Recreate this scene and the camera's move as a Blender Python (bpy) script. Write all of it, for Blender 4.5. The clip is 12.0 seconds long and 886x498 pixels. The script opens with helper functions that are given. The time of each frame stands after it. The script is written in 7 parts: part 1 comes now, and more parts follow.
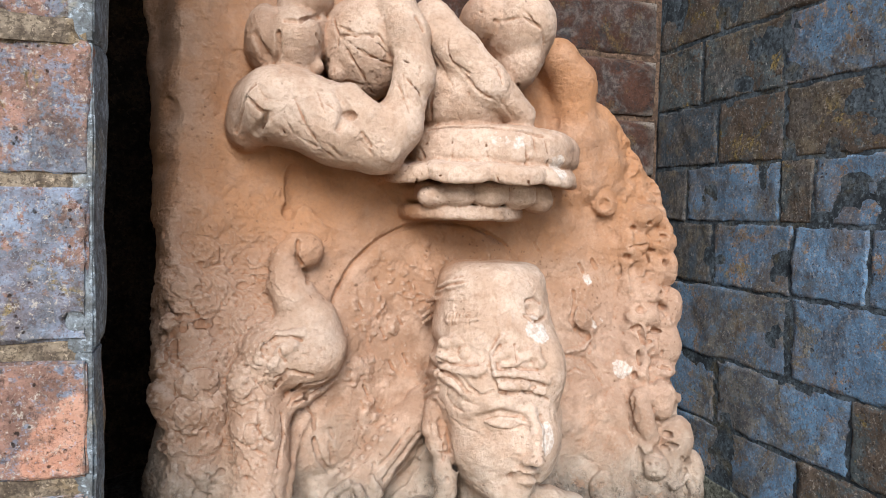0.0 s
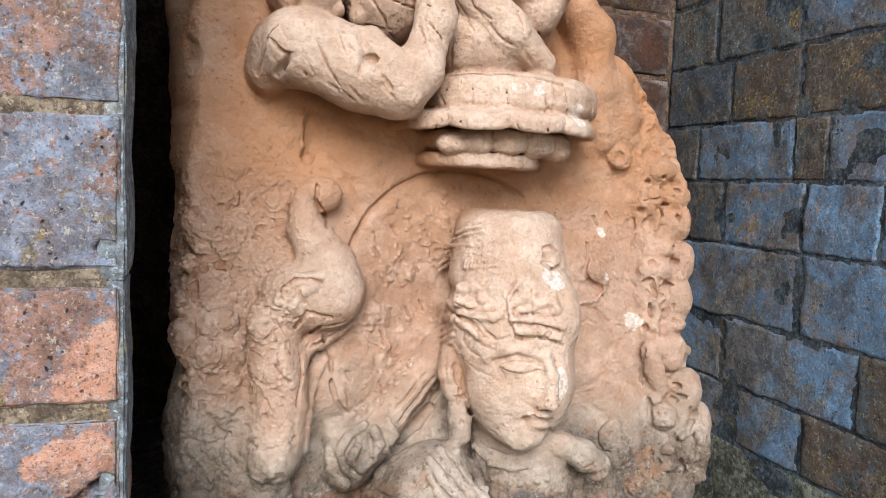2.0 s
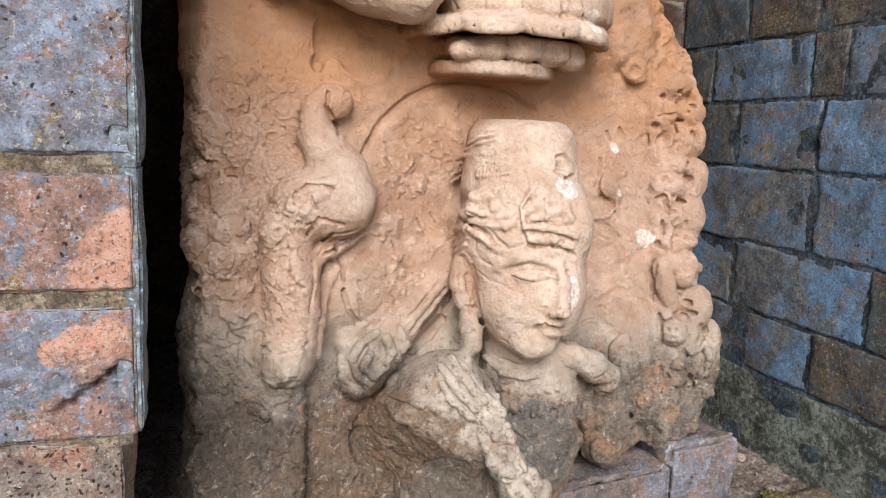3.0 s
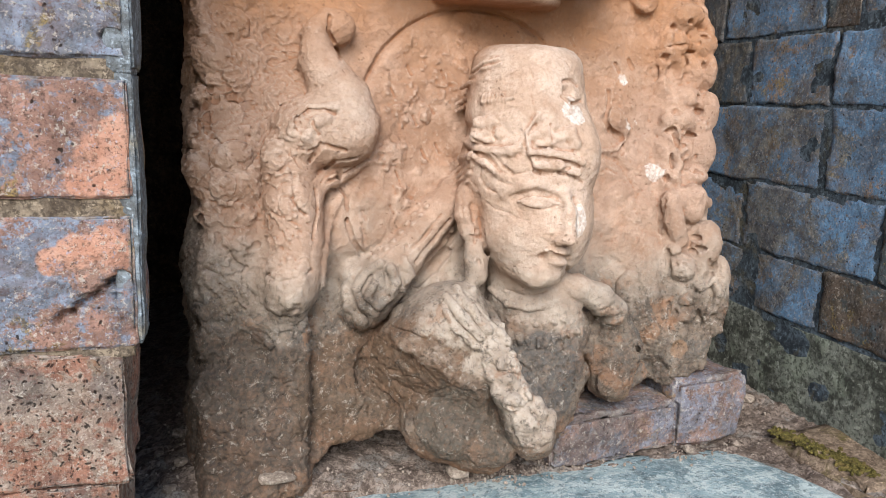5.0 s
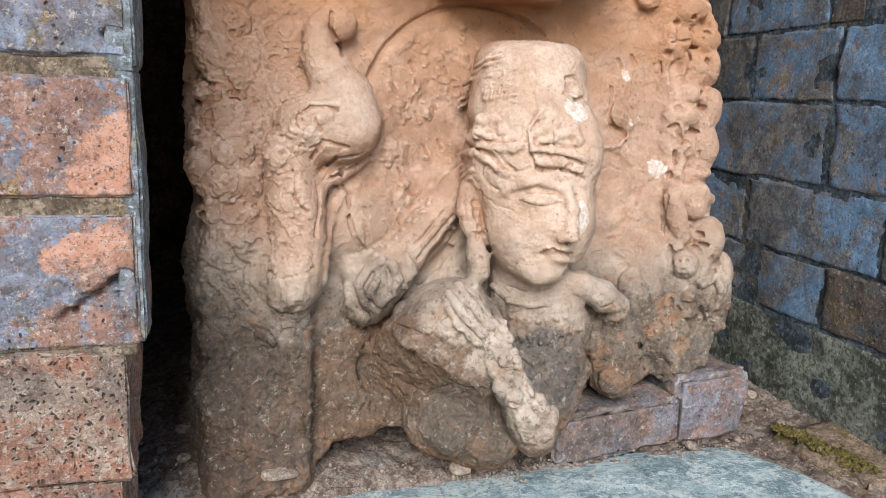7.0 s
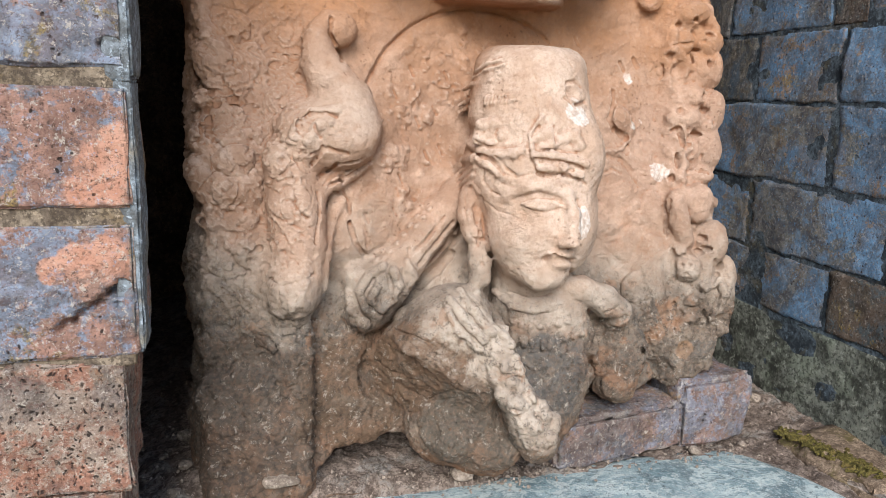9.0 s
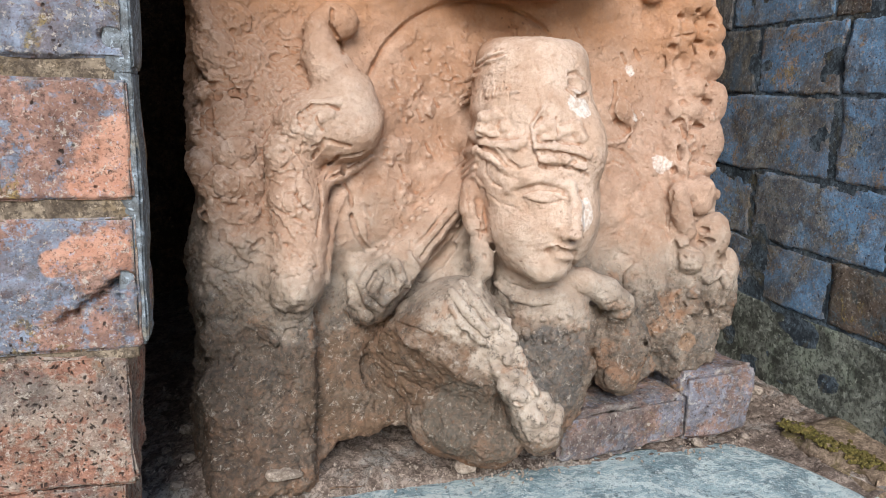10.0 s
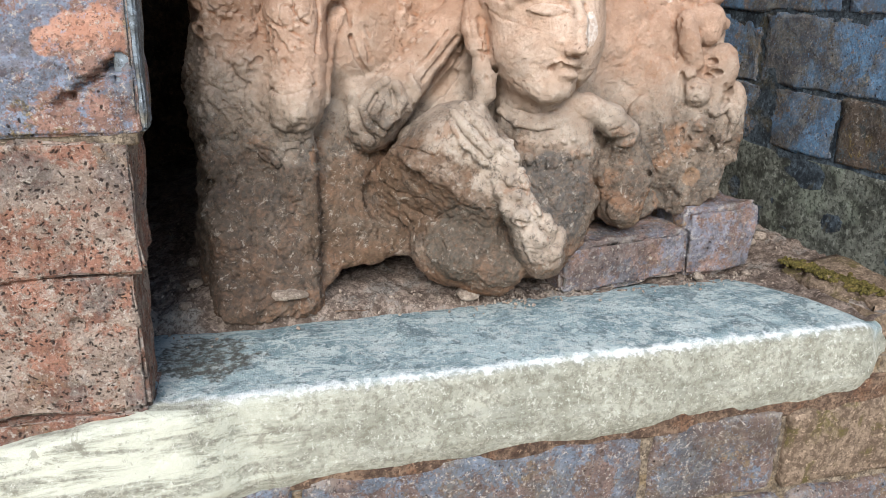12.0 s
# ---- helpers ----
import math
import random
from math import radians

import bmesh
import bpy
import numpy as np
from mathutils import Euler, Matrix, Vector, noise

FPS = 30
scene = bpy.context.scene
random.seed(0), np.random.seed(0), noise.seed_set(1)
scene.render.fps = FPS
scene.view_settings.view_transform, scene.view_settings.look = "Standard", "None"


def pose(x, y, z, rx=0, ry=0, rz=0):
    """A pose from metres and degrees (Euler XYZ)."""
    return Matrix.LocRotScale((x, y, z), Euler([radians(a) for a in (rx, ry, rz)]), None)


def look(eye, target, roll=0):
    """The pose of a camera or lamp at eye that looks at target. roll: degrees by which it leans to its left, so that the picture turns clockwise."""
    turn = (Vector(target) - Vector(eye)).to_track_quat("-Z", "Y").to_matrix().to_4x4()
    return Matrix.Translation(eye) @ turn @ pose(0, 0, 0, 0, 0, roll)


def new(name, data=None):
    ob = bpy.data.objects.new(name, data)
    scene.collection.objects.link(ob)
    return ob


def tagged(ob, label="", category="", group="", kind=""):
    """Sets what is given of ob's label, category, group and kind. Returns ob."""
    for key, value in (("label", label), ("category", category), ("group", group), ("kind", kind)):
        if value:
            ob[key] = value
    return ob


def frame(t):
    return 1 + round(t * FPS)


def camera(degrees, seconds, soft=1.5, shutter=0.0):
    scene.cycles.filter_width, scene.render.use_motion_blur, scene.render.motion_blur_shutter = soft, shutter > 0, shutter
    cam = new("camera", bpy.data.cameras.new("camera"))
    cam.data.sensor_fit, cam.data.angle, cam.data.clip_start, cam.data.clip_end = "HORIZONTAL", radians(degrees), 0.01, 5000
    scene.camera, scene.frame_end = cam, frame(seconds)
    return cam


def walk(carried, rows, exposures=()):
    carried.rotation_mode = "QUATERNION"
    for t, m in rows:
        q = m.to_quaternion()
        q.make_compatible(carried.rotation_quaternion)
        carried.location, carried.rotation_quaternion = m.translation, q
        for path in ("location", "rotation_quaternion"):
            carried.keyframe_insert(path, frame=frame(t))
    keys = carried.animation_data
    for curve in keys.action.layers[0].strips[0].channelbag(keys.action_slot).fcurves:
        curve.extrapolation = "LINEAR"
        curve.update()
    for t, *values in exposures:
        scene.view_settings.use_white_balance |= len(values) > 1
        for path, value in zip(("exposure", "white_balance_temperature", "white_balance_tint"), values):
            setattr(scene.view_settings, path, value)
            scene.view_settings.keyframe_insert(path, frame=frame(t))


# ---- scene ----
cam = camera(61.8, 12.0, 0.7)
PATH = [
    (0, (0.072, -0.488, 0.691), (0.664, 1.419, 0.592), 1.4),
    (0.5, (0.063, -0.491, 0.691), (0.655, 1.417, 0.597), 1.5),
    (1, (0.057, -0.493, 0.689), (0.651, 1.414, 0.585), 2.0),
    (1.5, (0.054, -0.491, 0.683), (0.651, 1.413, 0.558), 2.2),
    (2, (0.053, -0.488, 0.668), (0.652, 1.412, 0.491), 2.3),
    (2.5, (0.051, -0.488, 0.65), (0.645, 1.406, 0.406), 2.2),
    (3, (0.049, -0.487, 0.629), (0.633, 1.401, 0.32), 2.4),
    (3.5, (0.052, -0.486, 0.609), (0.634, 1.395, 0.259), 2.5),
    (3.7, (0.052, -0.487, 0.602), (0.63, 1.391, 0.23), 2.5),
    (5.5, (0.058, -0.488, 0.589), (0.609, 1.394, 0.196), 2.1),
    (6, (0.058, -0.485, 0.592), (0.612, 1.394, 0.189), 2.1),
    (6.5, (0.057, -0.486, 0.592), (0.604, 1.396, 0.194), 2.0),
    (7, (0.057, -0.487, 0.592), (0.605, 1.394, 0.189), 2.1),
    (9, (0.061, -0.484, 0.598), (0.597, 1.399, 0.191), 1.8),
    (9.5, (0.061, -0.485, 0.6), (0.597, 1.398, 0.193), 1.9),
    (10, (0.06, -0.483, 0.595), (0.594, 1.399, 0.176), 1.6),
    (10.5, (0.061, -0.485, 0.582), (0.577, 1.389, 0.114), 1.4),
    (11, (0.059, -0.493, 0.563), (0.568, 1.372, 0.051), 1.2),
    (11.5, (0.058, -0.496, 0.543), (0.574, 1.352, -0.022), 1.3),
    (12, (0.06, -0.502, 0.515), (0.567, 1.322, -0.13), 1.0),
]
walk(cam, [(t, look(eye, target, roll)) for t, eye, target, roll in PATH], [(0, 1.04, 6250, 10), (12, 1.0, 6250, 10)])

# ---- light ----
world = bpy.data.worlds.new("sky")
scene.world = world
world.use_nodes = True
sky = world.node_tree.nodes.new("ShaderNodeTexSky")
sky.sky_type, sky.sun_disc = "NISHITA", False
sky.sun_elevation, sky.sun_rotation = radians(36), radians(198)
background = world.node_tree.nodes["Background"]
background.inputs["Strength"].default_value = 0.10
world.node_tree.links.new(sky.outputs[0], background.inputs["Color"])
sun = new("sun", bpy.data.lights.new("sun", "SUN"))
sun.data.energy, sun.data.angle, sun.data.color = 2.6, radians(32), (1.0, 0.98, 0.95)
sun.matrix_world = look((-0.12, -1.2, 1.4), (0.3, 0.1, 0.45))


# ---- materials ----
class Nodes:
    """A small writer of node materials on a Principled surface."""

    def __init__(self, name, rough=0.85, specular=0.3):
        self.m = bpy.data.materials.new(name)
        self.m.use_nodes = True
        self.t = self.m.node_tree
        self.bsdf = self.t.nodes["Principled BSDF"]
        self.bsdf.inputs["Roughness"].default_value = rough
        self.bsdf.inputs["Specular IOR Level"].default_value = specular
        self.geo = self.t.nodes.new("ShaderNodeNewGeometry")
        self.pos = self.geo.outputs["Position"]

    def put(self, socket, value):
        if isinstance(value, bpy.types.NodeSocket):
            self.t.links.new(value, socket)
        elif isinstance(value, tuple) and len(value) == 3 and socket.type == "RGBA":
            socket.default_value = (*value, 1)
        else:
            socket.default_value = value

    def noise(self, scale, detail=4, rough=0.55, distort=0.0, at=None):
        n = self.t.nodes.new("ShaderNodeTexNoise")
        self.put(n.inputs["Vector"], at or self.pos)
        for key, value in (("Scale", scale), ("Detail", detail), ("Roughness", rough), ("Distortion", distort)):
            n.inputs[key].default_value = value
        return n.outputs[0]

    def cells(self, scale, feature="F1", at=None):
        n = self.t.nodes.new("ShaderNodeTexVoronoi")
        n.feature = feature
        self.put(n.inputs["Vector"], at or self.pos)
        n.inputs["Scale"].default_value = scale
        return n.outputs["Distance"]

    def warped(self, scale, amount):
        n = self.t.nodes.new("ShaderNodeTexNoise")
        self.put(n.inputs["Vector"], self.pos)
        n.inputs["Scale"].default_value = scale
        n.inputs["Detail"].default_value = 3
        v = self.vec("SCALE", n.outputs[1], None, amount)
        return self.vec("ADD", self.pos, v)

    def vec(self, op, a, b=None, scale=None):
        n = self.t.nodes.new("ShaderNodeVectorMath")
        n.operation = op
        self.put(n.inputs[0], a)
        if b is not None:
            self.put(n.inputs[1], b)
        if scale is not None:
            n.inputs["Scale"].default_value = scale
        return n.outputs["Value"] if op in ("LENGTH", "DISTANCE") else n.outputs[0]

    def math(self, op, a, b=0.5, c=None):
        n = self.t.nodes.new("ShaderNodeMath")
        n.operation = op
        self.put(n.inputs[0], a)
        self.put(n.inputs[1], b)
        if c is not None:
            self.put(n.inputs[2], c)
        return n.outputs[0]

    def step(self, x, low, high, a=0.0, b=1.0):
        n = self.t.nodes.new("ShaderNodeMapRange")
        n.interpolation_type = "SMOOTHSTEP"
        self.put(n.inputs[0], x)
        for i, value in enumerate((low, high, a, b)):
            n.inputs[i + 1].default_value = value
        return n.outputs[0]

    def mix(self, f, a, b, blend="MIX"):
        n = self.t.nodes.new("ShaderNodeMix")
        n.data_type, n.blend_type = "RGBA", blend
        self.put(n.inputs[0], f)
        self.put(n.inputs[6], a)
        self.put(n.inputs[7], b)
        return n.outputs[2]

    def height(self):
        n = self.t.nodes.new("ShaderNodeSeparateXYZ")
        self.put(n.inputs[0], self.pos)
        return n.outputs[2]

    def axis(self, i):
        n = self.t.nodes.new("ShaderNodeSeparateXYZ")
        self.put(n.inputs[0], self.pos)
        return n.outputs[i]

    def spot(self, centre, radius, ragged=0.6, scale=45):
        """A stain of ragged outline round a place."""
        d = self.math("DIVIDE", self.vec("DISTANCE", self.pos, centre), radius)
        d = self.math("ADD", d, self.math("MULTIPLY_ADD", self.noise(scale, 5, 0.65), ragged * 2, -ragged))
        return self.step(d, 1.05, 0.85)

    def random(self):
        return self.t.nodes.new("ShaderNodeObjectInfo").outputs["Random"]

    def bump(self, height, strength, distance, normal=None):
        n = self.t.nodes.new("ShaderNodeBump")
        n.inputs["Strength"].default_value, n.inputs["Distance"].default_value = strength, distance
        self.put(n.inputs["Height"], height)
        if normal is not None:
            self.put(n.inputs["Normal"], normal)
        return n.outputs[0]

    def done(self, colour, normal=None, rough=None):
        self.put(self.bsdf.inputs["Base Color"], colour)
        if normal is not None:
            self.put(self.bsdf.inputs["Normal"], normal)
        if rough is not None:
            self.put(self.bsdf.inputs["Roughness"], rough)
        return self.m


def sandstone_material():
    s = Nodes("carved_sandstone", 0.93, 0.12)
    x, y, z = s.axis(0), s.axis(1), s.height()
    big, mid, fine = s.noise(7, 4, 0.6), s.noise(28, 5, 0.65), s.noise(240, 4, 0.7)
    c = s.mix(s.step(big, 0.35, 0.65), (0.345, 0.205, 0.130), (0.42, 0.275, 0.195))
    c = s.mix(s.step(mid, 0.46, 0.68, 0, 0.75), c, (0.55, 0.375, 0.27))
    c = s.mix(s.step(s.noise(16, 5, 0.7, 0.6), 0.58, 0.72, 0, 0.5), c, (0.49, 0.26, 0.15))
    proud = s.math("SUBTRACT", s.math("MULTIPLY_ADD", z, 0.18, 0.092), y)
    rubbed = s.math("ADD", s.math("SUBTRACT", proud, s.step(z, 0.70, 0.76, 0, 0.022)), s.math("MULTIPLY_ADD", s.noise(22, 5, 0.65), 0.05, -0.025))
    c = s.mix(s.step(rubbed, 0.010, 0.058, 0, 0.65), c, s.mix(s.step(mid, 0.42, 0.6), (0.60, 0.435, 0.32), (0.72, 0.56, 0.44)))
    c = s.mix(s.step(s.noise(5.5, 5, 0.65, 0.6), 0.52, 0.66, 0, 0.4), c, (0.45, 0.35, 0.275))
    c = s.mix(s.step(s.noise(55, 6, 0.75), 0.55, 0.66, 0, 0.35), c, (0.35, 0.19, 0.115))
    # pale worn crests; warm red shade of the creases put into the hollows' colour
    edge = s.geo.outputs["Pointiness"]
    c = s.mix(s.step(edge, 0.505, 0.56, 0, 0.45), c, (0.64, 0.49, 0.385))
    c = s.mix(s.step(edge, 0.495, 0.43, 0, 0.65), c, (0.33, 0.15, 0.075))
    # recessed upper ground: its ochre tone, with warm bounced light painted in
    recess_warmth = s.math("MULTIPLY", s.step(z, 0.56, 0.70), s.step(proud, 0.04, 0.0))
    c = s.mix(s.math("MULTIPLY", recess_warmth, s.step(s.noise(9, 5, 0.65), 0.36, 0.60, 0.35, 0.8)), c, (0.43, 0.205, 0.092))
    # foot, greyer towards the bottom: pale grey film, brown grime, dark patches, bare orange scabs
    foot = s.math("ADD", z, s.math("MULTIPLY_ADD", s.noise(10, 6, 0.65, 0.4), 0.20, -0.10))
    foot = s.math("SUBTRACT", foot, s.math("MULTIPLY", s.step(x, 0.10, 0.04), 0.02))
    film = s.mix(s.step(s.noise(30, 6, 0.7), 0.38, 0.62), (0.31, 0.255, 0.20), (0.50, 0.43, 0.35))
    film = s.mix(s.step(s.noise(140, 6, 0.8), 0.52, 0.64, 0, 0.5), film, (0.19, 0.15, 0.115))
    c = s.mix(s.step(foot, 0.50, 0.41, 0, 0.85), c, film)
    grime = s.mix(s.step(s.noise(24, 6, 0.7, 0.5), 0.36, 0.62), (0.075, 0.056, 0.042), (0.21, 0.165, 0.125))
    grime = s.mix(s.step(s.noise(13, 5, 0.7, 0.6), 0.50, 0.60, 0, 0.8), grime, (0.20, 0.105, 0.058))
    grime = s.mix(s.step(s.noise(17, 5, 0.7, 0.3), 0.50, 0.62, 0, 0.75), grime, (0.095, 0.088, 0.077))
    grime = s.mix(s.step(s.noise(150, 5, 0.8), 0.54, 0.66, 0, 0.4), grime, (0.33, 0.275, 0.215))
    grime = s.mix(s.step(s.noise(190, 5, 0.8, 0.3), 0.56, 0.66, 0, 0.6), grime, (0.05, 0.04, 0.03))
    # grime is weaker on parts that stand proud, stronger on recessed ones
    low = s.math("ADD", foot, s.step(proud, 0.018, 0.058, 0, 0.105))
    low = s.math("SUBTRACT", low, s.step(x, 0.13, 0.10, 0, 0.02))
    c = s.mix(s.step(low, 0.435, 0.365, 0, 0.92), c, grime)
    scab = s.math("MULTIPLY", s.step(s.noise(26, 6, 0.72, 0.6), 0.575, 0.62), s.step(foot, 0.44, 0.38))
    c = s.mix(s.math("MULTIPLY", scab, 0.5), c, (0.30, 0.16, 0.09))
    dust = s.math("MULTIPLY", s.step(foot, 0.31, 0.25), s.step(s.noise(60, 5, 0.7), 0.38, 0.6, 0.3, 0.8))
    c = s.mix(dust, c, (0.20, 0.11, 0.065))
    # dark grey chest, brown broken shoulder and recess, orange scars at the far foot
    for place, size, colour, amount in (((0.350, 0.130, 0.335), 0.046, (0.105, 0.10, 0.092), 0.8), ((0.212, 0.138, 0.348), 0.052, (0.145, 0.088, 0.054), 0.9), ((0.250, 0.125, 0.322), 0.034, (0.13, 0.085, 0.056), 0.85),
                                        ((0.265, 0.120, 0.295), 0.050, (0.10, 0.088, 0.07), 0.85), ((0.524, 0.178, 0.338), 0.011, (0.34, 0.19, 0.10), 0.7),
                                        ((0.452, 0.145, 0.300), 0.012, (0.38, 0.23, 0.13), 0.6), ((0.060, 0.150, 0.310), 0.085, (0.07, 0.056, 0.045), 0.85), ((0.165, 0.165, 0.320), 0.060, (0.105, 0.07, 0.045), 0.8)):
        c = s.mix(s.math("MULTIPLY", s.spot(place, size, 0.6, 34), s.step(s.noise(75, 5, 0.7), 0.35, 0.6, amount * 0.5, amount)), c, colour)
    # lime and bird-lime marks
    lime = None
    for place, size in (((0.354, 0.122, 0.586), 0.013), ((0.358, 0.106, 0.487), 0.010), ((0.359, 0.105, 0.498), 0.009),
                        ((0.466, 0.237, 0.622), 0.008), ((0.478, 0.225, 0.575), 0.012), ((0.499, 0.222, 0.526), 0.012),
                        ((0.320, 0.135, 0.765), 0.016),
                        ((0.345, 0.14, 0.758), 0.012), ((0.385, 0.16, 0.735), 0.012)):
        m = s.spot(place, size, 1.0, 70)
        lime = m if lime is None else s.math("MAXIMUM", lime, m)
    c = s.mix(s.math("MULTIPLY", lime, s.step(s.noise(200, 4, 0.7), 0.40, 0.58, 0.25, 0.75)), c, (0.80, 0.74, 0.67))
    c = s.mix(s.step(fine, 0.45, 0.62, 0, 0.24), c, (0.28, 0.17, 0.11))
    grit = s.step(foot, 0.46, 0.38)
    c = s.mix(s.math("MULTIPLY", grit, s.step(s.noise(130, 6, 0.85, 0.2), 0.53, 0.61, 0, 0.65)), c, (0.05, 0.04, 0.031))
    c = s.mix(s.math("MULTIPLY", grit, s.step(s.noise(115, 6, 0.85, 0.4), 0.56, 0.63, 0, 0.55)), c, (0.46, 0.40, 0.33))
    pits = s.step(s.cells(150, at=s.warped(60, 0.012)), 0.09, 0.24)
    pits = s.math("MAXIMUM", pits, s.step(s.noise(18, 4), 0.60, 0.52))
    c = s.mix(s.math("MULTIPLY_ADD", pits, -0.5, 0.5), c, (0.16, 0.085, 0.05))
    n = s.bump(s.noise(85, 6, 0.72), 0.8, 0.005)
    n = s.bump(s.noise(380, 5, 0.75), 0.8, 0.002, n)
    ridge = s.noise(40, 5, 0.65, 0.8)
    ledges = s.math("FRACT", s.math("MULTIPLY", ridge, 7.0))
    n = s.bump(s.step(ledges, 0.0, 0.2), 0.3, 0.0013, n)
    n = s.bump(pits, 0.5, 0.0015, n)
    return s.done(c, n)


def brick_material(name, ground, paint, cover, patches=(), moss=0.0, lime=0.3, grime=0.0, pitted=0.0, arris=0.6):
    """Old brick under worn blue-grey limewash."""
    s = Nodes(name, 0.85, 0.25)
    shift = s.vec("ADD", s.pos, s.vec("SCALE", (1.0, 1.7, 0.6), None, 3.0))
    own = s.random()
    c = s.mix(s.step(s.noise(45, 5, 0.7), 0.38, 0.64), ground, tuple(v * 1.7 for v in ground))
    c = s.mix(s.step(s.noise(160, 4, 0.7), 0.55, 0.72, 0, 0.7), c, (0.05, 0.035, 0.03))
    wash = s.math("ADD", s.noise(26, 6, 0.68, 0.4, shift), s.math("MULTIPLY_ADD", own, 0.16, -0.08))
    tint = s.mix(s.step(s.noise(60, 4, 0.7), 0.35, 0.7), paint, tuple(min(1, v * 1.9) for v in paint))
    tint = s.mix(s.math("MULTIPLY", own, 0.45), tint, tuple(v * 0.55 for v in paint))
    wash = s.math("ADD", wash, s.math("MULTIPLY_ADD", s.noise(150, 6, 0.8), 0.9, -0.45))
    c = s.mix(s.step(wash, cover + 0.06, cover - 0.06, 0, 0.9), c, tint)
    c = s.mix(s.step(s.noise(9, 5, 0.7, 0.6), 0.52, 0.62, 0, 0.45), c, tuple(v * 0.8 for v in ground))
    c = s.mix(s.step(s.noise(120, 5, 0.75), 0.6, 0.7, 0, lime), c, (0.50, 0.47, 0.43))
    if moss:
        c = s.mix(s.step(s.noise(17, 6, 0.75, 0.5), 0.555, 0.62, 0, moss), c, s.mix(s.step(s.noise(300, 3, 0.7), 0.45, 0.58), (0.10, 0.07, 0.02), (0.34, 0.24, 0.07)))
    if grime:
        c = s.mix(s.step(s.noise(7.5, 6, 0.68, 0.5), 0.47, 0.60, 0, grime), c, s.mix(s.step(s.noise(80, 5, 0.7), 0.42, 0.6), (0.075, 0.06, 0.045), (0.20, 0.165, 0.115)))
    for place, size in patches:
        fresh = s.mix(s.step(s.noise(70, 4), 0.35, 0.7), (0.50, 0.25, 0.165), (0.60, 0.335, 0.235))
        c = s.mix(s.math("MULTIPLY", s.spot(place, size, 0.35, 60), s.step(s.noise(90, 5, 0.7), 0.34, 0.46, 0.3, 1.0)), c, fresh)
    c = s.mix(s.step(s.geo.outputs["Pointiness"], 0.53, 0.60, 0, arris), c, (0.42, 0.38, 0.33))
    c = s.mix(s.step(s.noise(380, 4, 0.75), 0.53, 0.62, 0, 0.6), c, tuple(v * 0.45 for v in ground))
    c = s.mix(s.step(s.noise(300, 4, 0.75, 0, shift), 0.58, 0.66, 0, 0.5), c, tuple(min(1, v * 2.2) for v in paint))
    holes = s.step(s.cells(150, at=s.warped(60, 0.01)), 0.12, 0.20)
    holes = s.math("MAXIMUM", holes, s.step(s.noise(33, 3), 0.58, 0.5))
    if pitted:
        many = s.step(s.cells(220, at=s.warped(90, 0.016)), 0.12, 0.30)
        many = s.math("MAXIMUM", many, s.step(s.noise(28, 4), 0.60 - pitted * 0.2, 0.52 - pitted * 0.2))
        holes = s.math("MINIMUM", holes, many)
    c = s.mix(s.step(s.noise(14, 6, 0.72, 0.5, shift), 0.50, 0.60, 0, 0.55), c, s.mix(s.step(s.noise(110, 5, 0.8), 0.42, 0.6), (0.045, 0.042, 0.042), (0.17, 0.155, 0.145)))
    soot = s.step(s.noise(36, 6, 0.75, 0.4, shift), 0.55, 0.63, 0, 0.4)
    c = s.mix(soot, c, tuple(v * 0.4 for v in ground))
    c = s.mix(s.step(s.noise(210, 5, 0.85, 0.3), 0.56, 0.62, 0, min(0.75, lime * 1.6)), c, (0.52, 0.46, 0.39))
    c = s.mix(s.step(s.noise(240, 5, 0.85, 0.2, shift), 0.58, 0.64, 0, 0.8), c, tuple(v * 0.25 for v in ground))
    c = s.mix(s.math("MULTIPLY_ADD", holes, -0.9, 0.9), c, (0.03, 0.02, 0.016))
    n = s.bump(s.noise(70, 6, 0.72), 0.8, 0.005)
    n = s.bump(s.noise(300, 5, 0.78), 0.9, 0.003, n)
    n = s.bump(holes, 0.9, 0.004, n)
    return s.done(c, n)


def rough_material(name, dark, pale, third, scale=40, wet=0.9, grain=0.004, amount=0.6):
    s = Nodes(name, wet, 0.2)
    c = s.mix(s.step(s.noise(scale, 6, 0.7), 0.36, 0.64), dark, pale)
    c = s.mix(s.step(s.noise(scale * 0.35, 5, 0.65, 0.5), 0.52, 0.64, 0, amount), c, third)
    c = s.mix(s.step(s.noise(min(scale * 5, 260), 4, 0.8), 0.48, 0.58, 0, 0.75), c, tuple(v * 0.7 for v in dark))
    c = s.mix(s.step(s.noise(min(scale * 4, 220), 4, 0.8, 0.4), 0.57, 0.64, 0, 0.65), c, tuple(min(1, v * 1.7) for v in pale))
    n = s.bump(s.noise(scale * 1.6, 6, 0.72), 0.7, grain)
    n = s.bump(s.noise(scale * 9, 4, 0.7), 0.7, grain * 0.35, n)
    return s.done(c, n)


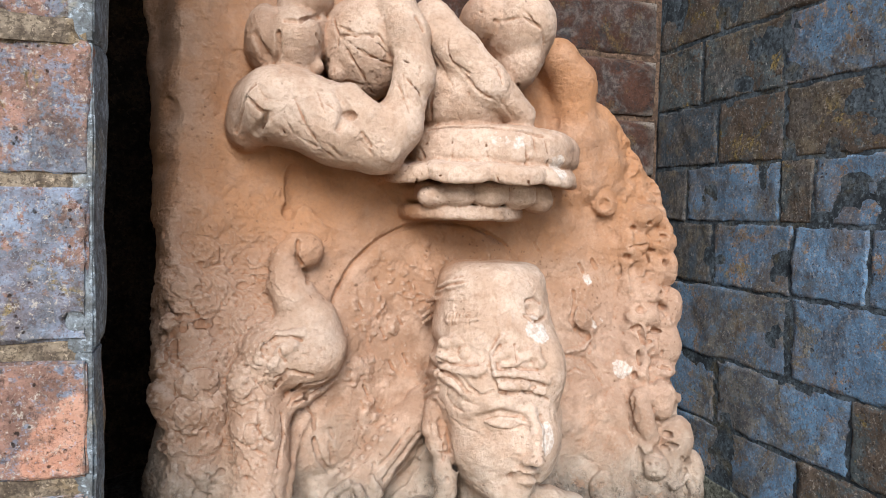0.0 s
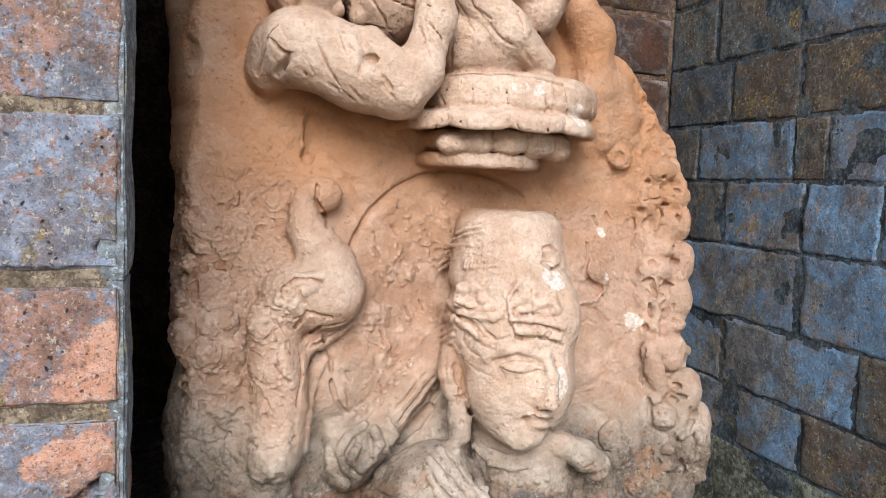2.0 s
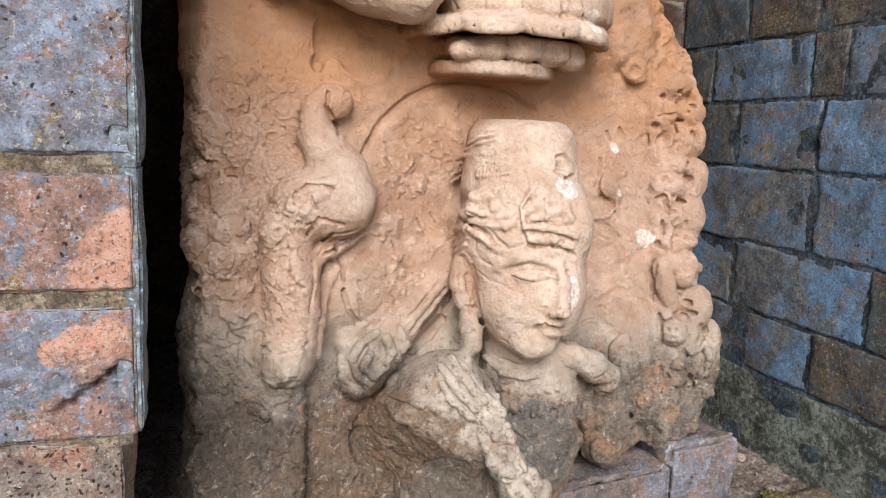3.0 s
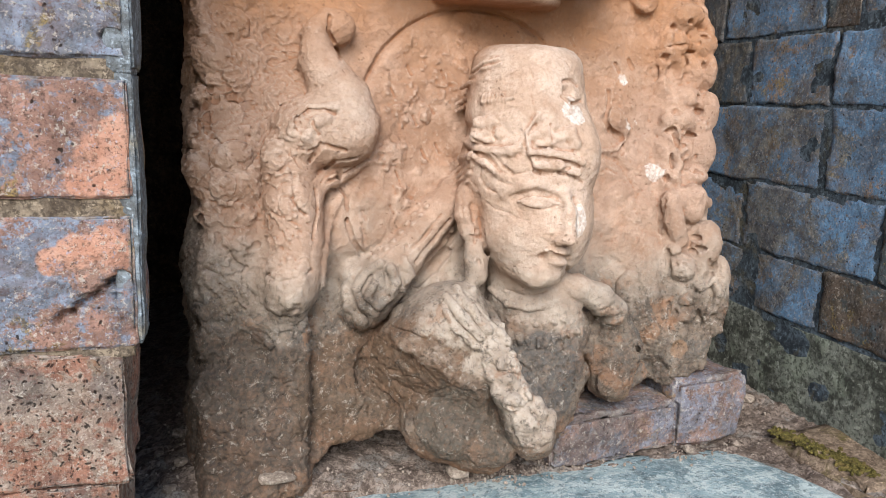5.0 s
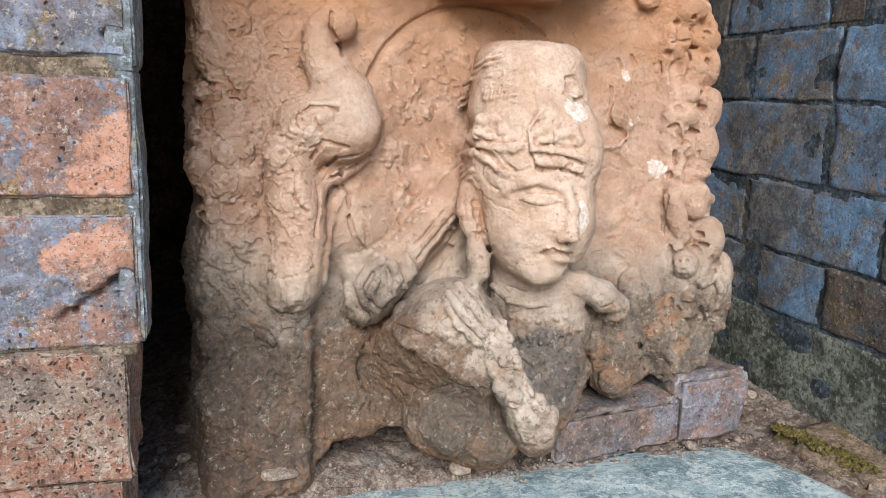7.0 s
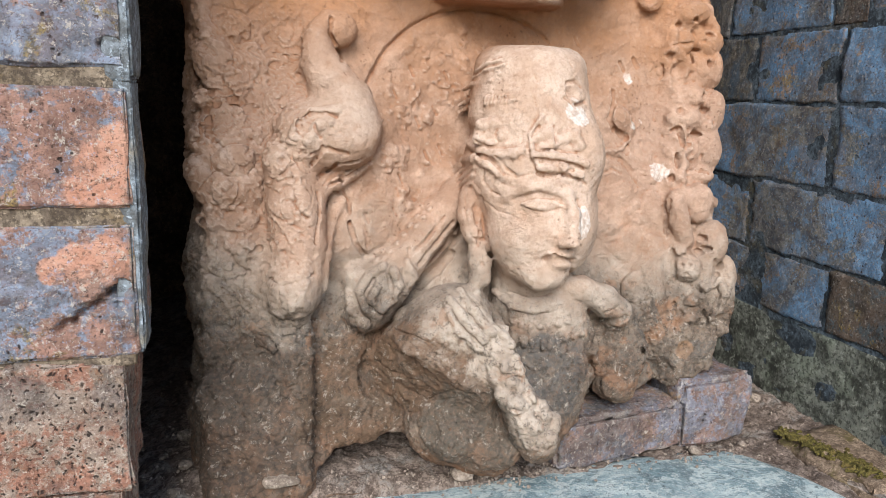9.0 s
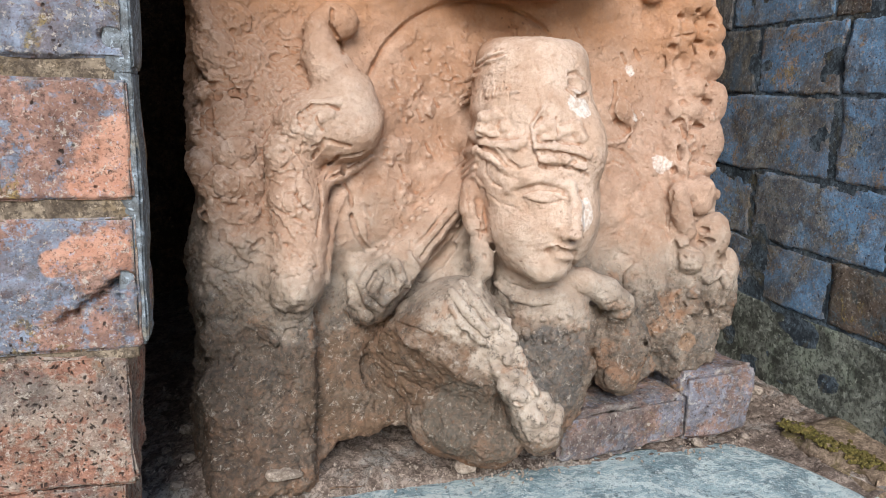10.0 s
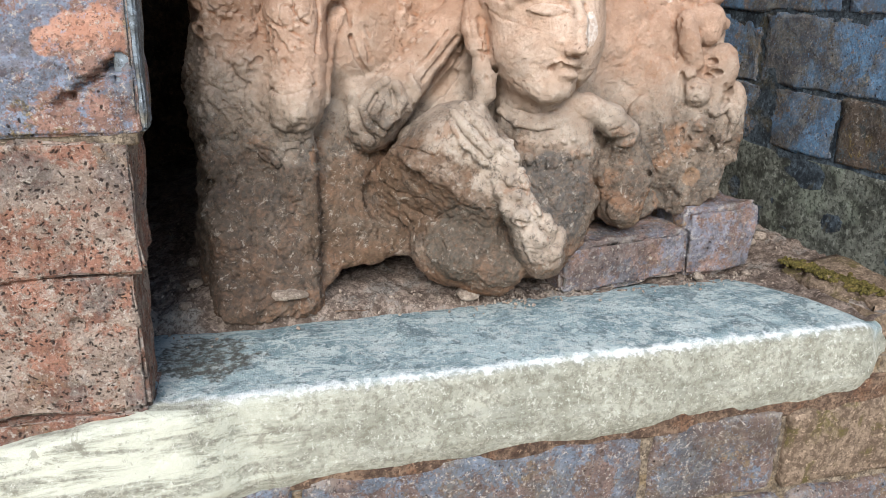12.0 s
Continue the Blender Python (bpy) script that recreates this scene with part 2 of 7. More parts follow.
def cement_material():
    s = Nodes("weathered_cement", 0.8, 0.3)
    z, y = s.height(), s.axis(1)
    c = s.mix(s.step(s.noise(13, 5, 0.65, 0.6), 0.38, 0.62), (0.165, 0.24, 0.255), (0.33, 0.41, 0.41))
    c = s.mix(s.step(s.noise(50, 6, 0.75, 0.8), 0.52, 0.60, 0, 0.85), c, (0.50, 0.54, 0.51))
    c = s.mix(s.step(s.noise(19, 5, 0.7, 0.3), 0.6, 0.7, 0, 0.8), c, (0.085, 0.115, 0.12))
    chalk = s.noise(30, 6, 0.72, 1.5, s.vec("MULTIPLY", s.pos, (0.6, 1.3, 1.0)))
    c = s.mix(s.step(chalk, 0.51, 0.58, 0, 0.75), c, (0.50, 0.56, 0.53))
    c = s.mix(s.step(s.noise(150, 5, 0.85, 0.3), 0.54, 0.61, 0, 0.75), c, (0.06, 0.085, 0.09))
    c = s.mix(s.step(s.noise(22, 6, 0.78, 1.0), 0.55, 0.60, 0, 0.7), c, (0.10, 0.14, 0.15))
    c = s.mix(s.step(s.noise(210, 5, 0.85, 0.6), 0.57, 0.63, 0, 0.85), c, (0.64, 0.68, 0.66))
    # buff trowelled front
    front = s.math("MAXIMUM", s.step(y, 0.018, 0.008), s.step(z, 0.217, 0.205))
    buff = s.mix(s.step(s.noise(24, 5, 0.7, 0.4), 0.35, 0.65), (0.25, 0.245, 0.19), (0.40, 0.39, 0.315))
    buff = s.mix(s.step(s.noise(190, 6, 0.8), 0.47, 0.57, 0, 0.65), buff, (0.15, 0.14, 0.105))
    streak = s.noise(95, 4, 0.7, 0.3, s.vec("MULTIPLY", s.pos, (0.12, 1.0, 1.0)))
    buff = s.mix(s.step(streak, 0.5, 0.62, 0, 0.25), buff, (0.46, 0.46, 0.39))
    buff = s.mix(s.math("MULTIPLY", s.step(s.axis(0), 0.16, -0.03, 0, 0.8), s.step(streak, 0.40, 0.56)), buff, (0.60, 0.60, 0.48))
    buff = s.mix(s.step(s.noise(230, 5, 0.85, 0.5), 0.56, 0.62, 0, 0.8), buff, (0.58, 0.57, 0.49))
    buff = s.mix(s.step(s.noise(45, 6, 0.8, 0.6), 0.56, 0.63, 0, 0.6), buff, (0.17, 0.155, 0.115))
    c = s.mix(s.step(s.noise(260, 4, 0.75), 0.54, 0.64, 0, 0.5), c, (0.55, 0.58, 0.56))
    c = s.mix(front, c, buff)
    # chalky worn arris
    rim = s.math("ADD", s.vec("LENGTH", s.vec("MULTIPLY", s.vec("SUBTRACT", s.pos, (0, 0.013, 0.227)), (0.0, 0.55, 1.0))), s.math("MULTIPLY_ADD", s.noise(130, 6, 0.75), 0.03, -0.015))
    c = s.mix(s.step(rim, 0.0045, -0.001, 0, 0.72), c, (0.78, 0.79, 0.77))
    c = s.mix(s.math("MULTIPLY", s.spot((0.022, 0.085, 0.228), 0.040, 1.2, 60), s.step(s.noise(150, 5, 0.75), 0.4, 0.55, 0.2, 0.85)), c, (0.06, 0.05, 0.036))
    n = s.bump(s.noise(75, 7, 0.75), 0.7, 0.004)
    n = s.bump(s.noise(400, 4, 0.75), 0.7, 0.0018, n)
    return s.done(c, n)


SANDSTONE = sandstone_material()
PIER = brick_material("limewashed_red_brick", (0.235, 0.135, 0.102), (0.165, 0.205, 0.265), 0.47,
                      (((-0.017, 0.0, 0.551), 0.016), ((-0.008, 0.0, 0.541), 0.017), ((-0.026, 0.0, 0.535), 0.012), ((-0.005, 0.0, 0.563), 0.014), ((-0.003, 0.0, 0.551), 0.014),
                       ((-0.033, 0.0, 0.491), 0.013), ((-0.018, 0.0, 0.492), 0.016), ((-0.011, 0.0, 0.482), 0.011), ((-0.046, 0.0, 0.486), 0.010), ((-0.024, 0.0, 0.476), 0.012)), 0.8, 0.5)
PIER_LOW = brick_material("worn_red_brick", (0.23, 0.115, 0.078), (0.27, 0.215, 0.17), 0.47, (), 0.15, 0.6, 0.0, 1.0)
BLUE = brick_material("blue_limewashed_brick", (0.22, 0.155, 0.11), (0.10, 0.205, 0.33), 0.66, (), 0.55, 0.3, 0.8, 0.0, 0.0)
# grimy blue brick with the niche's depth shade put into its colour
SHADED_BLUE = brick_material("shaded_blue_brick", (0.075, 0.06, 0.05), (0.042, 0.062, 0.082), 0.55, (), 0.3, 0.2, 0.75, 0.0, 0.0)
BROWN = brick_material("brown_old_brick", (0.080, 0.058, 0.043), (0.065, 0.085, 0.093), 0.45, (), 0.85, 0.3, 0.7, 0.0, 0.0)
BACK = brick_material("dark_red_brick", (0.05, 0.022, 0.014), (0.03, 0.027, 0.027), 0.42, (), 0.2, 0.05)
# masonry with shade put into its colour, so the deep gap stays black
DARKENED = rough_material("darkened_masonry", (0.04, 0.026, 0.018), (0.14, 0.09, 0.062), (0.11, 0.07, 0.044), 40)
GREEN = rough_material("algae_stained_plaster", (0.04, 0.041, 0.032), (0.19, 0.195, 0.16), (0.26, 0.285, 0.215), 34)
MORTAR = rough_material("sandy_lime_mortar", (0.075, 0.056, 0.040), (0.27, 0.215, 0.155), (0.20, 0.14, 0.07), 60)
EARTH = rough_material("dry_earth_and_grit", (0.095, 0.068, 0.052), (0.29, 0.225, 0.18), (0.34, 0.32, 0.285), 70, 0.95, 0.006)
CEMENT = cement_material()
LOOSE = brick_material("weathered_purple_brick", (0.18, 0.115, 0.092), (0.155, 0.158, 0.185), 0.47, (), 0.3, 0.35)
GROUT = rough_material("grimy_wall_mortar", (0.024, 0.030, 0.036), (0.10, 0.125, 0.145), (0.12, 0.095, 0.05), 40)
PLINTH = brick_material("blue_grey_plinth_brick", (0.14, 0.095, 0.078), (0.135, 0.165, 0.205), 0.49, (), 0.3, 0.5, 0.5)
SKIN = rough_material("blue_grey_limewash", (0.11, 0.115, 0.115), (0.25, 0.29, 0.32), (0.27, 0.23, 0.165), 55)
RUBBLE = rough_material("crumbling_red_mortar", (0.08, 0.05, 0.035), (0.27, 0.18, 0.12), (0.22, 0.11, 0.06), 75, 0.95, 0.008)
PEBBLE = rough_material("pale_stone_chip", (0.22, 0.17, 0.13), (0.40, 0.33, 0.265), (0.33, 0.26, 0.20), 90)
MOSS = rough_material("mossy_brown_stone", (0.13, 0.09, 0.06), (0.32, 0.235, 0.165), (0.11, 0.092, 0.025), 80, 0.95, 0.006, 0.85)
WALLS = rough_material("weathered_plaster", (0.30, 0.22, 0.16), (0.42, 0.33, 0.25), (0.36, 0.30, 0.24), 6)
SOIL = rough_material("courtyard_ground", (0.22, 0.17, 0.12), (0.36, 0.29, 0.21), (0.30, 0.27, 0.20), 3)


# ---- building blocks ----
def vnoise(p, scale, seed):
    """Smooth value noise on an array of points (n, 3), from -1 to 1."""
    lattice = np.random.RandomState(seed).rand(64, 64, 64).astype(np.float32)
    q = p * scale + 1000.0
    i = np.floor(q).astype(np.int64)
    f = (q - i).astype(np.float32)
    f = f * f * (3 - 2 * f)
    i &= 63
    j = (i + 1) & 63
    total = 0
    for a in (0, 1):
        for b in (0, 1):
            for c in (0, 1):
                w = (f[:, 0] if a else 1 - f[:, 0]) * (f[:, 1] if b else 1 - f[:, 1]) * (f[:, 2] if c else 1 - f[:, 2])
                total = total + w * lattice[(j if a else i)[:, 0], (j if b else i)[:, 1], (j if c else i)[:, 2]]
    return total * 2 - 1


def fractal(p, scale, seed, octaves=4, gain=0.5):
    return sum(vnoise(p, scale * 2 ** o, seed + o) * gain ** o for o in range(octaves))


def mesh_from(name, verts, faces, material, smooth=True):
    me = bpy.data.meshes.new(name)
    me.from_pydata(verts, [], faces)
    me.materials.append(material)
    if smooth:
        me.polygons.foreach_set("use_smooth", [True] * len(me.polygons))
    me.update()
    return me


def block_mesh(name, lo, hi, material, cuts=6, round_by=0.005, rough=0.0015, seed=1, chip=1.0, holes=(), octaves=4):
    """A box with rounded, chipped edges and an uneven skin, between two corners."""
    lo, hi = np.array(lo, float), np.array(hi, float)
    bm = bmesh.new()
    bmesh.ops.create_cube(bm, size=1)
    bmesh.ops.subdivide_edges(bm, edges=bm.edges[:], cuts=cuts, use_grid_fill=True)
    p = np.array([v.co for v in bm.verts]) * (hi - lo) + (lo + hi) / 2
    inner = np.clip(p, lo + round_by, hi - round_by)
    d = p - inner
    length = np.linalg.norm(d, axis=1)
    n = d / np.maximum(length, 1e-9)[:, None]
    edge = (np.abs(d) > round_by * 0.5).sum(1) >= 2
    push = fractal(p, 22, seed, octaves) * rough + np.where(edge, -np.abs(fractal(p, 60, seed + 9, 3)) * rough * 2.2 * chip, 0)
    for place, radius, deep in holes:
        push = push - deep * smooth_step(radius, radius * 0.6, np.linalg.norm((p - np.array(place)) * (1, 0.3, 1), axis=1) * (1 + 0.25 * fractal(p, 90, seed + 3, 2)))
    p = inner + n * (round_by + push)[:, None]
    for v, co in zip(bm.verts, p):
        v.co = co
    me = bpy.data.meshes.new(name)
    bm.to_mesh(me)
    bm.free()
    me.materials.append(material)
    me.polygons.foreach_set("use_smooth", [True] * len(me.polygons))
    return me


def part(name, me, parent, label=""):
    ob = new(name, me)
    ob.parent = parent
    return tagged(ob, label)


def sheet(name, x0, x1, y0, y1, nx, ny, height, material):
    """A ground sheet over a rectangle, with a height for every place."""
    x, y = np.meshgrid(np.linspace(x0, x1, nx), np.linspace(y0, y1, ny), indexing="ij")
    p = np.stack([x.ravel(), y.ravel(), np.zeros(nx * ny)], 1)
    p[:, 2] = height(p)
    i = np.arange(nx * ny).reshape(nx, ny)
    faces = np.stack([i[:-1, :-1], i[1:, :-1], i[1:, 1:], i[:-1, 1:]], -1).reshape(-1, 4)
    return mesh_from(name, p.tolist(), faces.tolist(), material)


def plain_box(name, lo, hi, material):
    bm = bmesh.new()
    bmesh.ops.create_cube(bm, size=1)
    for v in bm.verts:
        v.co = [lo[i] + (v.co[i] + 0.5) * (hi[i] - lo[i]) for i in range(3)]
    me = bpy.data.meshes.new(name)
    bm.to_mesh(me)
    bm.free()
    me.materials.append(material)
    return me


def smooth_step(a, b, x):
    t = np.clip((x - a) / (b - a), 0, 1)
    return t * t * (3 - 2 * t)


# ---- the carved stone ----
class Carving:
    """A solid carved out of a field of distances: rounded forms are added and cut, then it is skinned."""

    def __init__(self, lo, hi, step):
        self.lo, self.step = np.array(lo), step
        self.size = tuple(int(math.ceil((b - a) / step)) for a, b in zip(lo, hi))
        self.ax = [np.float32(lo[i]) + np.arange(self.size[i], dtype=np.float32) * np.float32(step) for i in range(3)]
        self.f = np.full(self.size, 0.05, np.float32)

    def window(self, lo, hi):
        s = []
        for i in range(3):
            a = max(0, int((lo[i] - self.lo[i]) / self.step))
            b = min(self.size[i], int((hi[i] - self.lo[i]) / self.step) + 2)
            s.append(slice(a, max(a, b)))
        x, y, z = (self.ax[i][s[i]] for i in range(3))
        return tuple(s), x[:, None, None], y[None, :, None], z[None, None, :]

    def join(self, s, d, k, cut):
        f = self.f[s]
        if cut:
            h = np.maximum(k - np.abs(f + d), 0) / k
            self.f[s] = np.maximum(f, -d) + h * h * k * 0.25
        else:
            h = np.maximum(k - np.abs(f - d), 0) / k
            self.f[s] = np.minimum(f, d) - h * h * k * 0.25

    def capsule(self, a, b, ra, rb, k, cut=False):
        a, b = np.array(a), np.array(b)
        m = max(ra, rb) + k + 0.004
        s, x, y, z = self.window(np.minimum(a, b) - m, np.maximum(a, b) + m)
        v = b - a
        t = np.clip(((x - a[0]) * v[0] + (y - a[1]) * v[1] + (z - a[2]) * v[2]) / max(v @ v, 1e-9), 0, 1)
        d = np.sqrt((x - a[0] - t * v[0]) ** 2 + (y - a[1] - t * v[1]) ** 2 + (z - a[2] - t * v[2]) ** 2) - (ra + t * (rb - ra))
        self.join(s, d, k, cut)

    def ellipsoid(self, c, r, tilt, turn, k, cut=False):
        """tilt: degrees in the face of the stone, clockwise; turn: about the upright."""
        c, m = np.array(c), max(r) + k + 0.004
        s, x, y, z = self.window(c - m, c + m)
        ct, sn, cu, su = math.cos(radians(tilt)), math.sin(radians(tilt)), math.cos(radians(turn)), math.sin(radians(turn))
        R = (np.array([[cu, -su, 0], [su, cu, 0], [0, 0, 1]]) @ np.array([[ct, 0, sn], [0, 1, 0], [-sn, 0, ct]])).T
        x, y, z = x - c[0], y - c[1], z - c[2]
        q = [R[i, 0] * x + R[i, 1] * y + R[i, 2] * z for i in range(3)]
        k0 = np.sqrt(sum((q[i] / r[i]) ** 2 for i in range(3)))
        k1 = np.sqrt(sum((q[i] / r[i] ** 2) ** 2 for i in range(3)))
        self.join(s, k0 * (k0 - 1) / np.maximum(k1, 1e-6), k, cut)

    def lotus(self, c, rx, ry, half, petals, depth, k, droop=0.0, wave=0.0):
        """A round moulding with scalloped petals."""
        c, m = np.array(c), max(rx, ry) + half + 0.01
        s, x, y, z = self.window(c - m, c + m)
        x, y, z = x - c[0], y - c[1], z - c[2]
        around = np.arctan2(y / ry, x / rx)
        lobe = np.abs(np.sin(around * petals / 2)) ** 0.6 if petals else 1.0
        q = np.sqrt((x / rx) ** 2 + (y / ry) ** 2)
        out = (q - (1 - depth + depth * lobe)) * min(rx, ry)
        up = np.abs(z + droop * np.clip(q, 0, 1.3) ** 3 + wave * (lobe - 0.5) * np.clip(q, 0, 1)) - half
        r = half * 0.75
        out, up = out + r, up + r
        d = np.minimum(np.maximum(out, up), 0) + np.sqrt(np.maximum(out, 0) ** 2 + np.maximum(up, 0) ** 2) - r
        self.join(s, d, k, False)

    def tube(self, points, k, cut=False):
        """A limb through places with a radius each: (x, y, z, r)."""
        for a, b in zip(points, points[1:]):
            self.capsule(a[:3], b[:3], a[3], b[3], k, cut)

    def drum(self, foot, top, ra, rb, k, r=0.006):
        """An upright flat-topped drum that narrows or widens upwards."""
        a, b = np.array(foot), np.array(top)
        m = max(ra, rb) + k + 0.004
        s, x, y, z = self.window(np.minimum(a, b) - m, np.maximum(a, b) + m)
        t = (z - a[2]) / (b[2] - a[2])
        u = np.clip(t, 0, 1)
        side = np.sqrt((x - a[0] - u * (b[0] - a[0])) ** 2 + (y - a[1] - u * (b[1] - a[1])) ** 2) - (ra + u * (rb - ra)) + r
        cap = np.maximum(z - b[2], a[2] - z) + r
        self.join(s, np.minimum(np.maximum(side, cap), 0) + np.sqrt(np.maximum(side, 0) ** 2 + np.maximum(cap, 0) ** 2) - r, k, False)

    def shave(self, place, normal, reach):
        """A break: within reach of a place, all beyond a plane falls off."""
        p, n = np.array(place), np.array(normal) / np.linalg.norm(normal)
        s, x, y, z = self.window(p - reach, p + reach)
        x, y, z = x - p[0], y - p[1], z - p[2]
        d = n[0] * x + n[1] * y + n[2] * z + 0 * (x + y + z)
        d = np.minimum(d, reach * 0.95 - np.sqrt(x * x + y * y + z * z))
        self.f[s] = np.maximum(self.f[s], d)

    def skin(self):
        """Surface nets: one vertex a crossed cell, one quad a crossed edge."""
        inside = self.f < 0
        nx, ny, nz = self.size
        count = np.zeros((nx - 1, ny - 1, nz - 1), np.uint8)
        corners = [(a, b, c) for a in (0, 1) for b in (0, 1) for c in (0, 1)]
        for a, b, c in corners:
            count += inside[a:nx - 1 + a, b:ny - 1 + b, c:nz - 1 + c]
        cell = np.argwhere((count > 0) & (count < 8))
        number = np.full(count.shape, -1, np.int32)
        number[tuple(cell.T)] = np.arange(len(cell))
        total, hits = np.zeros((len(cell), 3)), np.zeros(len(cell))
        value = {o: self.f[tuple((cell + o).T)] for o in corners}
        for o in corners:
            for axis in range(3):
                if o[axis]:
                    continue
                e = tuple(v + (i == axis) for i, v in enumerate(o))
                crossed = (value[o] < 0) != (value[e] < 0)
                gap = value[o] - value[e]
                t = np.where(crossed, value[o] / np.where(gap == 0, 1, gap), 0)
                q = np.tile(np.array(o, float), (len(cell), 1))
                q[:, axis] += t
                total += q * crossed[:, None]
                hits += crossed
        verts = self.lo + self.step * (cell + total / hits[:, None])
        faces = []
        for axis in range(3):
            u, v = (axis + 1) % 3, (axis + 2) % 3
            a = [slice(1, n - 1) for n in self.size]
            b = list(a)
            b[axis] = slice(2, self.size[axis])
            one, two = inside[tuple(a)], inside[tuple(b)]
            edge = np.argwhere(one != two) + 1
            flip = one[tuple((edge - 1).T)]
            du, dv = np.eye(3, dtype=int)[u], np.eye(3, dtype=int)[v]
            quad = np.stack([number[tuple((edge + o).T)] for o in (-du - dv, -dv, 0 * du, -du)], 1)
            quad[~flip] = quad[~flip][:, ::-1]
            faces.append(quad[(quad >= 0).all(1)])
        return verts, np.concatenate(faces)


def face_of(x, z):
    """Depth of the flat ground of the stone, which leans back."""
    return 0.2 + 0.18 * (z - 0.6) + 0.06 * (x - 0.055)


st = Carving((-0.012, 0.03, 0.215), (0.63, 0.345, 1.0), 0.0012)
OUTLINE = [(0.004, 0.88), (0.011, 0.80), (0.018, 0.72), (0.018, 0.66), (0.021, 0.60), (0.017, 0.55), (0.025, 0.50), (0.019, 0.45),
           (0.020, 0.38), (0.020, 0.30), (0.020, 0.235), (0.116, 0.232), (0.148, 0.262), (0.213, 0.266), (0.288, 0.250),
           (0.343, 0.240), (0.40, 0.285), (0.484, 0.292), (0.569, 0.312), (0.584, 0.365), (0.577, 0.45), (0.565, 0.52),
           (0.573, 0.593), (0.576, 0.669), (0.559, 0.73), (0.535, 0.765), (0.514, 0.80), (0.484, 0.823), (0.477, 0.862),
           (0.428, 0.88), (0.36, 0.90), (0.24, 0.90), (0.15, 0.92), (0.12, 0.99), (0.01, 0.99)]


def stone_body():
    """The slab: its broken outline, its thickness and the low relief of its face."""
    X, Z = np.meshgrid(st.ax[0], st.ax[2], indexing="ij")
    flat = np.stack([X.ravel(), 0 * X.ravel(), Z.ravel()], 1)
    wob = 0.004 * fractal(flat, 30, 5, 4).reshape(X.shape)
    best, odd = np.full(X.shape, 9.0), np.zeros(X.shape, bool)
    for (ax, az), (bx, bz) in zip(OUTLINE, OUTLINE[1:] + OUTLINE[:1]):
        vx, vz = bx - ax, bz - az
        t = np.clip(((X - ax) * vx + (Z - az) * vz) / (vx * vx + vz * vz), 0, 1)
        best = np.minimum(best, np.hypot(X - ax - t * vx, Z - az - t * vz))
        if bz != az:
            odd ^= ((az > Z) != (bz > Z)) & (X < vx * (Z - az) / vz + ax)
    rim = np.where(odd, -best, best) + wob
    # low relief: pilaster foot, border step, halo groove, worn skin
    up = 0.002 * smooth_step(0.121, 0.116, X) * smooth_step(0.425, 0.40, Z)
    field = smooth_step(0.16, 0.24, X) * smooth_step(0.515, 0.50, X)
    up -= (0.012 * smooth_step(0.73, 0.66, Z) + 0.008 * smooth_step(0.50, 0.42, Z)) * field
    up -= 0.020 * smooth_step(0.119, 0.125, X) * smooth_step(0.26, 0.18, X) * smooth_step(0.47, 0.42, Z)
    up += 0.006 * smooth_step(0.085, 0.06, X) * smooth_step(0.36, 0.5, Z)
    up += 0.0045 * fractal(flat, 16, 21, 5, 0.55).reshape(X.shape)
    ring = np.hypot(X - 0.295, Z - 0.560)
    up -= 0.005 * np.exp(-((ring - 0.1215) / 0.0022) ** 2) * smooth_step(0.58, 0.60, Z) * smooth_step(0.40, 0.34, X)
    up += 0.003 * smooth_step(0.1215, 0.112, ring)
    tufts = np.clip(fractal(flat, 75, 33, 3, 0.6).reshape(X.shape) - 0.15, 0, 1)
    up += 0.005 * tufts * smooth_step(0.118, 0.10, ring) * smooth_step(0.02, 0.06, ring)
    up -= 0.055 * smooth_step(0.040, 0.010, X + 0.006 * fractal(flat, 22, 63, 3).reshape(X.shape))
    plates = np.round(fractal(flat, 13, 41, 3).reshape(X.shape) * 3) / 3
    up += 0.0022 * plates * smooth_step(0.20, 0.12, X)
    up += 0.006 * fractal(flat, 45, 51, 3, 0.6).reshape(X.shape) * smooth_step(0.49, 0.53, X)
    front, rim, up = ((v).astype(np.float32) for v in (face_of(X, Z) - up, rim, up))
    y = st.ax[1][None, :, None]
    d1 = (front[:, None, :] - y) * 0.97
    d2 = y - (front + up)[:, None, :] - 0.075
    r = 0.012
    a, b = np.broadcast_to(rim[:, None, :], st.size) + r, np.maximum(d1, d2) + r
    d = np.minimum(np.maximum(a, b), 0) + np.sqrt(np.maximum(a, 0) ** 2 + np.maximum(b, 0) ** 2) - r
    st.f = np.minimum(st.f, d.astype(np.float32))


stone_body()
# -- carving --
# -- carving --
# -- carving --
# -- carving --
# -- carving --
# -- carving --
# -- carving --
# -- carving --
# lotus seat: cushion, drooping petal ring, under-petals, seed disc
st.lotus((0.340, 0.236, 0.761), 0.098, 0.090, 0.018, 9, 0.03, 0.006, 0.010)
st.lotus((0.326, 0.236, 0.7370), 0.109, 0.102, 0.0085, 11, 0.06, 0.004, 0.012, 0.003)
st.lotus((0.332, 0.234, 0.712), 0.080, 0.072, 0.010, 13, 0.10, 0.003, 0.002)
st.ellipsoid((0.2710, 0.1860, 0.7058), (0.0161, 0.0150, 0.0112), 0, 0, 0.0040)
st.ellipsoid((0.2931, 0.1780, 0.7069), (0.0160, 0.0150, 0.0112), 0, 0, 0.0040)
st.ellipsoid((0.3220, 0.1760, 0.7077), (0.0162, 0.0150, 0.0113), 0, 0, 0.0040)
